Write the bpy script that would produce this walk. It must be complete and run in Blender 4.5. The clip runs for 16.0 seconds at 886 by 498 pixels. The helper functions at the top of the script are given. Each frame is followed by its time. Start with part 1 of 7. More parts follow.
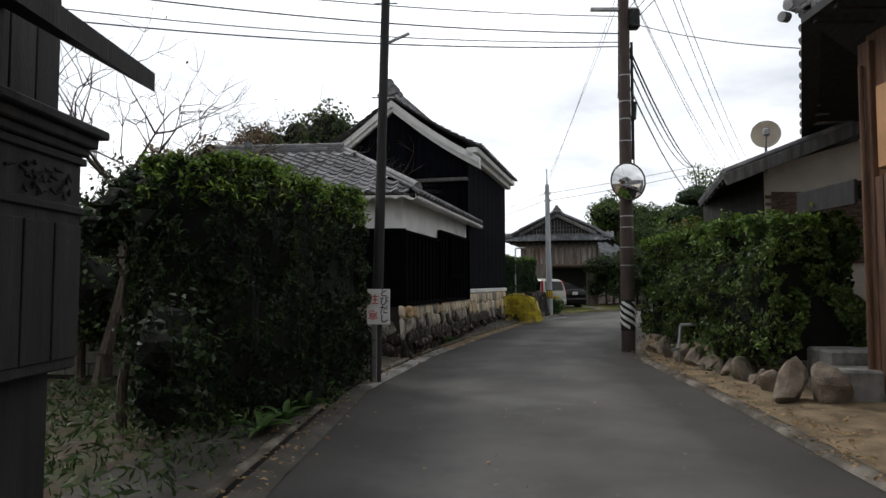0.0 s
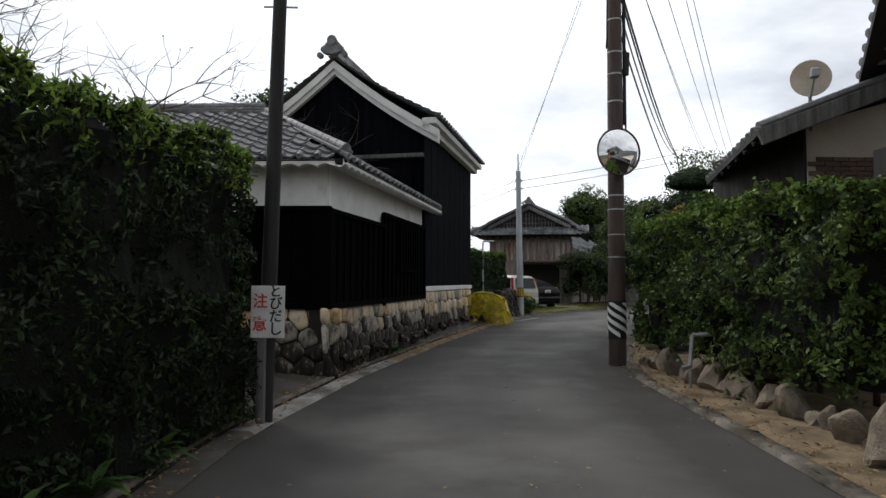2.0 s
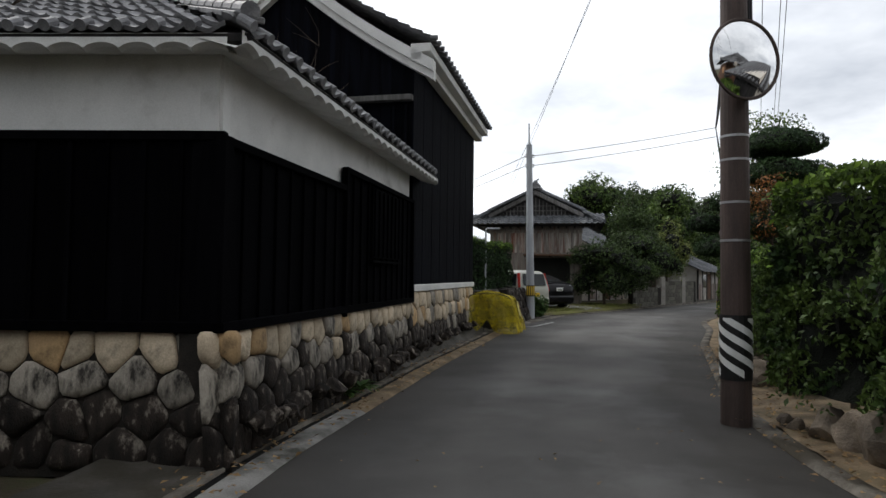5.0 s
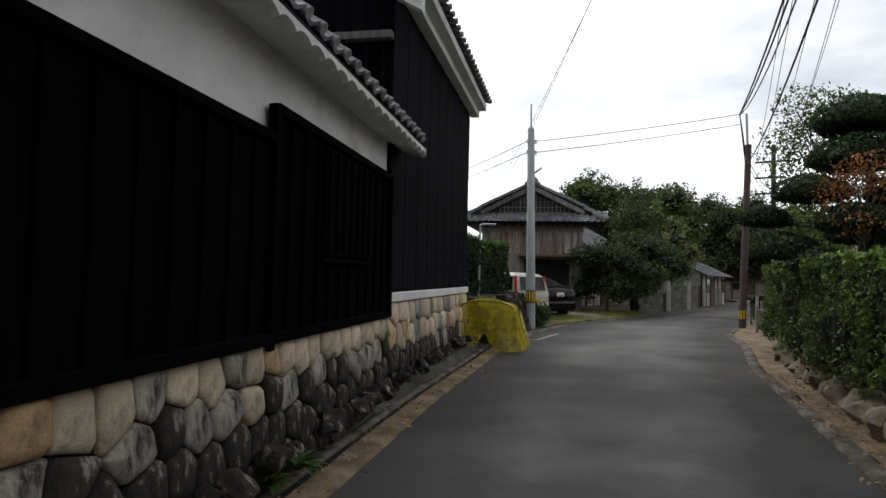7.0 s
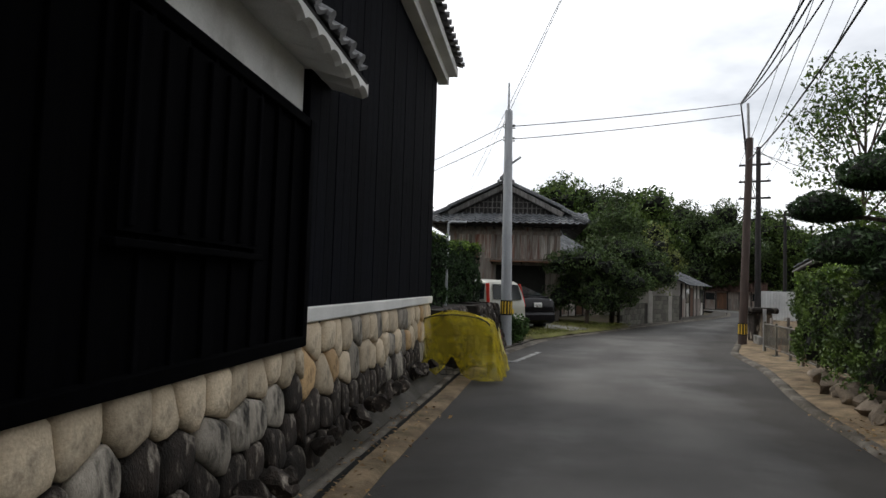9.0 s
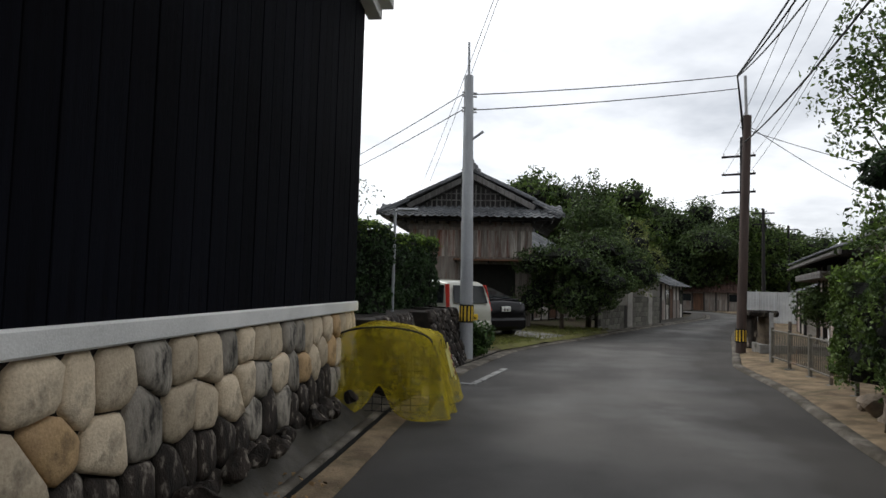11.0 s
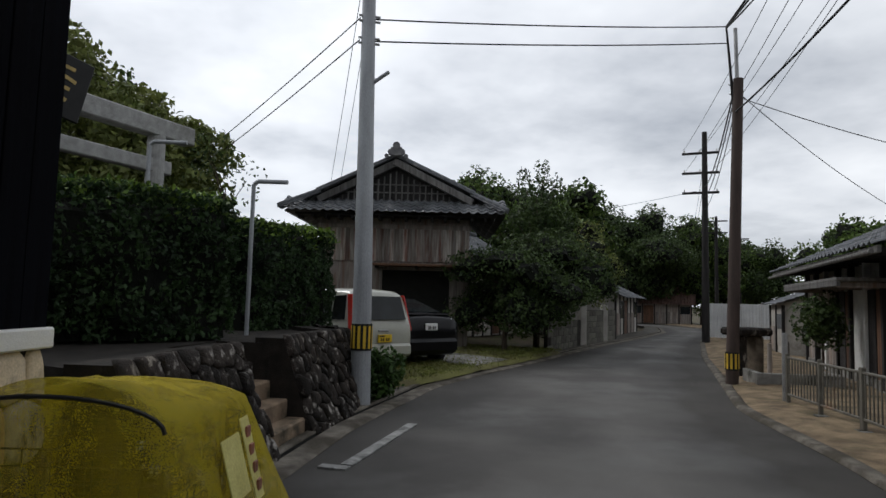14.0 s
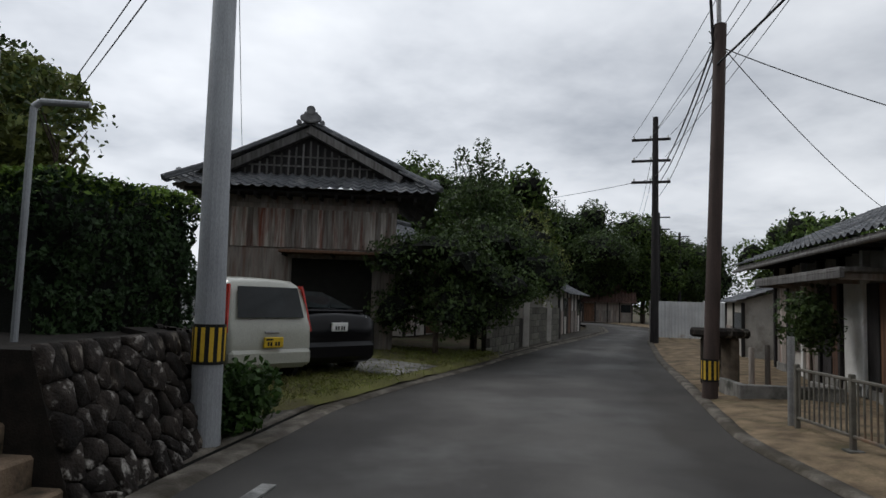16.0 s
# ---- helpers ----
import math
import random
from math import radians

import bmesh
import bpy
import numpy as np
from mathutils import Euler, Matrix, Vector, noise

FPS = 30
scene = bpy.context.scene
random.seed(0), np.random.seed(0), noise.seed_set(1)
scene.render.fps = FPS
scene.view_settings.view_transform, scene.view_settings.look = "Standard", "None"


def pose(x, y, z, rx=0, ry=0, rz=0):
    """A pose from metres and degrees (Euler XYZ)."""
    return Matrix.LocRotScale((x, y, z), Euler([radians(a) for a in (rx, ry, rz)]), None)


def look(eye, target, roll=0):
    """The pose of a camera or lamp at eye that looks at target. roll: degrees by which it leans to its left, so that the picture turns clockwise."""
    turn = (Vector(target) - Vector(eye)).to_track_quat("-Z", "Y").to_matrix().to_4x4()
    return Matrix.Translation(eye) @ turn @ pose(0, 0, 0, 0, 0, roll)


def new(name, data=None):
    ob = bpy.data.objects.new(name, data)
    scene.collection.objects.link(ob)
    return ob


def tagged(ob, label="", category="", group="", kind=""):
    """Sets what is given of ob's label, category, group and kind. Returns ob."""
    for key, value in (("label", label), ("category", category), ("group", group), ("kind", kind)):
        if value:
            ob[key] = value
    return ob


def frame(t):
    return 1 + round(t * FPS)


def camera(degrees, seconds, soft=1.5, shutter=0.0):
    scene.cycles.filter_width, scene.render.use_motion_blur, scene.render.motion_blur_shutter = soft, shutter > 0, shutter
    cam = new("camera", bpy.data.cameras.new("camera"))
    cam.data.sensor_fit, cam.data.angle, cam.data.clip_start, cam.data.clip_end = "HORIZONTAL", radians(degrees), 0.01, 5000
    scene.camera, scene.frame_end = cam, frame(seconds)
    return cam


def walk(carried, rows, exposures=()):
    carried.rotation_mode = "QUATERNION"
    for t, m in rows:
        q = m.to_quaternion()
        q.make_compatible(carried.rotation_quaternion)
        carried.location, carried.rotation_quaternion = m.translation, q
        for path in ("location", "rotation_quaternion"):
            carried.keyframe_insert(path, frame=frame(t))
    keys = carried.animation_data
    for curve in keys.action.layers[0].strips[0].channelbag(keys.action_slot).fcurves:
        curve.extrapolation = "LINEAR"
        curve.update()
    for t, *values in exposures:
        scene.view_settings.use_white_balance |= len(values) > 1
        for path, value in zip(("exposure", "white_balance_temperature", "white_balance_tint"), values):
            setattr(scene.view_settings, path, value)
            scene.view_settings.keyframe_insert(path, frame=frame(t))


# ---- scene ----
cam = camera(69.8, 16.0, soft=1.5)
METRES, EYE, TILT, LEAN, TURN = 24.0, 1.51, 3.1, 0.0, 0.0
ROWS = [
    (0.0, 0.0, 0.0, 0.0, 0.0, 0.0, -0.0),
    (0.5, 0.005, 0.0307, -0.0015, -0.4, -0.06, 0.11),
    (1.0, 0.0089, 0.063, -0.0047, -1.23, -0.25, -0.06),
    (1.5, 0.0169, 0.0944, -0.0054, -1.81, -0.23, -0.09),
    (2.0, 0.0219, 0.1256, -0.008, -2.52, -0.23, -0.34),
    (2.5, 0.024, 0.1577, -0.0093, -2.5, -0.29, -0.42),
    (3.0, 0.0267, 0.1901, -0.0124, -3.05, -0.66, -0.57),
    (3.5, 0.0255, 0.2218, -0.0126, -3.02, -0.34, -0.76),
    (6.0, 0.0301, 0.3854, -0.0202, -3.62, -0.93, -1.26),
    (6.5, 0.0306, 0.416, -0.021, -3.99, -0.85, -1.55),
    (7.0, 0.0337, 0.4456, -0.0216, -4.4, -0.66, -1.58),
    (7.5, 0.0358, 0.4759, -0.0239, -5.35, -0.63, -1.63),
    (8.0, 0.0397, 0.5064, -0.025, -5.91, -0.37, -1.73),
    (8.5, 0.0454, 0.5365, -0.0284, -6.87, -0.33, -1.98),
    (9.0, 0.0496, 0.5672, -0.0286, -7.38, 0.09, -2.24),
    (11.5, 0.098, 0.713, -0.0368, -10.43, 0.56, -2.08),
    (12.0, 0.1061, 0.743, -0.0371, -11.0, 0.94, -2.15),
    (12.5, 0.1192, 0.7709, -0.0387, -11.64, 0.99, -2.0),
    (13.0, 0.1297, 0.7987, -0.0394, -12.7, 1.36, -2.29),
    (13.5, 0.1444, 0.825, -0.0414, -13.51, 1.39, -2.14),
    (14.0, 0.157, 0.8522, -0.0438, -14.48, 1.61, -2.28),
    (14.5, 0.171, 0.8786, -0.0451, -15.05, 1.62, -2.23),
    (15.0, 0.1829, 0.906, -0.0473, -16.15, 1.64, -2.44),
    (15.5, 0.1951, 0.934, -0.0493, -17.15, 1.55, -2.63),
    (16.0, 0.207, 0.963, -0.0525, -19.83, 1.65, -2.88),
]
walk(cam, [(t, pose(0, 0, EYE, TILT, LEAN, TURN) @ pose(METRES * x, METRES * y, METRES * z, 90 + pitch, roll, yaw)) for t, x, y, z, yaw, pitch, roll in ROWS],
     exposures=[(0.0, 0.1, 6450, 10), (3.5, 0.1, 6350, 10), (9.0, 0.24, 6500, 10), (12.5, -0.12, 6350, 10), (16.0, -0.48, 6250, 10)])

# ---------------- world and sun ----------------
world = bpy.data.worlds.new("overcast_sky")
scene.world = world
world.use_nodes = True
wn, wl = world.node_tree.nodes, world.node_tree.links
bg = wn["Background"]
bg.inputs["Strength"].default_value = 0.1
sky = wn.new("ShaderNodeTexSky")
sky.sky_type, sky.sun_disc = "NISHITA", False
sky.sun_elevation, sky.sun_rotation = radians(38), radians(-40)
w_co = wn.new("ShaderNodeTexCoord")
w_sep = wn.new("ShaderNodeSeparateXYZ")
w_add = wn.new("ShaderNodeMath"); w_add.operation = "ADD"; w_add.inputs[1].default_value = 0.18
w_abs = wn.new("ShaderNodeMath"); w_abs.operation = "ABSOLUTE"
w_dx = wn.new("ShaderNodeMath"); w_dx.operation = "DIVIDE"
w_dy = wn.new("ShaderNodeMath"); w_dy.operation = "DIVIDE"
w_cmb = wn.new("ShaderNodeCombineXYZ")
w_ns = wn.new("ShaderNodeTexNoise")
w_ns.inputs["Scale"].default_value, w_ns.inputs["Detail"].default_value, w_ns.inputs["Roughness"].default_value = 0.9, 6.0, 0.55
w_rmp = wn.new("ShaderNodeValToRGB")
w_rmp.color_ramp.elements[0].position, w_rmp.color_ramp.elements[0].color = 0.30, (5.2, 5.5, 6.0, 1)
w_rmp.color_ramp.elements[1].position, w_rmp.color_ramp.elements[1].color = 0.66, (12.5, 12.6, 12.7, 1)
w_e = w_rmp.color_ramp.elements.new(0.5); w_e.color = (9.8, 10.0, 10.3, 1)
w_mix = wn.new("ShaderNodeMixRGB"); w_mix.inputs[0].default_value = 0.93
wl.new(w_co.outputs["Generated"], w_sep.inputs[0])
wl.new(w_sep.outputs[2], w_abs.inputs[0]); wl.new(w_abs.outputs[0], w_add.inputs[0])
wl.new(w_sep.outputs[0], w_dx.inputs[0]); wl.new(w_add.outputs[0], w_dx.inputs[1])
wl.new(w_sep.outputs[1], w_dy.inputs[0]); wl.new(w_add.outputs[0], w_dy.inputs[1])
wl.new(w_dx.outputs[0], w_cmb.inputs[0]); wl.new(w_dy.outputs[0], w_cmb.inputs[1])
wl.new(w_cmb.outputs[0], w_ns.inputs["Vector"]); wl.new(w_ns.outputs[0], w_rmp.inputs[0])
wl.new(sky.outputs[0], w_mix.inputs[1]); wl.new(w_rmp.outputs[0], w_mix.inputs[2])
# the cloud is brighter towards the hidden sun
w_dot = wn.new("ShaderNodeVectorMath"); w_dot.operation = "DOT_PRODUCT"; w_dot.inputs[1].default_value = Vector((-0.25, 0.78, 0.57)).normalized()
w_map = wn.new("ShaderNodeMapRange"); w_map.inputs["From Min"].default_value = -1.0
w_map.inputs["To Min"].default_value, w_map.inputs["To Max"].default_value = 0.45, 1.22
w_mul = wn.new("ShaderNodeVectorMath"); w_mul.operation = "SCALE"
wl.new(w_co.outputs["Generated"], w_dot.inputs[0]); wl.new(w_dot.outputs["Value"], w_map.inputs["Value"])
wl.new(w_mix.outputs[0], w_mul.inputs[0]); wl.new(w_map.outputs[0], w_mul.inputs["Scale"])
wl.new(w_mul.outputs[0], bg.inputs["Color"])
sun = new("sun", bpy.data.lights.new("sun", "SUN"))
sun.data.energy, sun.data.angle, sun.data.color = 1.3, radians(20), (1, 0.96, 0.9)
sun.matrix_world = look((-16, 20, 22), (0, 0, 0))


# ---------------- materials ----------------
def mat(name, c1, c2=None, rough=0.8, scale=6.0, bump=0.2, metal=0.0, fine=60.0, rnd=0.0, island=0.0, spec=0.3,
        stain=None, stain_scale=1.2, stain_amount=0.5, stretch=(1, 1, 1), low=0.35, high=0.65):
    """Two-scale noise colour, optional stains, random shade per piece, fine bump."""
    m = bpy.data.materials.new(name)
    m.use_nodes = True
    n, l = m.node_tree.nodes, m.node_tree.links
    b = n["Principled BSDF"]
    c2 = c2 or tuple(v * 0.7 for v in c1)
    co = n.new("ShaderNodeTexCoord")
    mp = n.new("ShaderNodeMapping"); mp.inputs["Scale"].default_value = stretch
    l.new(co.outputs["Object"], mp.inputs[0])
    n1 = n.new("ShaderNodeTexNoise"); n1.inputs["Scale"].default_value = scale; n1.inputs["Detail"].default_value = 6
    l.new(mp.outputs[0], n1.inputs["Vector"])
    r = n.new("ShaderNodeValToRGB")
    r.color_ramp.elements[0].position, r.color_ramp.elements[1].position = low, high
    r.color_ramp.elements[0].color, r.color_ramp.elements[1].color = (*c2, 1), (*c1, 1)
    l.new(n1.outputs[0], r.inputs[0])
    out = r.outputs[0]
    n2 = n.new("ShaderNodeTexNoise"); n2.inputs["Scale"].default_value = fine; n2.inputs["Detail"].default_value = 3
    l.new(mp.outputs[0], n2.inputs["Vector"])
    g = n.new("ShaderNodeMixRGB"); g.blend_type = "OVERLAY"; g.inputs[0].default_value = 0.35
    l.new(out, g.inputs[1]); l.new(n2.outputs[0], g.inputs[2])
    out = g.outputs[0]
    if stain:
        n3 = n.new("ShaderNodeTexNoise"); n3.inputs["Scale"].default_value = stain_scale; n3.inputs["Detail"].default_value = 8
        n3.inputs["Roughness"].default_value = 0.65
        l.new(mp.outputs[0], n3.inputs["Vector"])
        r3 = n.new("ShaderNodeValToRGB")
        r3.color_ramp.elements[0].position, r3.color_ramp.elements[1].position = 1 - stain_amount - 0.08, 1 - stain_amount + 0.1
        l.new(n3.outputs[0], r3.inputs[0])
        mx = n.new("ShaderNodeMixRGB"); mx.inputs[2].default_value = (*stain, 1)
        l.new(r3.outputs[0], mx.inputs[0]); l.new(out, mx.inputs[1])
        out = mx.outputs[0]
    if rnd or island:
        if rnd:
            src = n.new("ShaderNodeObjectInfo").outputs["Random"]
        else:
            src = n.new("ShaderNodeNewGeometry").outputs["Random Per Island"]
        amt = rnd or island
        mr = n.new("ShaderNodeMapRange"); mr.inputs["To Min"].default_value, mr.inputs["To Max"].default_value = 1 - amt, 1 + amt
        l.new(src, mr.inputs["Value"])
        h = n.new("ShaderNodeHueSaturation")
        l.new(mr.outputs[0], h.inputs["Value"]); l.new(out, h.inputs["Color"])
        out = h.outputs[0]
    l.new(out, b.inputs["Base Color"])
    b.inputs["Roughness"].default_value, b.inputs["Metallic"].default_value = rough, metal
    b.inputs["Specular IOR Level"].default_value = spec
    if bump:
        bp = n.new("ShaderNodeBump"); bp.inputs["Strength"].default_value = bump; bp.inputs["Distance"].default_value = 0.02
        ad = n.new("ShaderNodeMath"); ad.operation = "ADD"
        l.new(n1.outputs[0], ad.inputs[0]); l.new(n2.outputs[0], ad.inputs[1])
        l.new(ad.outputs[0], bp.inputs["Height"]); l.new(bp.outputs[0], b.inputs["Normal"])
    return m


def leaf_mat(name, c1, c2, var=0.45, soft=0.25):
    m = mat(name, c1, c2, rough=0.55, scale=2.5, bump=0, island=var, fine=20, spec=0.25)
    n, l = m.node_tree.nodes, m.node_tree.links
    b, o = n["Principled BSDF"], n["Material Output"]
    tr = n.new("ShaderNodeBsdfTranslucent")
    src = b.inputs["Base Color"].links[0].from_socket
    l.new(src, tr.inputs["Color"])
    mx = n.new("ShaderNodeMixShader"); mx.inputs[0].default_value = soft
    l.new(b.outputs[0], mx.inputs[1]); l.new(tr.outputs[0], mx.inputs[2]); l.new(mx.outputs[0], o.inputs["Surface"])
    return m


M = {
    "asphalt": mat("asphalt", (0.086, 0.082, 0.077), (0.056, 0.053, 0.05), 0.85, 0.5, 0.25, fine=180, stain=(0.105, 0.103, 0.099), stain_scale=0.35, stain_amount=0.42, low=0.4, high=0.6),
    "soil": mat("soil", (0.095, 0.07, 0.045), (0.05, 0.038, 0.025), 0.95, 2.5, 0.6, fine=40, stain=(0.05, 0.07, 0.02), stain_amount=0.45),
    "grass_ground": mat("grass_ground", (0.15, 0.15, 0.045), (0.09, 0.08, 0.035), 0.95, 1.5, 0.6, fine=50),
    "verge": mat("verge", (0.25, 0.185, 0.115), (0.11, 0.08, 0.05), 0.95, 3, 0.7, fine=45, stain=(0.09, 0.075, 0.04), stain_amount=0.42, stain_scale=2.5),
    "concrete": mat("concrete", (0.3, 0.29, 0.27), (0.17, 0.165, 0.155), 0.9, 2.2, 0.35, fine=70, stain=(0.06, 0.06, 0.05), stain_amount=0.46, stain_scale=1.6),
    "wet_gutter": mat("wet_gutter", (0.085, 0.078, 0.066), (0.035, 0.032, 0.027), 0.8, 2.5, 0.4, fine=60, stain=(0.04, 0.035, 0.025), stain_amount=0.48, stain_scale=2.2),
    "gutter_lip": mat("gutter_lip", (0.2, 0.18, 0.15), (0.07, 0.06, 0.05), 0.9, 3, 0.4, fine=50, stain=(0.05, 0.042, 0.03), stain_amount=0.5, stain_scale=1.4),
    # near-black that carries the shade of the slot and doorway in its colour
    "dark": mat("shadow_groove", (0.012, 0.012, 0.01), None, 0.9, 5, 0.2),
    "black_board": mat("black_board", (0.0025, 0.0025, 0.0032), (0.001, 0.001, 0.0014), 0.9, 3, 0.25, fine=45, rnd=0.35, stretch=(4, 4, 0.35), spec=0.02),
    "kura_board": mat("kura_board", (0.004, 0.0045, 0.007), (0.002, 0.002, 0.003), 0.9, 3, 0.25, fine=45, rnd=0.3, stretch=(5, 5, 0.3), spec=0.04, stain=(0.05, 0.05, 0.05), stain_amount=0.22, stain_scale=2.5),
    "plaster": mat("plaster", (0.74, 0.735, 0.71), (0.6, 0.6, 0.58), 0.9, 1.3, 0.12, fine=90, stain=(0.45, 0.44, 0.41), stain_amount=0.36),
    "stone_tan": mat("stone_tan", (0.56, 0.47, 0.34), (0.42, 0.34, 0.24), 0.8, 4, 0.25, fine=70, rnd=0.25, stain=(0.06, 0.045, 0.035), stain_amount=0.38, stain_scale=3.2),
    "stone_ochre": mat("stone_ochre", (0.5, 0.34, 0.17), (0.36, 0.24, 0.13), 0.8, 4, 0.25, fine=70, rnd=0.25, stain=(0.07, 0.045, 0.03), stain_amount=0.4, stain_scale=4),
    "stone_pale": mat("stone_pale", (0.46, 0.42, 0.35), (0.27, 0.24, 0.2), 0.8, 4, 0.25, fine=70, rnd=0.25, stain=(0.03, 0.026, 0.022), stain_amount=0.47, stain_scale=4, stretch=(1.6, 1.6, 0.7)),
    "stone_dark": mat("stone_dark", (0.045, 0.036, 0.03), (0.014, 0.011, 0.009), 0.95, 6, 0.9, fine=45, rnd=0.5, stain=(0.5, 0.47, 0.43), stain_amount=0.37, stain_scale=8),
    "stone_grey": mat("stone_grey", (0.26, 0.21, 0.16), (0.11, 0.09, 0.07), 0.9, 4, 0.6, fine=50, rnd=0.3, stain=(0.08, 0.08, 0.05), stain_amount=0.4, stain_scale=3),
    "mossy": mat("mossy_stone", (0.04, 0.03, 0.024), (0.012, 0.01, 0.008), 0.9, 6, 0.6, fine=60, rnd=0.4, stain=(0.4, 0.36, 0.3), stain_amount=0.37, stain_scale=6, stretch=(1.4, 1.4, 0.7)),
    "step_stone": mat("step_stone", (0.3, 0.22, 0.15), (0.16, 0.115, 0.08), 0.9, 4, 0.5, fine=50, stain=(0.05, 0.045, 0.03), stain_amount=0.42, stain_scale=3),
    "grey_wood": mat("grey_wood", (0.17, 0.165, 0.16), (0.08, 0.075, 0.07), 0.9, 3, 0.4, fine=40, rnd=0.3, stretch=(4, 4, 0.4)),
    "rust_board": mat("rust_streaked_board", (0.42, 0.39, 0.35), (0.22, 0.19, 0.165), 0.9, 3, 0.4, fine=40, rnd=0.45, stretch=(6, 6, 0.5), stain=(0.16, 0.05, 0.03), stain_amount=0.44, stain_scale=0.9),
    "mortar": mat("mortar", (0.03, 0.025, 0.02), (0.015, 0.013, 0.011), 0.95, 6, 0.4),
    "tile": mat("roof_tile", (0.2, 0.2, 0.205), (0.115, 0.115, 0.12), 0.6, 4, 0.3, fine=60, rnd=0.35, stain=(0.34, 0.33, 0.31), stain_amount=0.36, stain_scale=4, spec=0.35),
    "tile_far": mat("roof_tile_far", (0.14, 0.147, 0.158), (0.06, 0.064, 0.07), 0.6, 1.5, 0.3, fine=12, stain=(0.27, 0.27, 0.265), stain_amount=0.38, stain_scale=2.2),
    "old_wood": mat("weathered_wood", (0.38, 0.345, 0.31), (0.2, 0.17, 0.15), 0.9, 3, 0.4, fine=40, rnd=0.4, stretch=(5, 5, 0.4), stain=(0.16, 0.075, 0.05), stain_amount=0.42, stain_scale=1.5),
    "brown_wood": mat("brown_wood", (0.16, 0.085, 0.05), (0.08, 0.045, 0.03), 0.8, 4, 0.3, fine=40, rnd=0.25, stretch=(4, 4, 0.4)),
    "dark_wood": mat("dark_wood", (0.028, 0.025, 0.025), (0.013, 0.012, 0.012), 0.75, 3, 0.3, fine=40, rnd=0.25, stretch=(4, 4, 0.4)),
    "pole_brown": mat("brown_pole_paint", (0.075, 0.052, 0.045), (0.048, 0.035, 0.03), 0.7, 3, 0.2, fine=50, stretch=(3, 3, 0.5)),
    "pole_grey": mat("galvanised_pole", (0.42, 0.44, 0.46), (0.33, 0.34, 0.36), 0.5, 3, 0.1, metal=0.35, stretch=(2, 2, 0.5)),
    "metal": mat("dull_metal", (0.4, 0.4, 0.4), (0.28, 0.28, 0.28), 0.45, 5, 0.1, metal=0.7),
    "cable": mat("black_cable", (0.015, 0.015, 0.016), None, 0.6, 5, 0),
    "rubber": mat("rubber", (0.018, 0.018, 0.018), None, 0.85, 20, 0.2),
    "black_paint": mat("black_paint", (0.012, 0.012, 0.012), None, 0.6, 8, 0.05),
    "white_paint": mat("white_paint", (0.75, 0.75, 0.73), (0.6, 0.6, 0.58), 0.7, 4, 0.1, stain=(0.42, 0.38, 0.32), stain_amount=0.3, stain_scale=4),
    "yellow_paint": mat("yellow_paint", (0.7, 0.46, 0.04), (0.55, 0.36, 0.04), 0.6, 5, 0.05),
    "red_paint": mat("red_paint", (0.62, 0.05, 0.035), (0.45, 0.04, 0.03), 0.6, 5, 0.05),
    "bark": mat("bark", (0.11, 0.085, 0.065), (0.045, 0.035, 0.028), 0.95, 8, 0.7, fine=40, stretch=(3, 3, 0.6)),
    "leaf_hedge": leaf_mat("leaf_hedge", (0.11, 0.165, 0.035), (0.025, 0.05, 0.014), 0.55),
    "leaf_conifer": leaf_mat("leaf_conifer", (0.024, 0.045, 0.009), (0.005, 0.011, 0.004), 0.5, 0.1),
    "leaf_tree": leaf_mat("leaf_tree", (0.075, 0.115, 0.033), (0.024, 0.042, 0.015)),
    "leaf_pine": leaf_mat("leaf_pine", (0.052, 0.095, 0.033), (0.016, 0.034, 0.013)),
    "leaf_light": leaf_mat("leaf_light", (0.19, 0.21, 0.06), (0.1, 0.13, 0.035)),
    # brighter green for hedge tops: skylight put into the leaf colour
    "leaf_top_lit": leaf_mat("leaf_top_lit", (0.17, 0.26, 0.04), (0.07, 0.13, 0.02)),
    "leaf_rust": leaf_mat("leaf_rust", (0.27, 0.115, 0.035), (0.14, 0.08, 0.03)),
    "leaf_brown": leaf_mat("leaf_brown", (0.2, 0.14, 0.08), (0.1, 0.075, 0.045)),
    "leaf_grass": leaf_mat("leaf_grass", (0.17, 0.2, 0.045), (0.12, 0.11, 0.04)),
    "leaf_weed": leaf_mat("leaf_weed", (0.06, 0.115, 0.025), (0.03, 0.06, 0.015)),
    "leaf_dry": leaf_mat("leaf_dry", (0.3, 0.19, 0.08), (0.16, 0.1, 0.05)),
    # near-black for the added cores: shade inside foliage put into the colour
    "shade_core": mat("shade_core", (0.006, 0.008, 0.004), (0.003, 0.004, 0.002), 0.95, 8, 0.8),
}


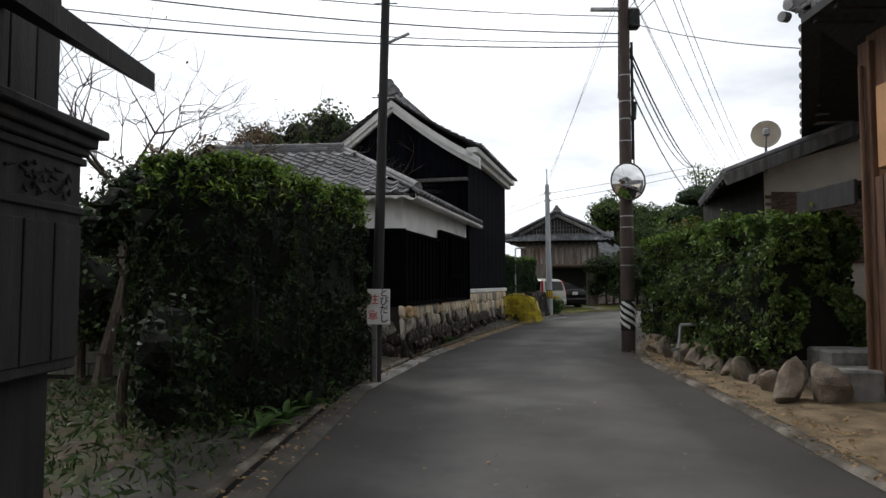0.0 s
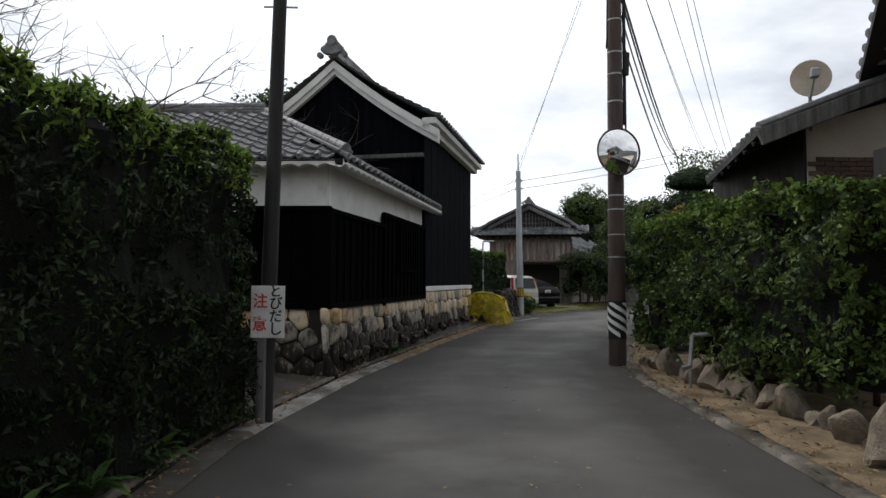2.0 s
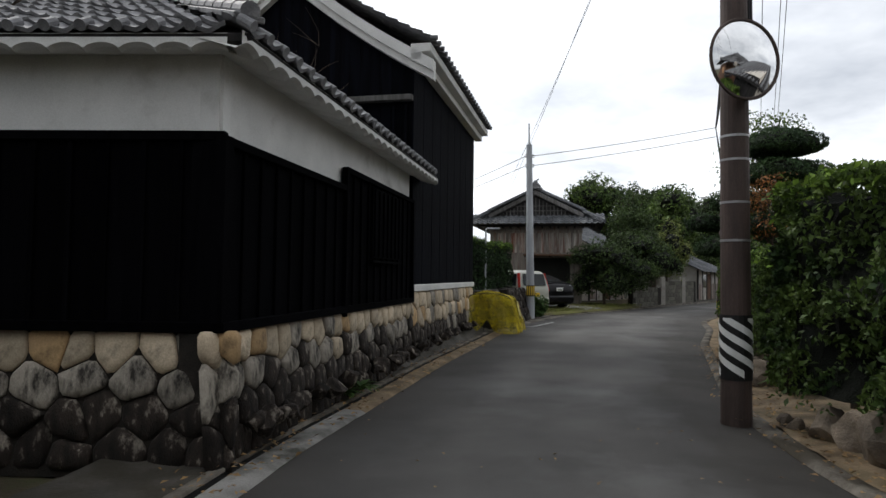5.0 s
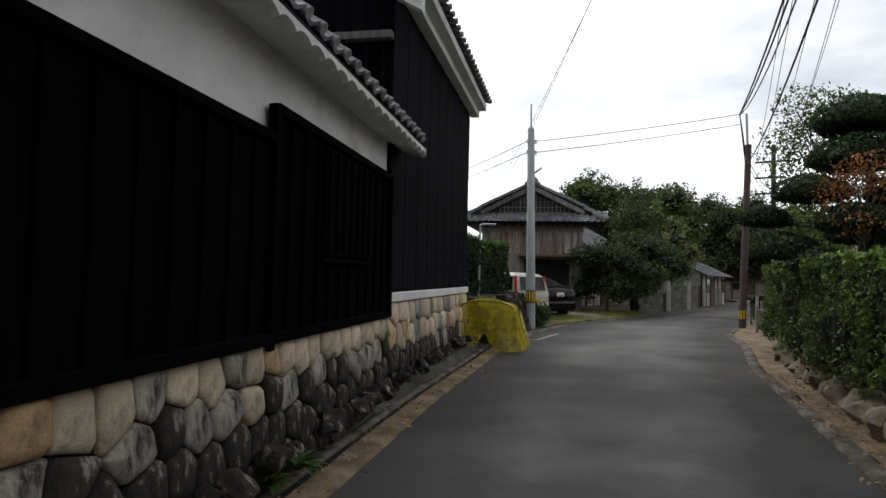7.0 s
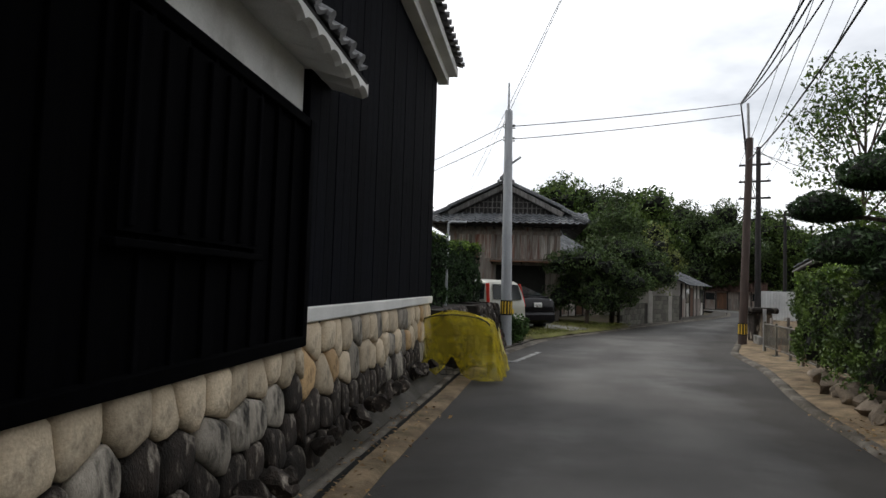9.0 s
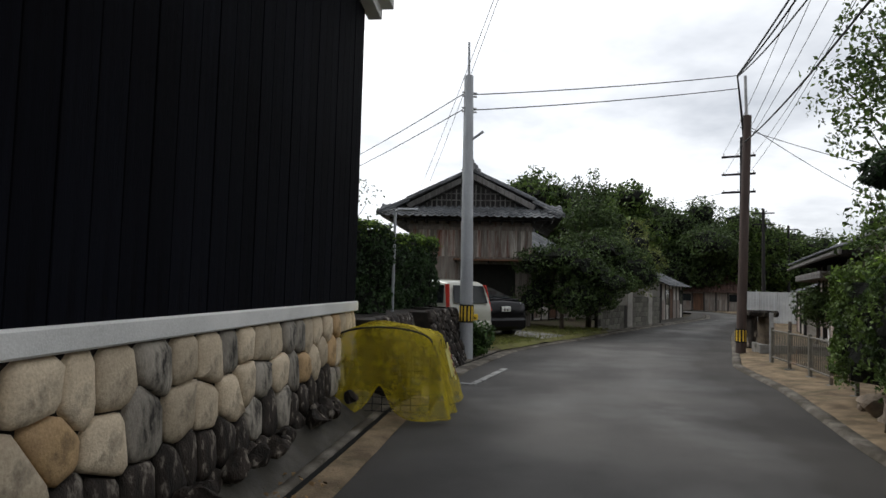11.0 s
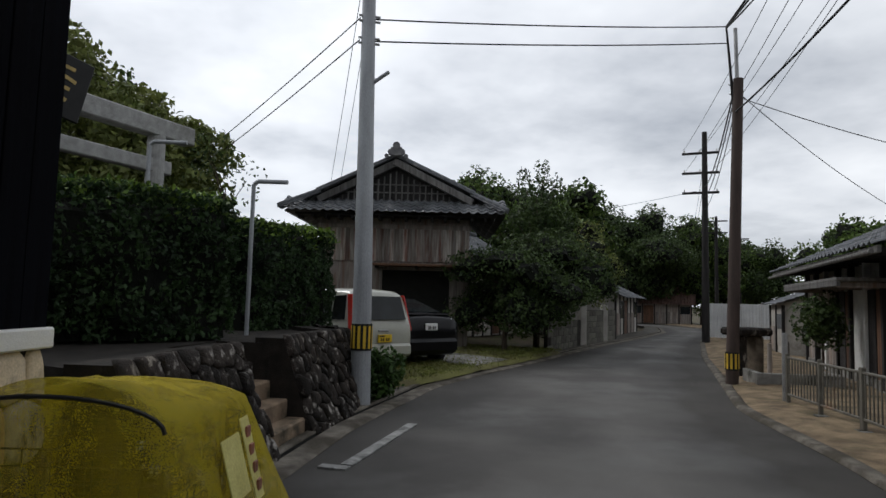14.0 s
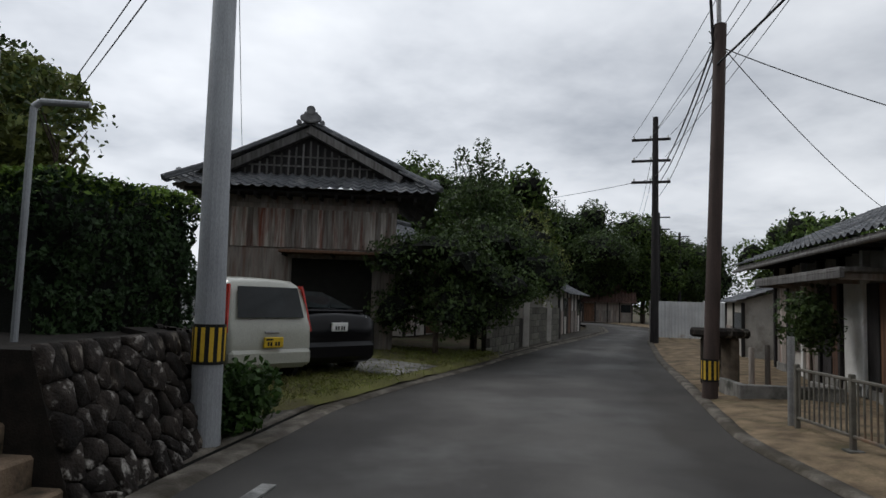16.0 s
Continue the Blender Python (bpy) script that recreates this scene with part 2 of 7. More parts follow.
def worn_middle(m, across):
    """Paler worn wheel band down the lane and darker edges, wavering; u of the UV map runs across."""
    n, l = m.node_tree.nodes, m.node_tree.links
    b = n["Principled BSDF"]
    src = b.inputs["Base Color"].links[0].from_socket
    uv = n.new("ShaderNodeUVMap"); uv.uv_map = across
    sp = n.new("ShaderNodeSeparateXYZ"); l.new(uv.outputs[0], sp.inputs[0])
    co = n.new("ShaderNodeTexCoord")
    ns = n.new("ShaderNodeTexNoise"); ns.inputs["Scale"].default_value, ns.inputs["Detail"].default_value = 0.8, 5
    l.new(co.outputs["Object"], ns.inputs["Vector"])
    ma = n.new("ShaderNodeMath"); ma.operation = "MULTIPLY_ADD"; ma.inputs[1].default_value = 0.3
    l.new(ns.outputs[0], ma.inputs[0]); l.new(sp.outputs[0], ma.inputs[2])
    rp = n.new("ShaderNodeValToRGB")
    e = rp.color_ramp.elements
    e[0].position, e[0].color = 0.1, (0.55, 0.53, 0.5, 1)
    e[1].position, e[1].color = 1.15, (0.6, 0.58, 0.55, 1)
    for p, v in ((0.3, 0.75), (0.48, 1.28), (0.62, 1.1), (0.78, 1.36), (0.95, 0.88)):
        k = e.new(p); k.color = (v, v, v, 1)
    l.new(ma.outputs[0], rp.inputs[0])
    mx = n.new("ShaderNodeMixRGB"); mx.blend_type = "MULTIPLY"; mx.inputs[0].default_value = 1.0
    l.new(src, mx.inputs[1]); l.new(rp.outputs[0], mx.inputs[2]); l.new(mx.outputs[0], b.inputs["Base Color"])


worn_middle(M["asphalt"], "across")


# ---------------- building helpers ----------------
def V3(p, z):
    return Vector((p[0], p[1], z))


def mesh_from(bm, name, material):
    me = bpy.data.meshes.new(name)
    bm.to_mesh(me); bm.free()
    me.materials.append(material)
    return me


def part(name, bm, material, parent=None, label="", kind=""):
    ob = new(name, mesh_from(bm, name, material))
    ob.parent = parent
    return tagged(ob, label, kind=kind)


def empty(name, loc, label, category, group="", kind="", rz=0.0):
    e = new(name)
    e.matrix_basis = pose(*loc, 0, 0, rz)
    return tagged(e, label, category, group, kind)


def box(bm, x0, x1, y0, y1, z0, z1, m=None, bevel=0.0):
    r = bmesh.ops.create_cube(bm, size=1.0, matrix=Matrix.LocRotScale(((x0 + x1) / 2, (y0 + y1) / 2, (z0 + z1) / 2), None, (x1 - x0, y1 - y0, z1 - z0)))
    vs = r["verts"]
    if bevel:
        es = list({e for v in vs for e in v.link_edges})
        vs = list({v for f in bmesh.ops.bevel(bm, geom=es, offset=bevel, segments=1, affect="EDGES", clamp_overlap=True)["faces"] for v in f.verts} | {v for v in vs if v.is_valid})
    if m is not None:
        bmesh.ops.transform(bm, matrix=m, verts=vs)
    return bm


def cyl(bm, p, q, r0, r1=None, seg=12, caps=True):
    p, q = Vector(p), Vector(q)
    d = q - p
    m = Matrix.Translation((p + q) / 2) @ d.to_track_quat("Z", "Y").to_matrix().to_4x4()
    bmesh.ops.create_cone(bm, cap_ends=caps, segments=seg, radius1=r0, radius2=r0 if r1 is None else r1, depth=d.length, matrix=m)
    return bm


def BM():
    return bmesh.new()


def pydata(name, verts, faces, material, parent=None, label="", smooth=False, kind=""):
    me = bpy.data.meshes.new(name)
    me.from_pydata(verts, [], faces)
    me.materials.append(material)
    if smooth:
        me.polygons.foreach_set("use_smooth", [True] * len(me.polygons))
    ob = new(name, me)
    ob.parent = parent
    return tagged(ob, label, kind=kind)


def resample(pts, step):
    """Even points along a polyline, rounded at its corners."""
    p = np.array(pts, float)
    s = np.r_[0, np.cumsum(np.linalg.norm(np.diff(p, axis=0), axis=1))]
    t = np.linspace(0, s[-1], max(2, int(s[-1] / step) + 1))
    q = np.stack([np.interp(t, s, p[:, i]) for i in range(p.shape[1])], 1)
    for _ in range(int(1.2 / step)):
        q[1:-1] = (q[:-2] + 2 * q[1:-1] + q[2:]) / 4
    return q


def offset(line, d):
    """Shift a plan line to its left by d."""
    t = np.gradient(line, axis=0)
    t /= np.linalg.norm(t, axis=1)[:, None]
    return line + d * np.stack([-t[:, 1], t[:, 0]], 1)


def ribbon(name, rails, material, label, category, kind="structure", wobble=0.0):
    """A strip of ground through rails of (plan line, height)."""
    n = len(rails[0][0])
    verts, faces = [], []
    for k, (line, z) in enumerate(rails):
        for i, p in enumerate(line):
            w = wobble * noise.noise((p[0] * 2.3, p[1] * 2.3, k))
            verts.append((p[0], p[1], (z[i] if np.ndim(z) else z) + w))
    for k in range(len(rails) - 1):
        for i in range(n - 1):
            a = k * n + i
            faces.append((a, a + n, a + n + 1, a + 1))
    ob = pydata(name, verts, faces, material, None, label, True, kind)
    return tagged(ob, category=category)


def leaves(name, pts, nrm, size, material, parent, rng, shape=0.5, spread=0.9, kind=""):
    """Folded four-cornered leaves at points, turned about their normals."""
    n = len(pts)
    d = nrm + rng.normal(0, spread, (n, 3))
    d /= np.linalg.norm(d, axis=1)[:, None] + 1e-9
    a = np.cross(d, rng.normal(0, 1, (n, 3)))
    a /= np.linalg.norm(a, axis=1)[:, None] + 1e-9
    b = np.cross(d, a)
    s = (size * rng.uniform(0.6, 1.35, n))[:, None]
    v = np.empty((n, 4, 3))
    v[:, 0], v[:, 2] = pts - a * s * 0.5, pts + a * s * 0.5 - d * s * 0.1
    v[:, 1], v[:, 3] = pts + b * s * shape * 0.5 + d * s * 0.08, pts - b * s * shape * 0.5 + d * s * 0.08
    me = bpy.data.meshes.new(name)
    me.vertices.add(4 * n); me.loops.add(4 * n); me.polygons.add(n)
    me.vertices.foreach_set("co", v.reshape(-1))
    me.loops.foreach_set("vertex_index", np.arange(4 * n, dtype=np.int32))
    me.polygons.foreach_set("loop_start", np.arange(0, 4 * n, 4, dtype=np.int32))
    me.update()
    me.materials.append(material)
    ob = new(name, me)
    ob.parent = parent
    return tagged(ob, kind=kind)


def lumps(pts, f, amp):
    return np.array([noise.noise((p[0] * f, p[1] * f, p[2] * f)) for p in pts]) * amp


def hedge(name, line, z0, z1, half, label, material, count, size, seed=1, rough=0.22, freq=1.3, group="", gap=0.0, shape=0.5, tips=0, holes=0.0):
    """A clipped hedge along a plan line: leaves over a rounded section, stems and a core coloured near-black as inner
    shade.
    """
    rng = np.random.default_rng(seed)
    q = resample(line, 0.15)
    tan = np.gradient(q, axis=0); tan /= np.linalg.norm(tan, axis=1)[:, None]
    side = np.stack([tan[:, 1], -tan[:, 0]], 1)
    e = empty(name, (q[0][0], q[0][1], z0), label, "hedge", group)
    inv = e.matrix_basis.inverted()
    length = np.linalg.norm(np.diff(q, axis=0), axis=1).sum()
    h = z1 - z0

    def surface(i, ang, inset):
        # ang 0..1 round the section: up one side, over the top, down the other
        fs = h / (2 * h + 2 * half)
        w = np.where(ang < fs, 0, np.where(ang > 1 - fs, 1, (ang - fs) / (1 - 2 * fs)))
        up = np.minimum(1, np.where(ang < 0.5, ang, 1 - ang) / fs)
        c, s = np.cos(np.pi * w), np.sin(np.pi * w)
        ex = (1 - 2 * w) * (half - inset) * (1 - 0.12 * np.maximum(0, up - 0.8) / 0.2)
        ez = up * (h - inset) - 0.12 * half * np.abs(1 - 2 * w) ** 4 * (up >= 1)
        return np.stack([q[i, 0] + side[i, 0] * ex, q[i, 1] + side[i, 1] * ex, z0 + ez], 1), np.stack([side[i, 0] * c, side[i, 1] * c, s], 1)

    i = rng.integers(0, len(q), count)
    ang = rng.uniform(0, 1, count)
    pts, nrm = surface(i, ang, 0.0)
    pts[:, :2] += tan[i] * rng.uniform(-0.08, 0.08, count)[:, None]
    k = count // 3
    ends = rng.integers(0, 2, k)
    ei = np.where(ends == 0, 0, len(q) - 1)
    ep, en = surface(ei, rng.uniform(0, 1, k), 0)
    ep2 = ep.copy()
    cen = np.stack([q[ei, 0], q[ei, 1], np.full(k, z0 + h * 0.5)], 1)
    f = rng.uniform(0, 1, k)[:, None] ** 0.5
    ep2 = cen + (ep - cen) * f
    out = np.where(ends == 0, -1, 1)[:, None] * tan[ei]
    ep2[:, :2] += out * (0.06 + 0.2 * (1 - f ** 2))
    en = np.stack([out[:, 0], out[:, 1], np.zeros(k)], 1)
    pts, nrm = np.r_[pts, ep2], np.r_[nrm, en]
    pts = pts + nrm * (lumps(pts, freq, rough) + lumps(pts, freq * 3.1, rough * 0.6) - np.abs(rng.normal(0, 0.05, len(pts))))[:, None]
    if gap:
        keep = (pts[:, 2] - z0 > gap * (0.6 + 0.8 * rng.uniform(0, 1, len(pts)))) | (rng.uniform(0, 1, len(pts)) < 0.25)
        pts, nrm = pts[keep], nrm[keep]
    if holes:
        keep = lumps(pts, 4.3, 1.0) + lumps(pts, 9.0, 0.6) > holes - 0.5 + rng.normal(0, 0.12, len(pts))
        pts, nrm = pts[keep], nrm[keep]
    # tips: extra paler leaves on top, the sky's light painted in their colour
    if tips:
        top = np.flatnonzero(pts[:, 2] - z0 > h * (0.8 + 0.2 * rng.uniform(0, 1, len(pts))))
        top = top[rng.integers(0, len(top), tips)]
        tp_ = pts[top] + nrm[top] * 0.04 + rng.normal(0, 0.03, (tips, 3))
        leaves("top_lit_leaves", tp_ - np.array(e.location), np.tile((0.0, 0.0, 1.0), (tips, 1)), size * 1.1, M["leaf_top_lit"], e, rng, shape)
    pts = pts - np.array(e.location)
    leaves("foliage", pts, nrm, size, material, e, rng, shape)
    # added solid core, its near-black colour standing in for shade between the leaves
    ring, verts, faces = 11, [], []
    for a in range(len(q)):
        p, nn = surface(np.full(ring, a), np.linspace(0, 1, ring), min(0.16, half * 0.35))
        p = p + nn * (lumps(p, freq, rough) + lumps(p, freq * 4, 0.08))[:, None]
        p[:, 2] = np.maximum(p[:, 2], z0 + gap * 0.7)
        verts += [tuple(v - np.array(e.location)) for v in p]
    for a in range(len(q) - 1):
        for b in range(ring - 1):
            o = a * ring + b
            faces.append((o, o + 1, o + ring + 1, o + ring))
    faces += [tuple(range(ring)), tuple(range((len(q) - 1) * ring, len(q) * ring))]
    pydata("shade_filler", verts, faces, M["shade_core"], e)
    for s in np.arange(0.3, length, 0.8):
        a = min(len(q) - 1, int(s / 0.15))
        bm = cyl(BM(), inv @ V3(q[a], z0 - 0.05), inv @ V3(q[a] + side[a] * 0.05, z0 + h * 0.6), 0.035, 0.02, 6)
        part("stem", bm, M["bark"], e)
    return e


def limb(bm, p, d, length, r, depth, rng, tips, fork=3, spread=0.6, up=0.15):
    p = Vector(p)
    segs = 3
    for k in range(segs):
        q = p + d * (length / segs)
        cyl(bm, p, q, r * (1 - 0.22 * k), r * (1 - 0.22 * (k + 1)), 6 if r > 0.03 else 4, False)
        p = q
        d = (d + Vector(rng.normal(0, 0.16, 3)) + Vector((0, 0, up * 0.3))).normalized()
    if depth == 0:
        tips.append(p)
        return
    for _ in range(fork):
        nd = (d + Vector(rng.normal(0, spread, 3)) + Vector((0, 0, up))).normalized()
        limb(bm, p, nd, length * rng.uniform(0.6, 0.85), r * 0.5, depth - 1, rng, tips, fork, spread, up)


def bare_tree(loc, height, label, seed, depth=4, fork=3, lean=(0, 0)):
    rng = np.random.default_rng(seed)
    e = empty("bare_tree", loc, label, "tree")
    bm, tips = BM(), []
    limb(bm, (0, 0, 0), Vector((lean[0], lean[1], 1)).normalized(), height * 0.32, height * 0.024, depth, rng, tips, fork, 0.75, 0.05)
    part("trunk", bm, M["bark"], e)
    t = np.array([tuple(p) for p in tips])
    t = t[rng.uniform(0, 1, len(t)) < 0.08]
    if len(t):
        leaves("dead_leaves", t, np.tile((0, 0, 1.0), (len(t), 1)), 0.05, M["leaf_brown"], e, rng, kind="stuff")
    return e


def tree(name, loc, clumps, label, material, per, size, trunk_r=0.12, seed=1, group="", extra=None, core=True):
    """Trunk with limbs to clumps; each clump (x, y, z, rx, rz) an uneven shell of leaves."""
    rng = np.random.default_rng(seed)
    e = empty(name, loc, label, "tree", group)
    bm = BM()
    top = max(c[2] for c in clumps) * 0.8
    pts = [Vector((0, 0, -0.1))]
    for k in range(1, 6):
        pts.append(Vector((rng.normal(0, 0.04) * top * 0.3, rng.normal(0, 0.04) * top * 0.3, top * k / 5)))
    for k in range(5):
        cyl(bm, pts[k], pts[k + 1], trunk_r * (1 - k * 0.16), trunk_r * (1 - (k + 1) * 0.16), 8, False)
    for c in clumps:
        z = min(c[2] * 0.75, top)
        k = min(4, int(z / top * 5))
        a = pts[k].lerp(pts[k + 1], z / top * 5 - k)
        cyl(bm, a, (c[0], c[1], c[2]), trunk_r * 0.35, trunk_r * 0.12, 5, False)
    part("trunk", bm, M["bark"], e)
    P, N = [], []
    for x, y, z, rx, rz in clumps:
        n = int(per * rx * (rx + rz) / 2)
        d = rng.normal(0, 1, (n, 3)); d /= np.linalg.norm(d, axis=1)[:, None]
        r = 0.55 + 0.5 * rng.uniform(0, 1, n) ** 0.6
        p = d * np.array([rx, rx, rz])
        w = lumps(p + np.array([x, y, z]) * 1.7, 1.6 / max(rx, 0.3), 0.55)
        p = p * (r + w)[:, None] + np.array([x, y, z])
        P.append(p); N.append(d)
    P, N = np.concatenate(P), np.concatenate(N)
    leaves("crown", P, N, size, material, e, rng, 0.55)
    # added dark lumps inside the clumps, painted as the crown's inner shade
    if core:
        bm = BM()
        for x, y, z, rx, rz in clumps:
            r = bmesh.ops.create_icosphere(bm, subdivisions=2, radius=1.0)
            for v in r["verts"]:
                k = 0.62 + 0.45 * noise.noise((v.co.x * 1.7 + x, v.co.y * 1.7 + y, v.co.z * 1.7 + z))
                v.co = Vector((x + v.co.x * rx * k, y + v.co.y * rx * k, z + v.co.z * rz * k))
        part("shade_filler", bm, M["shade_core"], e)
    return e


# ---------------- ground and road ----------------
left_edge = resample([(-1.6, -14), (-1.45, -4), (-1.32, 2), (-1.25, 4.8), (-1.05, 9.1), (-0.25, 13.0), (0.25, 14.75), (1.35, 18.6), (2.45, 22), (3.4, 25), (4.75, 28.3), (6.67, 31.8), (8.4, 33.9), (10.6, 36.3), (12, 38), (16, 42.6), (20.9, 47.8), (26, 53.6), (30, 60), (31, 68)], 0.4)
right_edge = resample([(2.9, -14), (3.0, -4), (3.05, 2), (3.2, 4.8), (3.55, 7.9), (3.85, 12.4), (4.4, 14.9), (7.35, 21.9), (9.4, 25.8), (10.65, 28.9), (13.3, 32.8), (16.5, 37.6), (22.8, 46.2), (28.8, 53.0), (33.5, 60), (35, 68)], 0.4)
N_ROAD = len(left_edge)
s_r = np.linspace(0, 1, len(right_edge))
right_edge = np.stack([np.interp(np.linspace(0, 1, N_ROAD), s_r, right_edge[:, i]) for i in range(2)], 1)

R = 900.0
ground = pydata("ground", [(-R, -R, -0.06), (R, -R, -0.06), (R, R, -0.06), (-R, R, -0.06)], [(0, 1, 2, 3)], M["soil"], None, "brown soil ground with sparse grass", kind="structure")
tagged(ground, category="ground")
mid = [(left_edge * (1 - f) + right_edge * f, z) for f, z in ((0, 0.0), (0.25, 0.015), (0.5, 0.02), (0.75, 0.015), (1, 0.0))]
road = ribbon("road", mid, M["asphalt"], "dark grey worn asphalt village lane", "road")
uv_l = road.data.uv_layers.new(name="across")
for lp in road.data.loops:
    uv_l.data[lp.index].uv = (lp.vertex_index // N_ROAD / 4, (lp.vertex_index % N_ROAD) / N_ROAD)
# concrete apron, slot and gutter channel along the wall side
bank = np.clip((left_edge[:, 1] - 12.6) / 1.6, 0, 1) * np.clip((25.2 - left_edge[:, 1]) / 1.0, 0, 1)
k_a, k_b, k_c = (int(np.searchsorted(left_edge[:, 1], y_)) for y_ in (9.2, 14.6, 25.4))
strip = [(left_edge, 0.004), (offset(left_edge, 0.05), 0.028), (offset(left_edge, 0.26), 0.03)]
for i0, i1, nm, mt, lb in ((0, k_a + 1, "earth_strip", "wet_gutter", "dark edging with leaf litter under the hedge"), (k_a, k_b + 1, "apron_strip", "concrete", "pale concrete apron edge beside the asphalt"), (k_b, k_c + 1, "earth_strip", "verge", "brown earth strip with leaf litter beside the asphalt"), (k_c, N_ROAD, "gutter_strip", "gutter_lip", "dark worn concrete edging beside the asphalt")):
    ribbon(nm, [(line[i0:i1], z) for line, z in strip], M[mt], lb, "verge", wobble=0.012)
# shallow slot, its shade put into the near-black colour
ribbon("gutter_slot", [(offset(left_edge, 0.26), 0.03), (offset(left_edge, 0.265), -0.05), (offset(left_edge, 0.315), -0.05), (offset(left_edge, 0.32), 0.03)], M["dark"], "dark open slot between gutter stones", "gutter")
ribbon("gutter_lip", [(offset(left_edge, 0.32), 0.0), (offset(left_edge, 0.322), 0.055), (offset(left_edge, 0.41), 0.06), (offset(left_edge, 0.42), 0.03)], M["gutter_lip"], "pale worn concrete gutter lip along the wall foot", "kerb", wobble=0.01)
ribbon("gutter_bed", [(offset(left_edge, 0.42), 0.04), (offset(left_edge, 0.5), 0.05 + 0.06 * bank), (offset(left_edge, 0.62), 0.05 + 0.16 * bank), (offset(left_edge, 0.8), 0.07 + 0.22 * bank), (offset(left_edge, 1.25), 0.1 + 0.22 * bank)], M["wet_gutter"], "damp mossy concrete bank at the wall foot", "gutter", wobble=0.03)
ribbon("kerb_strip", [(right_edge, 0.004), (offset(right_edge, -0.03), 0.045), (offset(right_edge, -0.17), 0.05), (offset(right_edge, -0.19), 0.02)], M["gutter_lip"], "narrow worn concrete edging strip beside the lane", "kerb")
ribbon("verge", [(offset(right_edge, -0.19), 0.03), (offset(right_edge, -0.5), 0.06), (offset(right_edge, -0.9), 0.08), (offset(right_edge, -1.6), 0.1), (offset(right_edge, -2.6), 0.08), (offset(right_edge, -4.0), 0.0)], M["verge"], "sandy earth verge strewn with dry leaves", "verge", wobble=0.05)

# ---------------- low black-boarded building with plaster band ----------------
A2, B2, C2 = Vector((-0.80, 12.75)), Vector((0.72, 18.70)), Vector((2.41, 24.80))
L2 = Vector((-5.2, 13.15))


def along(p, q, s, out, z):
    """A place s metres from p towards q, out metres to the right of the way, at height z."""
    d = (q - p).normalized()
    r = Vector((d.y, -d.x))
    w = p + d * s + r * out
    return Vector((w.x, w.y, z))


def frame_of(p, q, z=0.0):
    """Axes on a wall: x along it, y into it, z up."""
    d = (q - p).normalized()
    return Matrix(((d.x, -d.y, 0, p.x), (d.y, d.x, 0, p.y), (0, 0, 1, z), (0, 0, 0, 1)))


W_AB, W_LA, W_KC = frame_of(A2, B2), frame_of(L2, A2), frame_of(B2, C2)
len_ab, len_la, len_kc = (B2 - A2).length, (A2 - L2).length, (C2 - B2).length


def wall_box(name, W, x0, x1, y0, y1, z0, z1, material, label="", category="wall", parent=None, bevel=0.0, kind="structure"):
    ob = part(name, box(BM(), x0, x1, y0, y1, z0, z1, None, bevel), material, parent, label, kind)
    ob.matrix_basis = W
    if category and parent is None:
        tagged(ob, category=category)
    return ob


wall_low_east = wall_box("wall_storehouse_side", W_AB, 0.0, len_ab, 0.03, 0.25, 0.9, 3.34, M["plaster"], "white plaster wall above black charred boards")
wall_low_south = wall_box("wall_storehouse_front", W_LA, 0.0, len_la, 0.03, 0.25, 0.9, 3.34, M["plaster"], "white plaster wall above black charred boards")
plank_data = {}


def planks(W, x0, x1, z0, z1, parent, material, width, batten=0.0, name="plank", depth=0.03, base=0.0):
    n = max(1, round((x1 - x0) / width))
    w = (x1 - x0) / n
    key = (round(w, 4), round(z1 - z0, 3), material.name, depth)
    if key not in plank_data:
        bm = box(BM(), 0.003, w - 0.003, -depth, 0.0, 0, z1 - z0, None, 0.004)
        plank_data[key] = mesh_from(bm, name, material)
        if batten:
            bm = box(BM(), -0.02, 0.02, -depth - 0.025, -depth + 0.002, 0, z1 - z0, None, 0.004)
            plank_data[key, "b"] = mesh_from(bm, "batten", material)
    for i in range(n):
        ob = new(name, plank_data[key]); ob.parent = parent
        ob.matrix_parent_inverse = parent.matrix_basis.inverted()
        ob.matrix_basis = W @ pose(x0 + i * w, base + 0.002 * (i % 3), z0)
        if batten:
            ob = new("batten", plank_data[key, "b"]); ob.parent = parent
            ob.matrix_parent_inverse = parent.matrix_basis.inverted()
            ob.matrix_basis = W @ pose(x0 + i * w, base, z0)


STEP = 2.75
planks(W_AB, 0.0, STEP, 1.1, 2.57, wall_low_east, M["black_board"], 0.3, 1)
planks(W_AB, STEP, len_ab - 0.06, 1.1, 2.80, wall_low_east, M["black_board"], 0.3, 1)
planks(W_LA, 0.0, len_la, 1.1, 2.6, wall_low_south, M["black_board"], 0.3, 1)


def rail(W, parent, x0, x1, y0, y1, z0, z1, material, name="rail"):
    ob = part(name, box(BM(), x0, x1, y0, y1, z0, z1, None, 0.006), material, parent)
    ob.matrix_parent_inverse = parent.matrix_basis.inverted()
    ob.matrix_basis = W
    return ob


for W, par, x0, x1, zt in ((W_AB, wall_low_east, -0.06, STEP, 2.57), (W_AB, wall_low_east, STEP, len_ab - 0.03, 2.80), (W_LA, wall_low_south, 0, len_la + 0.06, 2.6)):
    rail(W, par, x0, x1, -0.075, 0.0, zt - 0.06, zt + 0.015, M["black_board"])
    rail(W, par, x0, x1, -0.095, 0.0, 1.05, 1.13, M["black_board"])
rail(W_AB, wall_low_east, STEP - 0.04, STEP + 0.04, -0.08, 0, 1.0, 2.8, M["black_board"], "post")
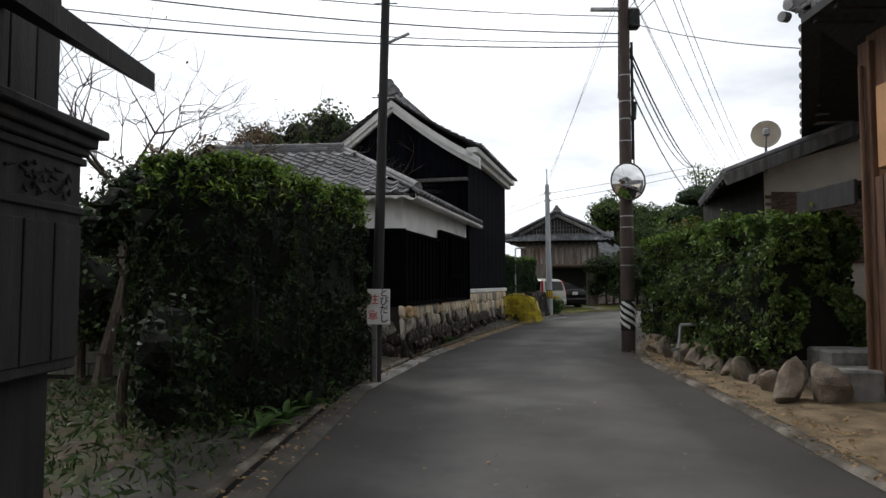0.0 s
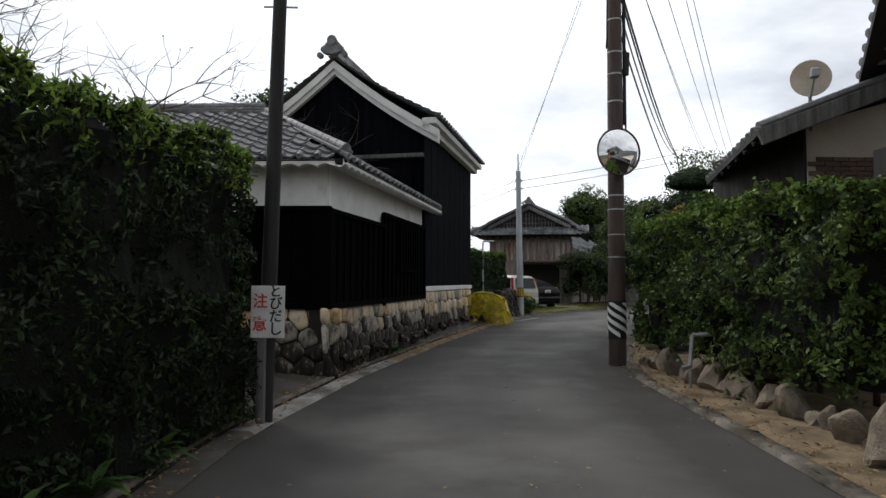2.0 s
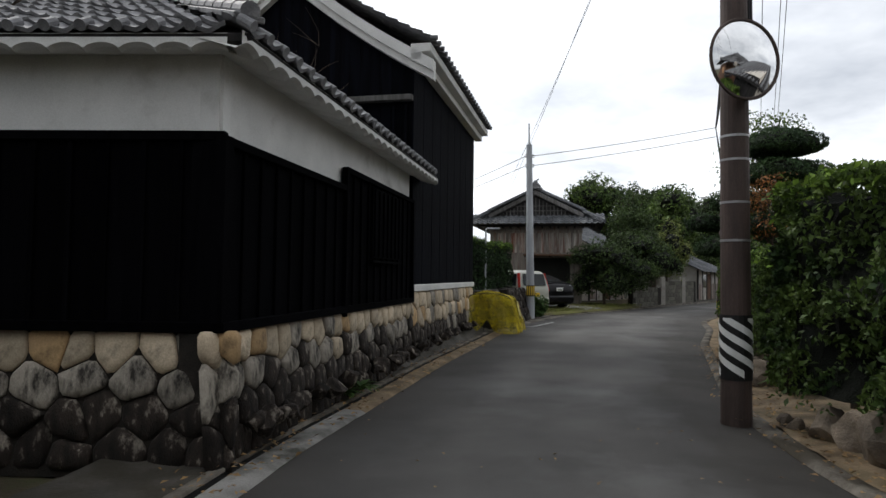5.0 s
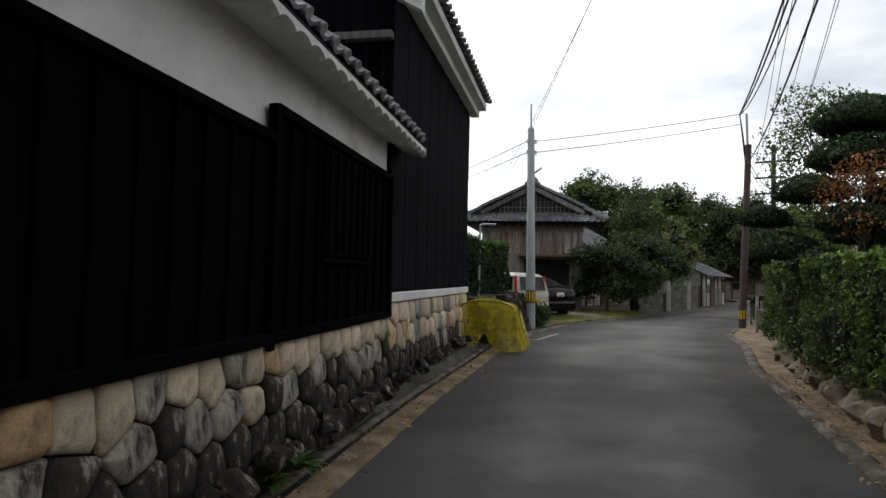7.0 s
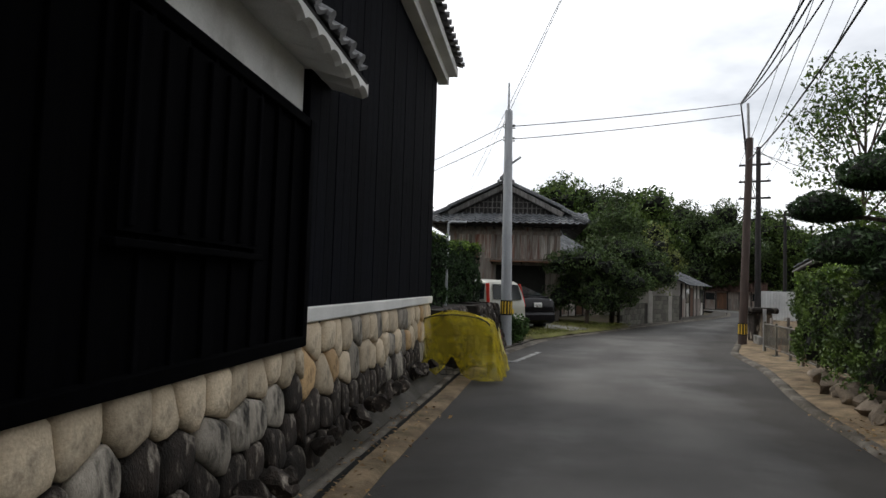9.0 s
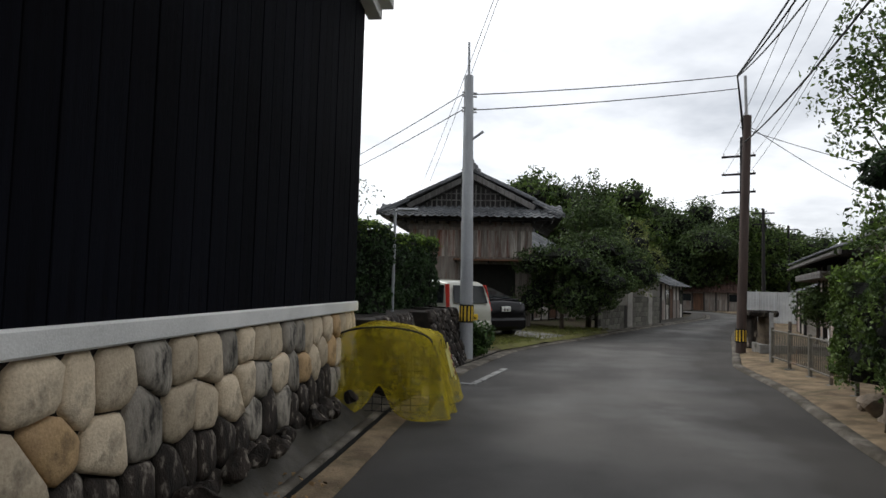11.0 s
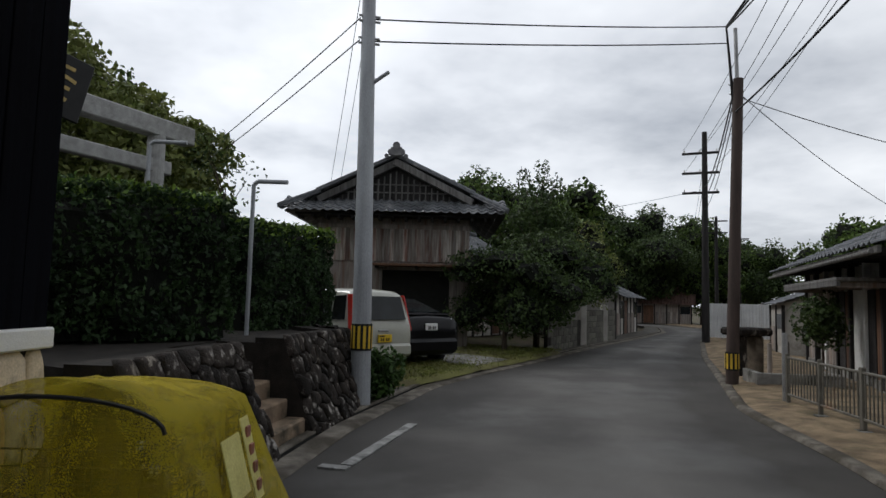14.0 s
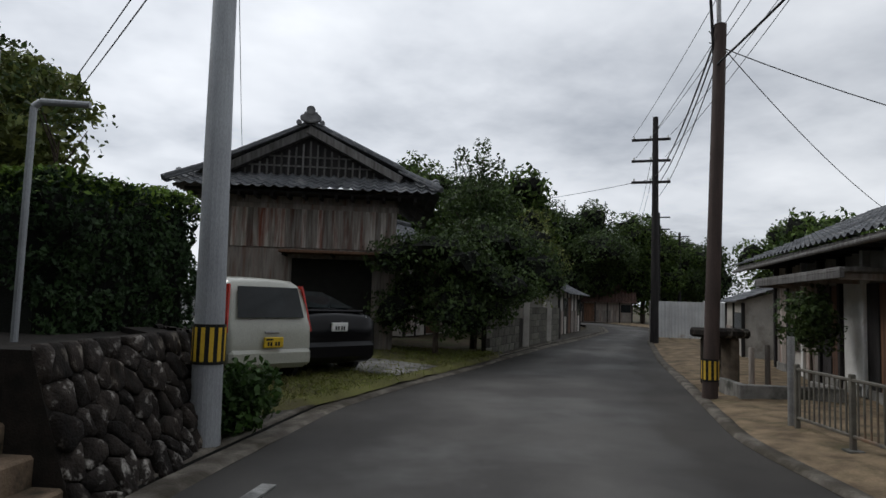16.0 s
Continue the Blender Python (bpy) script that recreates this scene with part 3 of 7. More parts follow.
rail(W_AB, wall_low_east, -0.075, 0.06, -0.085, 0.2, 1.05, 2.585, M["black_board"], "corner_post")
rail(W_AB, wall_low_east, len_ab - 0.1, len_ab, -0.085, 0, 1.05, 2.8, M["black_board"], "post")
# boarded window with a sill
win = wall_box("window_1", W_AB, 3.75, 5.15, -0.075, -0.03, 1.74, 2.7, M["black_board"], "black boarded window with a slim sill", "window", kind="structure")
rail(W_AB, win, 3.7, 5.2, -0.105, -0.03, 1.67, 1.71, M["black_board"], "window_sill")
for k in range(7):
    rail(W_AB, win, 3.8 + k * 0.21, 3.84 + k * 0.21, -0.10, -0.07, 1.76, 2.68, M["black_board"], "slat")

# ---------------- tiled hip roof of the low building ----------------
def tile_mesh(w, h):
    """One wavy clay tile, w wide and h up the slope, with a thick lower edge."""
    n = 8
    verts, faces = [], []
    for j, (v, lift) in enumerate(((0.0, 0.0), (0.0, 0.035), (h * 1.08, 0.006))):
        for i in range(n + 1):
            f = i / n
            wave = 0.028 * math.cos(2 * math.pi * f) if f > 0.35 else 0.028 * math.cos(2 * math.pi * 0.35) + 0.0 + 0.028 * (1 + 0.588) * (1 - f / 0.35) ** 2
            verts.append((f * w, v, wave + lift))
    for j in range(2):
        for i in range(n):
            a = j * (n + 1) + i
            faces.append((a, a + 1, a + n + 2, a + n + 1))
    me = bpy.data.meshes.new("roof_tile")
    me.from_pydata(verts, [], faces)
    me.materials.append(M["tile"])
    return me


TW, TH = 0.27, 0.235
tile_me = tile_mesh(TW, TH)
bm = cyl(BM(), (0.015, -0.03, 0.035), (0.015, 0.1, 0.04), 0.045, 0.045, 10)
cap_me = mesh_from(bm, "tile_end_cap", M["tile"])


def roof_plane(parent, W, x0, x1, eave_out, eave_z, depth, rise, hip0=0.0, hip1=0.0, caps=True):
    """Tiles on a slope above the wall frame W; hip0 and hip1 draw its ends in towards the top."""
    slope = math.atan2(rise, depth)
    run = math.hypot(depth, rise)
    T = W @ pose(0, -eave_out, eave_z, math.degrees(slope), 0, 0)
    tilt = pose(0, 0, 0, 2.0)
    for j in range(int(run / TH)):
        v = j * TH * math.cos(slope)
        a, b = x0 + hip0 * v, x1 - hip1 * v
        k0, k1 = math.ceil((a - x0) / TW), math.floor((b - x0) / TW)
        for k in range(k0, k1):
            ob = new("roof_tile", tile_me); ob.parent = parent
            ob.matrix_basis = T @ pose(x0 + k * TW, j * TH, 0.03 + 0.004 * ((k * 7 + j * 3) % 4), -2.5 + 0.8 * ((k * 5 + j) % 3), 0, 0)
            if j == 0 and caps:
                ob = new("tile_end_cap", cap_me); ob.parent = parent
                ob.matrix_basis = T @ pose(x0 + k * TW, 0, 0.03)
    verts = [(x0, 0, 0), (x1, 0, 0), (x1 - hip1 * depth, run, 0), (x0 + hip0 * depth, run, 0)]
    verts += [(x, y, -0.05) for x, y, _ in verts]
    ob = pydata("roof_deck", verts, [(0, 1, 2, 3), (7, 6, 5, 4), (0, 4, 5, 1), (1, 5, 6, 2), (2, 6, 7, 3), (3, 7, 4, 0)], M["dark_wood"], parent)
    ob.matrix_basis = T
    return T


def scallops(parent, W, x0, x1, out, z, pitch, material):
    """Plastered eave fringe with a wavy lower edge."""
    n = int((x1 - x0) / pitch)
    verts, faces = [], []
    m = 8
    for i in range(n * m + 1):
        x = x0 + i * pitch / m
        d = 0.045 * abs(math.sin(math.pi * i / m)) ** 0.7
        for y, zz in ((-out, z), (-out, z - 0.11 + d), (-out + 0.05, z - 0.13 + d), (0.04, z - 0.02)):
            verts.append((x, y, zz))
    for i in range(n * m):
        for k in range(3):
            a = i * 4 + k
            faces.append((a, a + 1, a + 5, a + 4))
    ob = pydata("eave_plaster", verts, faces, M["plaster"], parent, "white scalloped eave plaster")
    ob.matrix_basis = W
    return ob


roof_low = new("roof_storehouse")
tagged(roof_low, "weathered grey clay tile hip roof with plastered eaves", "roof", kind="structure")
DEPTH, RISE = 2.6, 1.4
roof_plane(roof_low, W_AB, -0.35, len_ab + 0.45, 0.38, 3.26, DEPTH, RISE, hip0=1.1)
roof_plane(roof_low, W_LA, 0.0, len_la + 0.35, 0.38, 3.26, DEPTH, RISE, hip1=0.75)
scallops(roof_low, W_AB, -0.38, len_ab + 0.5, 0.37, 3.27, TW, M["plaster"])
scallops(roof_low, W_LA, 0.0, len_la + 0.37, 0.37, 3.27, TW, M["plaster"])


def ridge_run(parent, p, q, r=0.09, layers=2, material=None, name="ridge_tile"):
    """A ridge: flat courses of tile under a row of round caps."""
    p, q = Vector(p), Vector(q)
    d = q - p
    m = Matrix.Translation(p) @ d.to_track_quat("X", "Z").to_matrix().to_4x4()
    for k in range(layers):
        ob = part("ridge_course", box(BM(), 0, d.length, -r - 0.04 + 0.02 * k, r + 0.04 - 0.02 * k, k * 0.06, k * 0.06 + 0.05, None, 0.008), material or M["tile"], parent)
        ob.matrix_basis = m
    n = max(1, int(d.length / 0.28))
    bm = cyl(BM(), (0, 0, 0), (d.length / n * 1.02, 0, 0), r, r * 0.92, 12)
    me = mesh_from(bm, name, material or M["tile"])
    for i in range(n):
        ob = new(name, me); ob.parent = parent
        ob.matrix_basis = m @ pose(i * d.length / n, 0, layers * 0.06 + 0.01)


def ridge_end(parent, p, yaw, s=1.0):
    """An end ornament of stacked scrolls."""
    bm = BM()
    box(bm, -0.06, 0.06, -0.2, 0.2, -0.1, 0.22, None, 0.03)
    cyl(bm, (-0.08, 0, 0.26), (0.1, 0, 0.26), 0.13, 0.11, 14)
    for sy in (-1, 1):
        cyl(bm, (-0.07, sy * 0.2, 0.04), (0.07, sy * 0.2, 0.04), 0.1, 0.1, 12)
        cyl(bm, (-0.06, sy * 0.33, -0.1), (0.06, sy * 0.33, -0.1), 0.075, 0.075, 12)
    ob = part("ridge_ornament", bm, M["tile"], parent)
    ob.matrix_basis = Matrix.Translation(p) @ pose(0, 0, 0, 0, 0, yaw) @ Matrix.Scale(s, 4)


corner_out = along(A2, B2, -0.3, 0.38, 3.3)
hip_top = along(A2, B2, 2.3, -DEPTH + 0.3, 3.3 + RISE)
hip_mid = corner_out.lerp(hip_top, 0.25) + Vector((0, 0, 0.08))
ridge_run(roof_low, corner_out + Vector((0, 0, 0.06)), hip_top + Vector((0, 0, 0.06)), 0.075, 1)
ridge_run(roof_low, hip_top + Vector((0, 0, 0.0)), hip_top + Vector((-3.2, 0.3, 0.0)), 0.1, 3)
ridge_run(roof_low, hip_top, along(A2, B2, len_ab + 0.2, -DEPTH + 0.3, 3.3 + RISE), 0.09, 2)
ridge_end(roof_low, hip_top + Vector((-2.2, -0.5, -0.1)), -80, 0.8)

# ---------------- kura storehouse ----------------
KE, KP, KW = 5.38, 7.0, 4.7
gd = Vector((-(C2 - B2).normalized().y, (C2 - B2).normalized().x))
G2 = B2 + gd * KW
W_G = frame_of(G2, B2)
kura = new("kura_storehouse")
tagged(kura, "tall black-boarded storehouse with white plastered gable", "storehouse")
verts, faces = [], []
prof = [(0, 1.3), (KW, 1.3), (KW, KE), (KW / 2, KP), (0, KE)]
for dep in (0.06, len_kc):
    verts += [(x, dep, z) for x, z in prof]
faces = [(4, 3, 2, 1, 0), (5, 6, 7, 8, 9)] + [(i, (i + 1) % 5, (i + 1) % 5 + 5, i + 5) for i in range(5)]
ob = pydata("wall", verts, faces, M["kura_board"], kura)
ob.matrix_basis = W_G
n_pl = 24
for i in range(n_pl):
    x0, x1 = KW * i / n_pl, KW * (i + 1) / n_pl
    h0 = KE + (KP - KE) * (1 - abs(2 * x0 / KW - 1)) - 0.02
    h1 = KE + (KP - KE) * (1 - abs(2 * x1 / KW - 1)) - 0.02
    v = [(x0 + 0.002, y, 1.3) for y in (0.03, 0.062)] + [(x1 - 0.002, y, 1.3) for y in (0.03, 0.062)] + [(x1 - 0.002, y, h1) for y in (0.03, 0.062)] + [(x0 + 0.002, y, h0) for y in (0.03, 0.062)]
    ob = pydata("plank", v, [(0, 2, 4, 6), (1, 7, 5, 3), (0, 6, 7, 1), (2, 3, 5, 4), (4, 5, 7, 6), (0, 1, 3, 2)], M["kura_board"], kura)
    ob.matrix_basis = W_G
planks(W_KC, 0.0, len_kc, 1.34, KE + 0.05, kura, M["kura_board"], 0.24, 0, base=0.0)


def kura_rake(side):
    """Stepped white plaster band under the gable roof, one side of the peak."""
    for k, (w, d, drop) in enumerate(((0.20, 0.16, 0.0), (0.14, 0.10, 0.2))):
        bm = BM()
        run = KW / 2 + 0.4
        pts = []
        for i in range(9):
            f = i / 8
            x = KW / 2 + side * run * f
            z = KP + 0.12 - (KP - KE + 0.28) * (f - 0.10 * math.sin(math.pi * f) * -0.55) - drop
            pts.append((x, z))
        vs = []
        for x, z in pts:
            vs.append([bm.verts.new(c) for c in ((x, -d, z), (x, -d, z - w), (x, 0.06, z - w), (x, 0.06, z))])
        for a, b in zip(vs, vs[1:]):
            for i in range(4):
                bm.faces.new((a[i], a[(i + 1) % 4], b[(i + 1) % 4], b[i]))
        bm.faces.new(vs[0]); bm.faces.new(vs[-1][::-1])
        bmesh.ops.recalc_face_normals(bm, faces=bm.faces)
        ob = part("gable_band", bm, M["plaster"], kura, "white stepped gable plaster")
        ob.matrix_basis = W_G


kura_rake(1); kura_rake(-1)
for k, (o, z0, z1) in enumerate(((0.36, KE - 0.02, KE + 0.13), (0.2, KE - 0.16, KE - 0.02))):
    ob = part("eave_band", box(BM(), -0.16, len_kc + 0.3, -o, 0.0, z0, z1, None, 0.01), M["plaster"], kura, "white stepped eave plaster")
    ob.matrix_basis = W_KC


def wavy_roof(parent, W, x0, x1, prof, material, pitch=0.27, row=0.25, name="roof", amp=0.03):
    """Tile slope as real relief: waves across, a step at each course. prof: (y, z) from eave to ridge."""
    p = np.array(prof, float)
    s = np.r_[0, np.cumsum(np.linalg.norm(np.diff(p, axis=0), axis=1))]
    rows = max(2, int(s[-1] / row))
    cols = int((x1 - x0) / pitch) * 6
    tt = []
    for j in range(rows):
        tt += [(s[-1] * j / rows, 0.035), (s[-1] * (j + 1) / rows - 0.002, 0.0)]
    xs = np.linspace(x0, x1, cols + 1)
    wave = amp * np.cos(2 * np.pi * (xs - x0) / pitch) * np.where(np.cos(2 * np.pi * (xs - x0) / pitch) > 0, 1.3, 0.6)
    verts, faces = [], []
    for t, lift in tt:
        y, z = np.interp(t, s, p[:, 0]), np.interp(t, s, p[:, 1])
        verts += [(x, y, z + w + lift) for x, w in zip(xs, wave)]
    c = cols + 1
    for j in range(len(tt) - 1):
        faces += [(j * c + i, j * c + i + 1, (j + 1) * c + i + 1, (j + 1) * c + i) for i in range(cols)]
    n0 = len(verts)
    ob = pydata(name, verts, faces, material, parent)
    ob.matrix_basis = W
    return ob


def curve_prof(run, z_e, z_p, out, n=6, sag=0.1):
    return [(-out + (run + out) * i / n, z_e + (z_p - z_e) * (i / n) - sag * math.sin(math.pi * i / n)) for i in range(n + 1)]


W_CK = frame_of(C2 + gd * KW, B2 + gd * KW)
wavy_roof(kura, W_KC, -0.22, len_kc + 0.35, curve_prof(KW / 2, KE + 0.14, KP + 0.2, 0.45), M["tile"], name="roof_tiles")
wavy_roof(kura, W_CK, -0.35, len_kc + 0.22, curve_prof(KW / 2, KE + 0.14, KP + 0.2, 0.45), M["tile"], name="roof_tiles")
for x in np.arange(-0.22, len_kc + 0.3, 0.27):
    ob = new("tile_end_cap", cap_me); ob.parent = kura
    ob.matrix_basis = W_KC @ pose(x, -0.46, KE + 0.15)
k_mid = B2 + gd * (KW / 2)
kd = (C2 - B2).normalized()
ridge_run(kura, V3(k_mid - kd * 0.2, KP + 0.2), V3(k_mid + kd * (len_kc + 0.3), KP + 0.2), 0.1, 4)
ridge_end(kura, V3(k_mid - kd * 0.25, KP + 0.34), math.degrees(math.atan2(kd.y, kd.x)), 1.0)
ob = part("beam", box(BM(), KW - 2.1, KW + 0.02, -0.12, 0.03, 4.55, 4.65, None, 0.01), M["grey_wood"], kura, "grey weathered beam across the gable")
ob.matrix_basis = W_G
for x, z0 in ((KW - 0.14, 3.3), (KW - 0.36, 3.6)):
    ob = part("batten", box(BM(), x, x + 0.05, -0.03, 0.03, z0, 4.5, None, 0.005), M["kura_board"], kura)
    ob.matrix_basis = W_G
cap_ob = wall_box("wall_cap", W_KC, 0.02, len_kc + 0.02, -0.07, 0.2, 1.22, 1.345, M["plaster"], "white plastered sill capping the stone base", "wall", bevel=0.012)


# ---------------- stone bases ----------------
def clip_poly(poly, px, py, nx, ny):
    out = []
    for i in range(len(poly)):
        a, b = poly[i], poly[(i + 1) % len(poly)]
        da, db = (a[0] - px) * nx + (a[1] - py) * ny, (b[0] - px) * nx + (b[1] - py) * ny
        if da <= 0:
            out.append(a)
        if da * db < 0:
            f = da / (da - db)
            out.append((a[0] + (b[0] - a[0]) * f, a[1] + (b[1] - a[1]) * f))
    return out


def stone_face(parent, W, x1, z0, z1, size, pick, seed, batter=0.12, bulge=0.05, joint=0.006, skip=None, flat=0.8, jitter=0.28, uneven=0.0):
    """Fitted field stones over a wall face: cells of a jittered lattice, each domed and rounded."""
    rng = random.Random(seed)
    seeds = []
    rows = max(1, round((z1 - z0) / (size * flat)))
    for j in range(rows):
        n = max(1, round(x1 / size * (0.85 + 0.3 * rng.random())))
        for i in range(n):
            seeds.append(((i + 0.5 + 0.5 * (j % 2) + rng.uniform(-jitter, jitter)) * x1 / n, z0 + (j + 0.5 + rng.uniform(-0.8 * jitter, 0.8 * jitter)) * (z1 - z0) / rows))
    for a in seeds:
        if skip and skip(*a):
            continue
        poly = [(0, z0), (x1, z0), (x1, z1), (0, z1)]
        for b in seeds:
            if b is not a and (a[0] - b[0]) ** 2 + (a[1] - b[1]) ** 2 < (4 * size) ** 2:
                poly = clip_poly(poly, (a[0] + b[0]) / 2, (a[1] + b[1]) / 2, b[0] - a[0], b[1] - a[1])
                if len(poly) < 3:
                    break
        if len(poly) < 3:
            continue
        cx, cz = sum(p[0] for p in poly) / len(poly), sum(p[1] for p in poly) / len(poly)
        # cut the corners so that the stones read as rounded
        cut = []
        for i in range(len(poly)):
            p, q = poly[i], poly[(i + 1) % len(poly)]
            cut += [(p[0] * 0.84 + q[0] * 0.16, p[1] * 0.84 + q[1] * 0.16), (p[0] * 0.16 + q[0] * 0.84, p[1] * 0.16 + q[1] * 0.84)]
        n = len(cut)
        rad = max(0.02, min(math.hypot(p[0] - cx, p[1] - cz) for p in cut))
        b0 = bulge * rng.uniform(0.6, 1.3)
        deep = rng.uniform(-uneven, uneven)
        tilt = (rng.uniform(-uneven, uneven) * 3, rng.uniform(-uneven, uneven) * 3)
        verts, faces = [], []
        for f, d in ((1 - joint / rad, 0.03), (1 - joint / rad, -b0 * 0.35), (0.86, -b0 * 0.75), (0.55, -b0)):
            for p in cut:
                x, z = cx + (p[0] - cx) * f, cz + (p[1] - cz) * f
                verts.append((x - cx, d - batter * (1 - (z - z0) / (z1 - z0)) + rng.uniform(-0.006, 0.006) + deep + tilt[0] * (x - cx) + tilt[1] * (z - cz) + rng.uniform(-uneven, uneven) * 0.3, z - cz))
        verts.append((0, -b0 * 1.02 - batter * (1 - (cz - z0) / (z1 - z0)), 0))
        for k in range(3):
            faces += [(k * n + i, k * n + (i + 1) % n, (k + 1) * n + (i + 1) % n, (k + 1) * n + i) for i in range(n)]
        faces += [(3 * n + i, 3 * n + (i + 1) % n, 4 * n) for i in range(n)]
        ob = pydata("stone", verts, faces, pick((cz - z0) / (z1 - z0), rng, cx), parent, smooth=True)
        ob.matrix_parent_inverse = parent.matrix_basis.inverted()
        ob.matrix_basis = W @ pose(cx, 0, cz)


def stone_pick(level, spread):
    """Clean cream, ochre and grey stones above a wavering damp line, dark mossy ones below it."""
    def pick(f, rng, x):
        edge = level + spread * noise.noise((x * 0.55, level * 7, 0.3)) + rng.uniform(-0.06, 0.06)
        if f < edge:
            return M["mossy"]
        if f < edge + 0.16:
            return M["stone_pale"] if rng.random() < 0.7 else M["mossy"]
        return M[rng.choice(("stone_tan", "stone_tan", "stone_tan", "stone_ochre", "stone_pale"))]
    return pick


pick_base, pick_kura = stone_pick(0.58, 0.26), stone_pick(0.36, 0.15)


def mortar_back(W, x0, x1, z0, z1, batter, label, y1=0.25, name="wall_stone_base"):
    v = [(x, y, z) for x in (x0, x1) for y, z in ((-batter, z0), (y1, z0), (y1, z1), (0.0, z1))]
    ob = pydata(name, v, [(0, 1, 2, 3), (7, 6, 5, 4), (0, 4, 5, 1), (1, 5, 6, 2), (2, 6, 7, 3), (3, 7, 4, 0)], M["mortar"], None, label, kind="structure")
    ob.matrix_basis = W
    return tagged(ob, category="wall")


base_ab = mortar_back(W_AB, -0.1, len_ab, -0.05, 1.05, 0.06, "fitted tan stone wall base with mossy feet")
base_la = mortar_back(W_LA, 0.0, len_la + 0.1, -0.05, 1.05, 0.12, "fitted tan stone wall base with mossy feet")
base_kc = mortar_back(W_KC, 0.0, len_kc, -0.05, 1.22, 0.06, "fitted tan stone base under the storehouse")
stone_face(base_ab, W_AB @ pose(-0.22, 0, 0), len_ab + 0.22, 0.0, 1.07, 0.3, pick_base, 3, 0.1, 0.055)
stone_face(base_la, W_LA, len_la + 0.2, 0.0, 1.07, 0.34, pick_base, 4, 0.1, 0.055)
stone_face(base_kc, W_KC, len_kc, 0.0, 1.22, 0.29, pick_kura, 5, 0.1, flat=1.05)


# ---------------- poles ----------------
def band(bm, p, r, z0, z1, seg=20):
    cyl(bm, (p[0], p[1], z0), (p[0], p[1], z1), r, r, seg, False)
    return bm


def stripes(parent, p, r, z0, z1, diagonal, n, colour, name="stripe"):
    """Painted warning stripes that wrap a pole's sleeve."""
    for k in range(n):
        verts, faces = [], []
        for i in range(25):
            a = 2 * math.pi * i / 24
            if diagonal:
                zz = z0 + (z1 - z0) * ((k + a / (2 * math.pi) * n) % n) / n
                w = (z1 - z0) / n * 0.5
                for dz in (0, w):
                    verts.append((p[0] + r * math.cos(-a), p[1] + r * math.sin(-a), min(z1, zz + dz)))
            else:
                a = 2 * math.pi * (k + 0.5 * i / 24) / n
                for zz in (z0, z1):
                    verts.append((p[0] + r * math.cos(a), p[1] + r * math.sin(a), zz))
        for i in range(24):
            q = (2 * i, 2 * i + 1, 2 * i + 3, 2 * i + 2)
            if abs(verts[q[0]][2] - verts[q[3]][2]) < (z1 - z0) * 0.3:
                faces.append(q)
        pydata(name, verts, faces, colour, parent)


def utility_pole(p, r0, r1, h, material, label, sleeve=None, group="utility poles", lean=(0, 0)):
    e = empty("utility_pole", (p[0], p[1], 0), label, "utility pole", group)
    part("pole", cyl(BM(), (0, 0, -0.1), (lean[0], lean[1], h), r0, r1, 20), material, e)
    if sleeve:
        z0, z1, col, diag, n = sleeve
        rr = r0 + (r1 - r0) * (z0 / h) + 0.008
        part("sleeve", band(BM(), (lean[0] * z0 / h, lean[1] * z0 / h), rr, z0, z1), M["black_paint"], e)
        stripes(e, (lean[0] * z0 / h, lean[1] * z0 / h), rr + 0.004, z0 + 0.03, z1 - 0.03, diag, n, col)
    return e


P1 = (4.12, 14.2)
pole_mirror = utility_pole(P1, 0.155, 0.115, 9.2, M["pole_brown"], "brown concrete utility pole with striped sleeve and traffic mirror", (0.47, 1.14, M["white_paint"], True, 4))
for z in (1.9, 2.3, 2.75, 3.0, 4.7, 5.2, 5.6, 6.2):
    part("strap", band(BM(), (0, 0), 0.155 - 0.04 * z / 9.2 + 0.005, z, z + 0.025), M["metal"], pole_mirror)
P0 = (-1.03, 9.75)
pole_sign = utility_pole(P0, 0.088, 0.06, 7.4, M["dark_wood"], "slim dark brown pole with a hand-lettered warning sign", lean=(0.16, 0))
PF = (4.98, 29.7)
pole_far = utility_pole(PF, 0.15, 0.1, 6.15, M["pole_grey"], "pale grey steel utility pole with yellow striped sleeve", (0.82, 1.2, M["yellow_paint"], False, 12), lean=(-0.08, 0.02))
part("mast", cyl(BM(), (-0.08, 0.02, 6.1), (-0.09, 0.02, 6.9), 0.03, 0.025, 8), M["pole_grey"], pole_far)
part("lamp_arm", cyl(BM(), (-0.03, 0, 4.72), (0.24, -0.12, 4.92), 0.03, 0.03, 8), M["pole_grey"], pole_far)
for z in (5.36, 5.44, 5.7, 5.78):
    part("insulator", cyl(BM(), (-0.22, 0, z), (0.1, 0, z), 0.02, 0.02, 8), M["metal"], pole_far)
P2 = (12.66, 31.5)
pole_verge = utility_pole(P2, 0.125, 0.1, 6.3, M["pole_brown"], "brown utility pole with cable bundle and yellow striped sleeve", (0.32, 0.68, M["yellow_paint"], False, 10), lean=(0.15, -0.1))
part("extension", cyl(BM(), (0.14, -0.1, 5.6), (0.05, -0.15, 7.35), 0.04, 0.04, 8), M["metal"], pole_verge)
P3 = (22.0, 44.7)
pole_lane_end = utility_pole(P3, 0.17, 0.11, 9.4, M["dark_wood"], "dark tall utility pole with three crossarms")
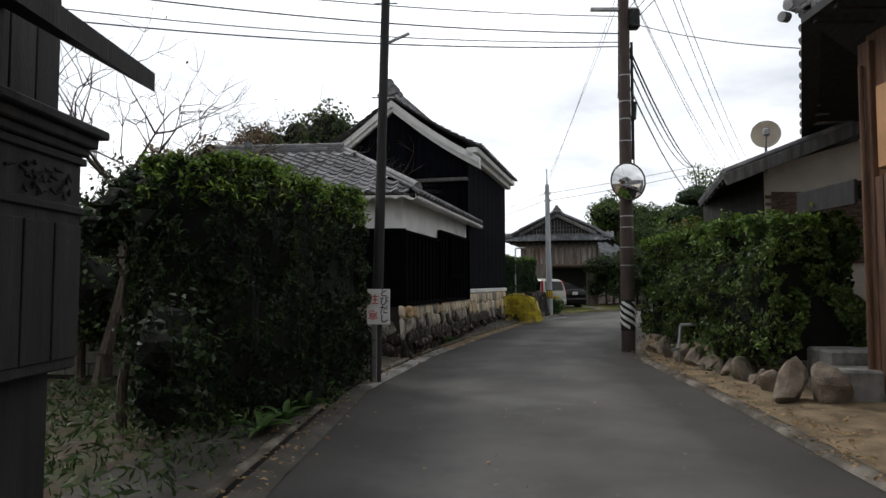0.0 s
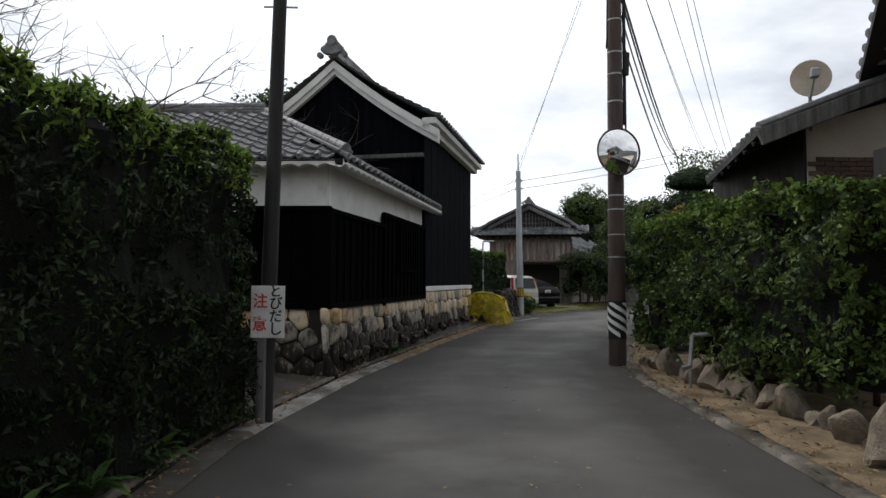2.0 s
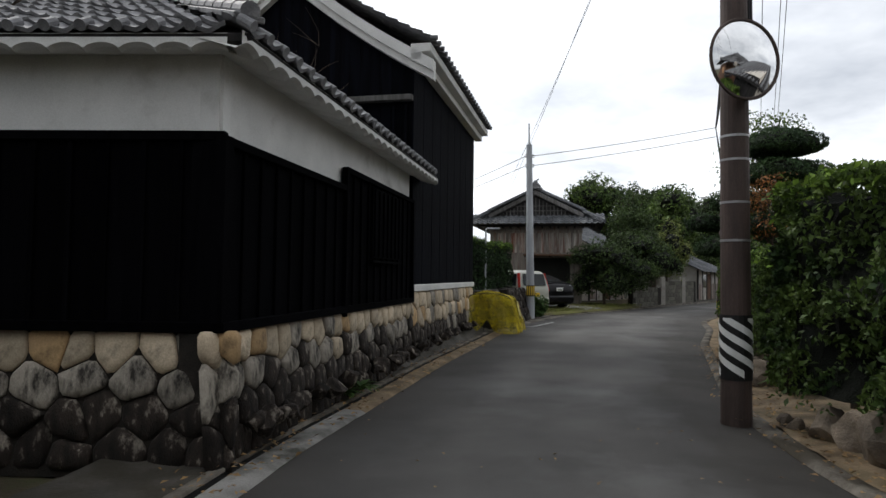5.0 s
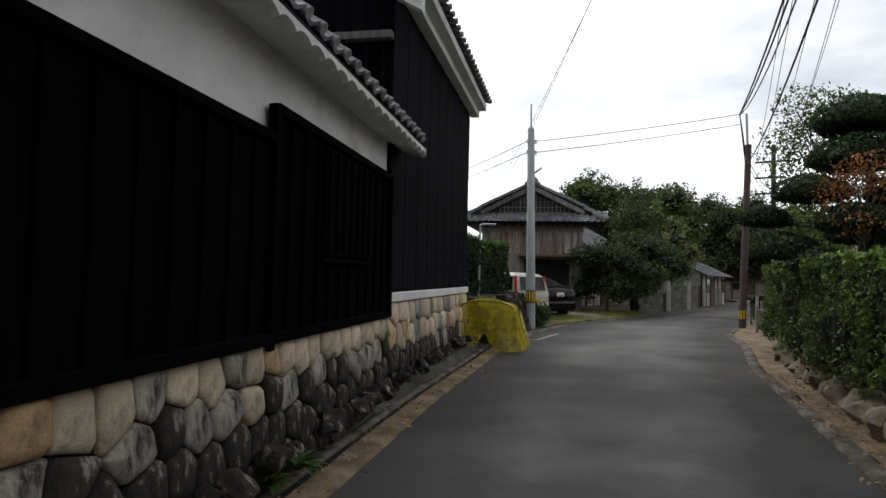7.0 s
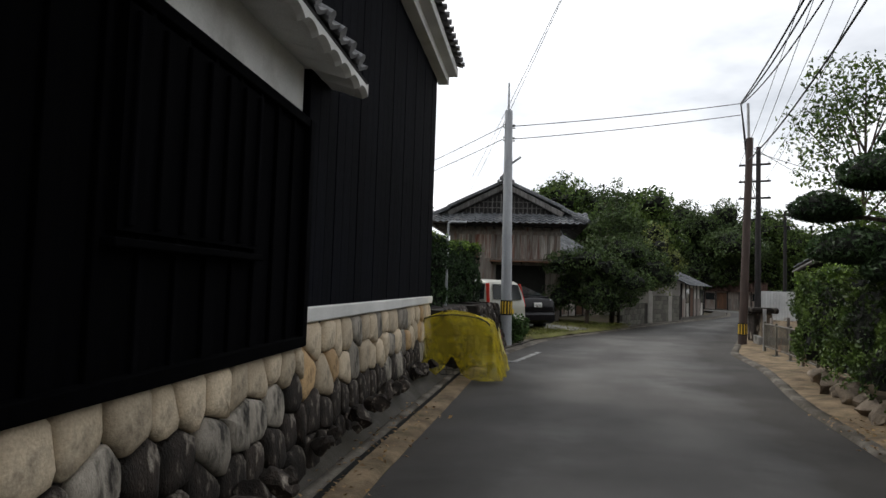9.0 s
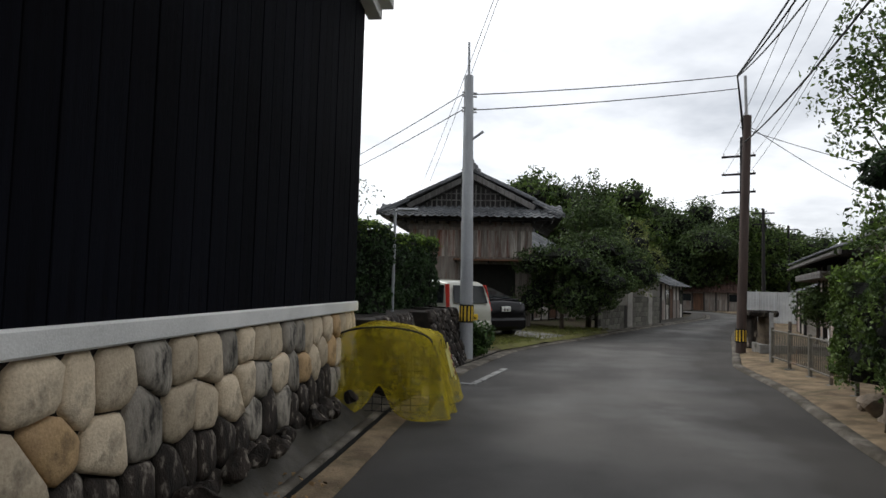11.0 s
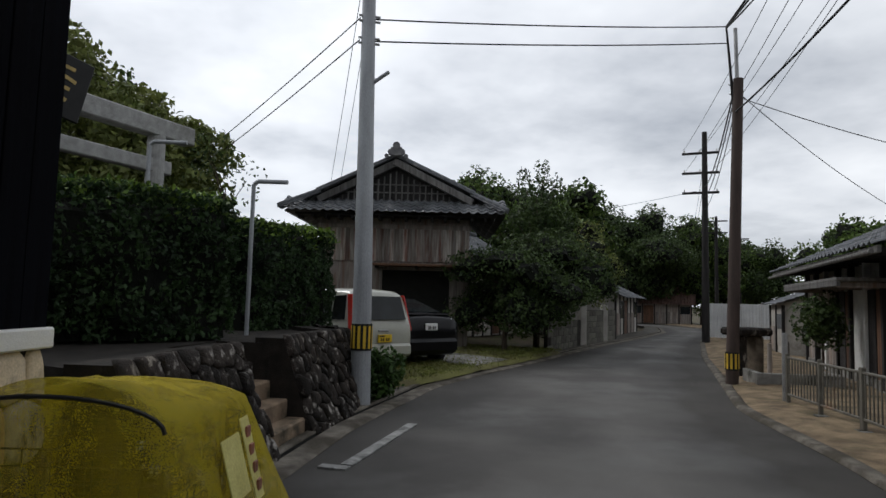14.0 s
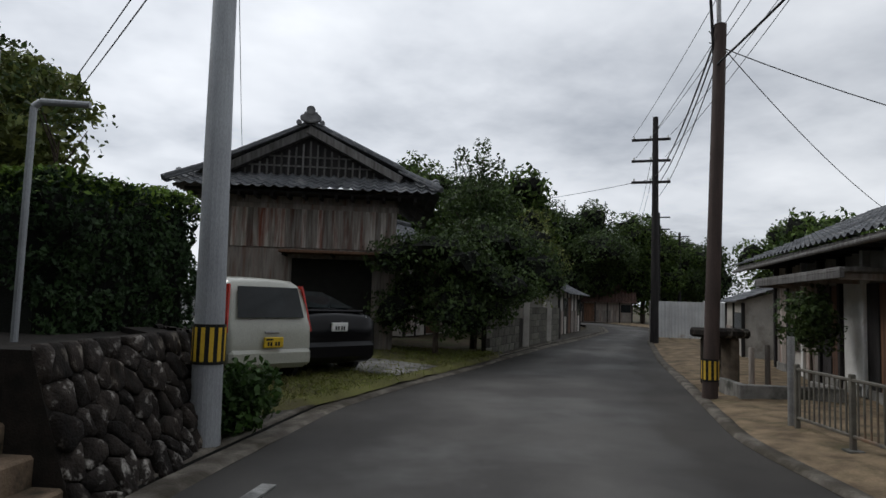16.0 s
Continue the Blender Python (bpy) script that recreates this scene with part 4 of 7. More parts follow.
for z in (8.45, 7.55, 6.65):
    bm = BM()
    box(bm, -0.95, 0.6, -0.05, 0.05, z - 0.05, z + 0.05, pose(0, 0, 0, 0, 0, -38), 0.01)
    part("crossarm", bm, M["dark_wood"], pole_lane_end)
    for x in (-0.85, -0.2, 0.5):
        c = pose(0, 0, 0, 0, 0, -38) @ Vector((x, 0, z))
        part("insulator", cyl(BM(), c, c + Vector((0, 0, 0.16)), 0.035, 0.03, 8), M["white_paint"], pole_lane_end)


# ---------------- hedges ----------------
hedge("conifer_hedge", [(-2.55, 6.3), (-2.2, 7.3), (-1.9, 8.4), (-1.72, 9.75)], 0.1, 2.8, 0.56, "tall dark green conifer hedge beside the lane", M["leaf_conifer"], 46000, 0.075, 11, 0.26, 1.6, shape=0.32, tips=7000, holes=0.42)
hedge("garden_hedge", [(5.15, 8.9), (5.0, 10.2), (5.0, 11.6), (5.05, 13.0), (5.0, 13.9)], 0.3, 2.45, 0.62, "dense broadleaf hedge growing over rough rocks", M["leaf_hedge"], 40000, 0.075, 12, 0.36, 1.7, gap=0.2, tips=4000, holes=0.25)
hedge("garden_hedge", [(6.3, 16.4), (7.3, 19.0), (8.6, 21.8), (9.9, 24.4)], 0.3, 1.95, 0.6, "dense clipped hedge along the lane verge", M["leaf_hedge"], 38000, 0.075, 13, 0.3, 1.7, gap=0.2, tips=3000, holes=0.25)
hedge("terrace_hedge", [(0.6, 27.6), (2.1, 28.6), (2.75, 29.1)], 1.05, 2.75, 0.75, "clipped dark green hedge above the stone wall", M["leaf_pine"], 17000, 0.075, 14, 0.16, 1.5, tips=1500, holes=0.25)
hedge("terrace_hedge", [(2.9, 31.0), (4.2, 32.6)], 1.0, 2.75, 0.65, "clipped dark green hedge above the stone wall", M["leaf_pine"], 16000, 0.075, 15, 0.16, 1.5, tips=2500, holes=0.25)


# ---------------- garden terrace, retaining wall and steps ----------------
T2 = [Vector(p) for p in ((2.75, 25.1), (3.44, 27.04), (3.86, 28.08), (4.75, 30.05))]


def slab(name, plan, z0, z1, material, label, category, kind="structure"):
    n = len(plan)
    v = [(x, y, z) for z in (z0, z1) for x, y in plan]
    f = [tuple(range(n))[::-1], tuple(range(n, 2 * n))] + [(i, (i + 1) % n, n + (i + 1) % n, n + i) for i in range(n)]
    return tagged(pydata(name, v, f, material, None, label, kind=kind), category=category)


slab("garden_terrace", [(2.6, 25.3), (3.2, 27.0), (2.7, 27.4), (3.1, 28.4), (3.7, 28.15), (4.55, 30.0), (4.3, 31.2), (4.95, 33.2), (2.5, 36), (-14, 40), (-14, 27.5), (1.6, 26.2)], -0.05, 1.02, M["mortar"], "raised dark earth garden terrace behind a stone wall", "terrace")


def pick_dark(f, rng, x):
    return M["stone_dark"] if rng.random() < 0.8 else M["mossy"]


for k, (a, b) in enumerate(((T2[0], T2[1]), (T2[2], T2[3]))):
    W = frame_of(a, b)
    ln = (b - a).length
    wl_ob = mortar_back(W, 0, ln, -0.05, 1.08, 0.4, "dark lichened rough stone retaining wall", 0.35, "wall_retaining")
    stone_face(wl_ob, W, ln, 0.0, 1.12, 0.17, pick_dark, 21 + k, 0.42, 0.05, 0.003, flat=1.25, jitter=0.5, uneven=0.035)
W = frame_of(T2[3] + Vector((0.04, 0.02)), Vector((4.35, 31.3)))
wl_ob = mortar_back(W, 0, 1.3, -0.05, 1.08, 0.3, "dark lichened rough stone retaining wall", 0.35, "wall_retaining")
stone_face(wl_ob, W, 1.3, 0.0, 1.12, 0.17, pick_dark, 25, 0.32, 0.05, 0.003, flat=1.25, jitter=0.5, uneven=0.035)
W = frame_of(T2[1], T2[2])
# lower three steps brown; the upper two get dark stone as painted shade
for k in range(5):
    st = part("stone_step", box(BM(), -0.05, 1.15, -0.3 + 0.22 * k, 0.1 + 0.22 * k, -0.05 if k == 0 else 0.2 * k - 0.02, 0.2 * (k + 1), None, 0.02), M["step_stone"] if k < 3 else M["stone_dark"], None, "worn stone step in the retaining wall, upper two darkened as shade")
    st.matrix_basis = W
    tagged(st, category="step", group="stone steps", kind="structure")

# parking plot with grass and a concrete strip
plot = resample([(5.25, 30.8), (6.67, 32.0), (8.4, 34.1), (10.6, 36.5), (12.2, 38.4)], 0.4)
ribbon("parking_plot", [(offset(plot, 0.05), 0.05), (offset(plot, 0.15), 0.12), (offset(plot, 1.5), 0.16), (offset(plot, 6.0), 0.2)], M["grass_ground"], "rough grassy parking plot beside the lane", "ground", wobble=0.03)
drive = offset(resample([(8.2, 33.95), (9.6, 35.5)], 0.4), 0.2)
ribbon("driveway", [(drive, 0.135), (offset(drive, 1.2), 0.19), (offset(drive, 3.6), 0.24)], M["concrete"], "grey concrete driveway strip in the grass", "driveway")
rng = np.random.default_rng(5)
gp = rng.uniform(0, 1, (9000, 2))
gi = (gp[:, 0] * (len(plot) - 1)).astype(int)
goff = 0.1 + gp[:, 1] ** 1.5 * 3.2
gt = np.gradient(plot, axis=0); gt /= np.linalg.norm(gt, axis=1)[:, None]
gx = plot[gi] + goff[:, None] * np.stack([-gt[gi, 1], gt[gi, 0]], 1) + rng.normal(0, 0.15, (9000, 2))
keep = ~((gx[:, 0] > 7.6) & (gx[:, 0] < 9.2) & (gx[:, 1] > 34.0) & (rng.uniform(0, 1, 9000) < 0.8))
gx = gx[keep]
grass = leaves("grass", np.c_[gx, np.full(len(gx), 0.2)], np.tile((1.0, 0, 0), (len(gx), 1)), 0.13, M["leaf_grass"], None, rng, 0.12, 0.6)
tagged(grass, "thin yellow-green grass on the parking plot", "grass", kind="stuff")

# road marking
M["faded_paint"] = mat("faded_road_paint", (0.33, 0.33, 0.32), (0.16, 0.16, 0.155), 0.85, 6, 0.2, fine=80, stain=(0.08, 0.08, 0.08), stain_amount=0.42, stain_scale=5)
lm = frame_of(Vector((4.46, 26.55)), Vector((5.48, 28.4)), 0.0)
ob = part("road_marking", box(BM(), 0, 2.1, -0.06, 0.06, 0.006, 0.022), M["faded_paint"], None, "faded white painted dash on the asphalt", "structure")
ob.matrix_basis = lm
tagged(ob, category="road marking")
ob = part("road_marking", box(BM(), -0.16, -0.04, -0.06, 0.22, 0.006, 0.022), M["faded_paint"], None, "faded white painted dash on the asphalt", "structure")
ob.matrix_basis = lm
tagged(ob, category="road marking")

# ---------------- cars ----------------
def car_paint(name, c):
    m = mat(name, c, tuple(v * 0.9 for v in c), 0.3, 2, 0, spec=0.5)
    m.node_tree.nodes["Principled BSDF"].inputs["Coat Weight"].default_value = 0.6
    return m


M["car_cream"] = car_paint("pale_silver_paint", (0.42, 0.42, 0.36))
M["car_black"] = mat("black_car_paint", (0.005, 0.005, 0.006), None, 0.25, 2, 0, spec=0.2)
M["glass_dark"] = mat("tinted_glass", (0.02, 0.025, 0.027), (0.01, 0.012, 0.013), 0.08, 2, 0, spec=0.3)
M["tail_red"] = mat("red_lens", (0.55, 0.03, 0.02), (0.45, 0.03, 0.02), 0.2, 5, 0, spec=0.5)
M["lens_clear"] = mat("clear_lens", (0.75, 0.77, 0.78), (0.6, 0.6, 0.62), 0.15, 9, 0, spec=0.6)
M["plate_yellow"] = mat("yellow_plate", (0.75, 0.5, 0.03), None, 0.5, 9, 0)


def car_body(stations):
    """Loft of cross-sections. Station: x, bottom, belt, top, half width, half width at the roof."""
    verts, faces = [], []
    for x, zb, belt, top, w, wr in stations:
        half = [(0.0, zb), (w * 0.86, zb), (w * 0.97, zb + 0.1), (w, zb + (belt - zb) * 0.45), (w * 0.985, belt - 0.05), (w * 0.955, belt),
                (wr + (w * 0.955 - wr) * 0.12, belt + (top - belt) * 0.86), (wr * 0.88, top - 0.02), (wr * 0.5, top), (0, top + 0.012)]
        ring = half + [(-y, z) for y, z in half[-2:0:-1]]
        verts += [(x, y, z) for y, z in ring]
    n = 18
    for k in range(len(stations) - 1):
        faces += [(k * n + i, k * n + (i + 1) % n, (k + 1) * n + (i + 1) % n, (k + 1) * n + i) for i in range(n)]
    faces += [tuple(range(n))[::-1], tuple(range((len(stations) - 1) * n, len(stations) * n))]
    return verts, faces


def sheet(name, quad, material, parent, thick=0.02, label=""):
    """A thin panel over four corners."""
    q = [Vector(p) for p in quad]
    nr = (q[1] - q[0]).cross(q[3] - q[0]).normalized() * thick
    v = [p for p in q] + [p + nr for p in q]
    return pydata(name, [tuple(p) for p in v], [(3, 2, 1, 0), (4, 5, 6, 7), (0, 1, 5, 4), (1, 2, 6, 5), (2, 3, 7, 6), (3, 0, 4, 7)], material, parent, label)


def wheel(parent, x, y, r, w, side):
    tyre = part("wheel", BM(), M["rubber"], parent)
    bm = BM()
    cyl(bm, (x, y - w / 2, r), (x, y + w / 2, r), r, r, 24)
    bmesh.ops.bevel(bm, geom=[e for e in bm.edges if len(e.link_faces) == 2 and e.calc_face_angle() > 1], offset=0.025, segments=2, affect="EDGES")
    bm.to_mesh(tyre.data); bm.free()
    rim = BM()
    yy = y + side * (w / 2 + 0.004)
    cyl(rim, (x, yy - side * 0.03, r), (x, yy, r), r * 0.62, r * 0.6, 20)
    for a in range(5):
        c, s = math.cos(a * 1.2566), math.sin(a * 1.2566)
        cyl(rim, (x, yy, r), (x + c * r * 0.55, yy, r + s * r * 0.55), 0.03, 0.022, 5)
    part("rim", rim, M["metal"], tyre)


def make_car(name, loc, rz, stations, paint, label, kei):
    e = empty(name, loc, label, "car", rz=rz)
    v, f = car_body(stations)
    body = pydata("body", v, f, paint, e, smooth=True)
    return e


HEAD = 116.0
kei = make_car("kei_wagon", (5.87, 33.25, 0.14), HEAD, [
    (0.0, 0.34, 0.62, 0.63, 0.66, 0.62), (0.03, 0.24, 0.88, 0.90, 0.71, 0.66), (0.06, 0.22, 0.93, 0.97, 0.725, 0.67), (0.15, 0.21, 0.95, 1.28, 0.735, 0.66), (0.26, 0.2, 0.95, 1.53, 0.735, 0.63), (0.42, 0.2, 0.95, 1.60, 0.735, 0.61),
    (1.2, 0.2, 0.94, 1.63, 0.735, 0.61), (1.9, 0.2, 0.93, 1.59, 0.735, 0.6), (2.35, 0.2, 0.92, 1.40, 0.73, 0.58), (2.85, 0.2, 0.90, 1.0, 0.72, 0.62), (3.15, 0.2, 0.84, 0.88, 0.69, 0.58), (3.32, 0.22, 0.66, 0.7, 0.62, 0.5), (3.39, 0.3, 0.55, 0.56, 0.5, 0.4)],
    M["car_cream"], "pale silver-green kei wagon parked nose-in on grass", True)
sheet("rear_window", [(0.03, 0.57, 1.0), (0.03, -0.57, 1.0), (0.185, -0.52, 1.47), (0.185, 0.52, 1.47)], M["glass_dark"], kei, 0.012)
for s in (1, -1):
    q = [(0.03, s * 0.715, 0.78), (0.14, s * 0.73, 0.8), (0.36, s * 0.63, 1.5), (0.20, s * 0.62, 1.5)]
    sheet("tail_light", q if s < 0 else q[::-1], M["tail_red"], kei, 0.025, "tall red tail light")
    for x0, x1, t0, t1 in ((0.36, 0.85, 0.42, 0.85), (0.92, 1.65, 0.92, 1.62), (1.72, 2.45, 1.7, 2.05)):
        q = [(x0, s * 0.706, 0.99), (x1, s * 0.706, 0.98), (t1, s * 0.634, 1.46), (t0, s * 0.634, 1.48)]
        sheet("side_window", q[::-1] if s > 0 else q, M["glass_dark"], kei, 0.012)
    q = [(2.2, s * 0.736, 0.8), (1.7, s * 0.738, 0.8)]
    part("door_handle", box(BM(), 1.0, 1.16, s * 0.74 - 0.012, s * 0.74 + 0.012, 0.83, 0.86, None, 0.006), M["car_cream"], kei)
    part("mirror", box(BM(), 2.25, 2.36, s * 0.82 - 0.09, s * 0.82 + 0.07, 0.95, 1.1, None, 0.03), M["car_cream"], kei)
sheet("windscreen", [(2.86, -0.58, 1.02), (2.86, 0.58, 1.02), (2.12, 0.5, 1.53), (2.12, -0.5, 1.53)], M["glass_dark"], kei, 0.012)
part("bumper", box(BM(), -0.06, 0.12, -0.70, 0.70, 0.26, 0.52, None, 0.05), M["car_cream"], kei)
plate = part("number_plate", box(BM(), -0.045, 0.0, -0.165, 0.165, 0.55, 0.71, None, 0.01), M["plate_yellow"], kei, "yellow number plate")
plate.location.x = -0.03
for k, (y, z, w, h) in enumerate(((0.08, 0.675, 0.12, 0.025), (0.1, 0.61, 0.03, 0.06), (0.05, 0.61, 0.03, 0.06), (-0.03, 0.61, 0.03, 0.06), (-0.08, 0.61, 0.03, 0.06))):
    part("character_bar", box(BM(), -0.079, -0.074, y - w / 2, y + w / 2, z - h / 2, z + h / 2), M["black_paint"], kei)
part("wiper", cyl(BM(), (0.045, 0.1, 1.0), (0.075, -0.35, 1.06), 0.012, 0.008, 6), M["rubber"], kei)
part("tailgate_handle", box(BM(), -0.012, 0.03, -0.12, 0.12, 0.76, 0.8, None, 0.008), M["metal"], kei)
part("seam", box(BM(), 0.018, 0.03, -0.64, 0.64, 0.745, 0.752), M["rubber"], kei)
for x, y in ((0.55, 0.66), (0.55, -0.66), (2.85, 0.66), (2.85, -0.66)):
    wheel(kei, x, y, 0.27, 0.15, 1 if y > 0 else -1)

hatch = make_car("hatchback_car", (7.08, 34.15, 0.12), HEAD, [
    (0.0, 0.36, 0.72, 0.74, 0.72, 0.6), (0.05, 0.26, 0.95, 1.02, 0.82, 0.7), (0.14, 0.22, 0.97, 1.08, 0.85, 0.7), (0.35, 0.2, 0.97, 1.14, 0.865, 0.66), (0.9, 0.2, 0.96, 1.34, 0.87, 0.62), (1.5, 0.2, 0.95, 1.46, 0.87, 0.6),
    (2.2, 0.2, 0.94, 1.48, 0.87, 0.59), (2.8, 0.2, 0.93, 1.32, 0.87, 0.6), (3.4, 0.2, 0.92, 1.0, 0.865, 0.65), (4.0, 0.2, 0.82, 0.86, 0.83, 0.66), (4.3, 0.22, 0.66, 0.7, 0.74, 0.6), (4.42, 0.3, 0.5, 0.52, 0.6, 0.45)],
    M["car_black"], "black hatchback car parked beside the wagon", False)
sheet("rear_window", [(0.4, 0.55, 1.165), (0.4, -0.55, 1.165), (1.3, -0.5, 1.445), (1.3, 0.5, 1.445)], M["glass_dark"], hatch, 0.012)
part("spoiler", box(BM(), 0.16, 0.4, -0.64, 0.64, 1.1, 1.14, None, 0.015), M["car_black"], hatch)
for s in (1, -1):
    q = [(0.03, s * 0.62, 0.74), (0.18, s * 0.862, 0.76), (0.34, s * 0.82, 1.06), (0.09, s * 0.62, 1.04)]
    sheet("tail_light", q if s < 0 else q[::-1], M["lens_clear"], hatch, 0.03, "clear tail light cluster")
    for x0, x1, t0, t1 in ((0.8, 1.7, 1.15, 1.7), (1.76, 2.7, 1.76, 2.5)):
        q = [(x0, s * 0.835, 0.99), (x1, s * 0.835, 0.98), (t1, s * 0.64, 1.36), (t0, s * 0.66, 1.36)]
        sheet("side_window", q[::-1] if s > 0 else q, M["glass_dark"], hatch, 0.012)
part("bumper", box(BM(), -0.07, 0.15, -0.78, 0.78, 0.28, 0.6, None, 0.07), M["car_black"], hatch)
hp = part("number_plate", box(BM(), -0.02, 0.02, -0.165, 0.165, 0.78, 0.93, None, 0.008), M["white_paint"], hatch, "white number plate")
for k, y in enumerate((0.09, 0.04, -0.03, -0.08)):
    part("character_bar", box(BM(), -0.026, -0.022, y - 0.015, y + 0.015, 0.8, 0.87), M["black_paint"], hatch)
for x, y in ((0.75, 0.77), (0.75, -0.77), (3.45, 0.77), (3.45, -0.77)):
    wheel(hatch, x, y, 0.31, 0.18, 1 if y > 0 else -1)

# ---------------- gabled wooden house behind the cars ----------------
HL, HR = Vector((4.6, 40.45)), Vector((9.75, 39.05))
W_H = frame_of(HL, HR)
HW = (HR - HL).length
HDEP = 8.0
house = new("wooden_house")
tagged(house, "two-storey weathered board house with grey tiled gable", "house")


def wpart(name, W, x0, x1, y0, y1, z0, z1, material, parent, label="", bevel=0.008):
    ob = part(name, box(BM(), x0, x1, y0, y1, z0, z1, None, bevel), material, parent, label)
    ob.matrix_basis = W
    return ob


wpart("wall", W_H, 0.35, HW - 0.35, 0.0, HDEP, 0.0, 4.3, M["old_wood"], house)
n_b = 34
for i in range(n_b):
    x = 0.35 + (HW - 0.7) * i / n_b
    wpart("plank", W_H, x + 0.004, x + (HW - 0.7) / n_b - 0.004, -0.03 - 0.006 * (i % 3), 0.0, 2.72, 3.72, M["rust_board"], house, bevel=0)
wpart("beam", W_H, 0.3, HW - 0.3, -0.05, 0.02, 3.72, 3.86, M["old_wood"], house)
wpart("awning", W_H, 2.1, 4.7, -0.75, 0.0, 2.55, 2.62, M["brown_wood"], house, "rust-red metal awning")
for x in (2.2, 3.4, 4.6):
    wpart("awning_bracket", W_H, x - 0.03, x + 0.03, -0.65, 0.0, 2.48, 2.55, M["dark_wood"], house)
# thin near-black panel on the wall, its colour standing in for a shaded doorway
wpart("shaded_doorway", W_H, 2.3, 4.4, -0.02, 0.03, 0.1, 2.45, M["dark"], house)
for x in (0.35, 2.2, 4.5, HW - 0.5):
    wpart("post", W_H, x, x + 0.14, -0.06, 0.02, 0.0, 2.7, M["old_wood"], house)
wpart("soffit", W_H, -0.3, HW + 0.3, -0.55, 0.3, 4.05, 4.12, M["dark_wood"], house)
for x in np.arange(-0.2, HW + 0.2, 0.4):
    wpart("rafter_end", W_H, x, x + 0.07, -0.6, 0.0, 3.95, 4.04, M["dark_wood"], house, bevel=0)
# lower skirt roof, gable and main slopes
ob = wavy_roof(house, W_H, -0.75, HW + 0.75, [(-0.85, 4.12), (0.35, 4.72)], M["tile_far"], name="skirt_roof")
gz0, gpk = 4.6, 5.82
v = [(0.55, 0.12, gz0), (HW - 0.55, 0.12, gz0), (HW / 2, 0.12, gpk), (0.55, 0.4, gz0), (HW - 0.55, 0.4, gz0), (HW / 2, 0.4, gpk)]
ob = pydata("gable_wall", v, [(0, 1, 2), (3, 5, 4), (0, 3, 4, 1), (1, 4, 5, 2), (2, 5, 3, 0)], M["dark_wood"], house); ob.matrix_basis = W_H
for i in range(19):
    x = 1.0 + (HW - 2.0) * i / 18
    top = gz0 + (gpk - gz0) * (1 - abs(2 * x / HW - 1)) - 0.28
    if top > gz0 + 0.12:
        wpart("slat", W_H, x - 0.022, x + 0.022, 0.06, 0.1, gz0 + 0.02, top, M["grey_wood"], house, bevel=0)
for z in (4.85, 5.1):
    hw = (gpk - z) / (gpk - gz0) * HW / 2 - 0.5
    wpart("lattice_rail", W_H, HW / 2 - hw, HW / 2 + hw, 0.085, 0.115, z, z + 0.04, M["grey_wood"], house, bevel=0)
for s in (-1, 1):
    bm = BM()
    a, b = Vector((HW / 2, 0, gpk + 0.14)), Vector((HW / 2 + s * (HW / 2 - 0.2), 0, gz0 + 0.12))
    d = (b - a)
    box(bm, 0, d.length, -0.14, 0.1, -0.26, -0.05, Matrix.Translation(a) @ d.to_track_quat("X", "Z").to_matrix().to_4x4(), 0.01)
    ob = part("bargeboard", bm, M["grey_wood"], house); ob.matrix_basis = W_H
hdir, hback = (HR - HL).normalized(), Vector((-(HR - HL).normalized().y, (HR - HL).normalized().x))
W_R = frame_of(HR, HR + hback)
W_Lf = frame_of(HL + hback, HL)
prof = [(-0.75, 4.16), (0.25, 4.78), (HW / 2, 5.93)]
wavy_roof(house, W_R, 0.0 - 0.1, HDEP, prof, M["tile_far"], name="roof_slope")
W_L2 = frame_of(HL + hback * HDEP, HL)
wavy_roof(house, W_L2, 0.0, HDEP + 0.1, prof, M["tile_far"], name="roof_slope")
top_f = HL + hdir * (HW / 2)
ridge_run(house, V3(top_f - hback * 0.15, 5.93), V3(top_f + hback * HDEP, 5.93), 0.1, 3, M["tile_far"])
ridge_end(house, V3(top_f - hback * 0.2, 6.05), math.degrees(math.atan2(hback.y, hback.x)), 0.9)
for s in (-1, 1):
    ridge_run(house, V3(top_f - hback * 0.02, 5.95), V3(top_f + hdir * s * (HW / 2 - 0.25) - hback * 0.02, 4.82), 0.08, 1, M["tile_far"], "rake_tile")
    ridge_run(house, V3(top_f + hdir * s * (HW / 2 - 0.3) - hback * 0.0, 4.8), V3(top_f + hdir * s * (HW / 2 + 0.72) - hback * 0.8, 4.2), 0.08, 1, M["tile_far"], "hip_tile")

# ---------------- walls, sheds and small houses along the far lane ----------------
M["block"] = mat("old_block_wall", (0.2, 0.19, 0.165), (0.1, 0.095, 0.08), 0.95, 2, 0.5, fine=30, rnd=0.3, stain=(0.05, 0.055, 0.035), stain_amount=0.48, stain_scale=1.5)
M["tin"] = mat("tin_sheet", (0.62, 0.63, 0.63), (0.5, 0.51, 0.52), 0.55, 1.5, 0.1, stain=(0.3, 0.22, 0.15), stain_amount=0.3)
M["rust_roof"] = mat("rust_roof", (0.13, 0.075, 0.06), (0.08, 0.05, 0.042), 0.8, 2, 0.3)
M["wall_pale"] = mat("old_plaster", (0.5, 0.48, 0.44), (0.36, 0.34, 0.31), 0.9, 1.5, 0.2, stain=(0.2, 0.18, 0.15), stain_amount=0.4)


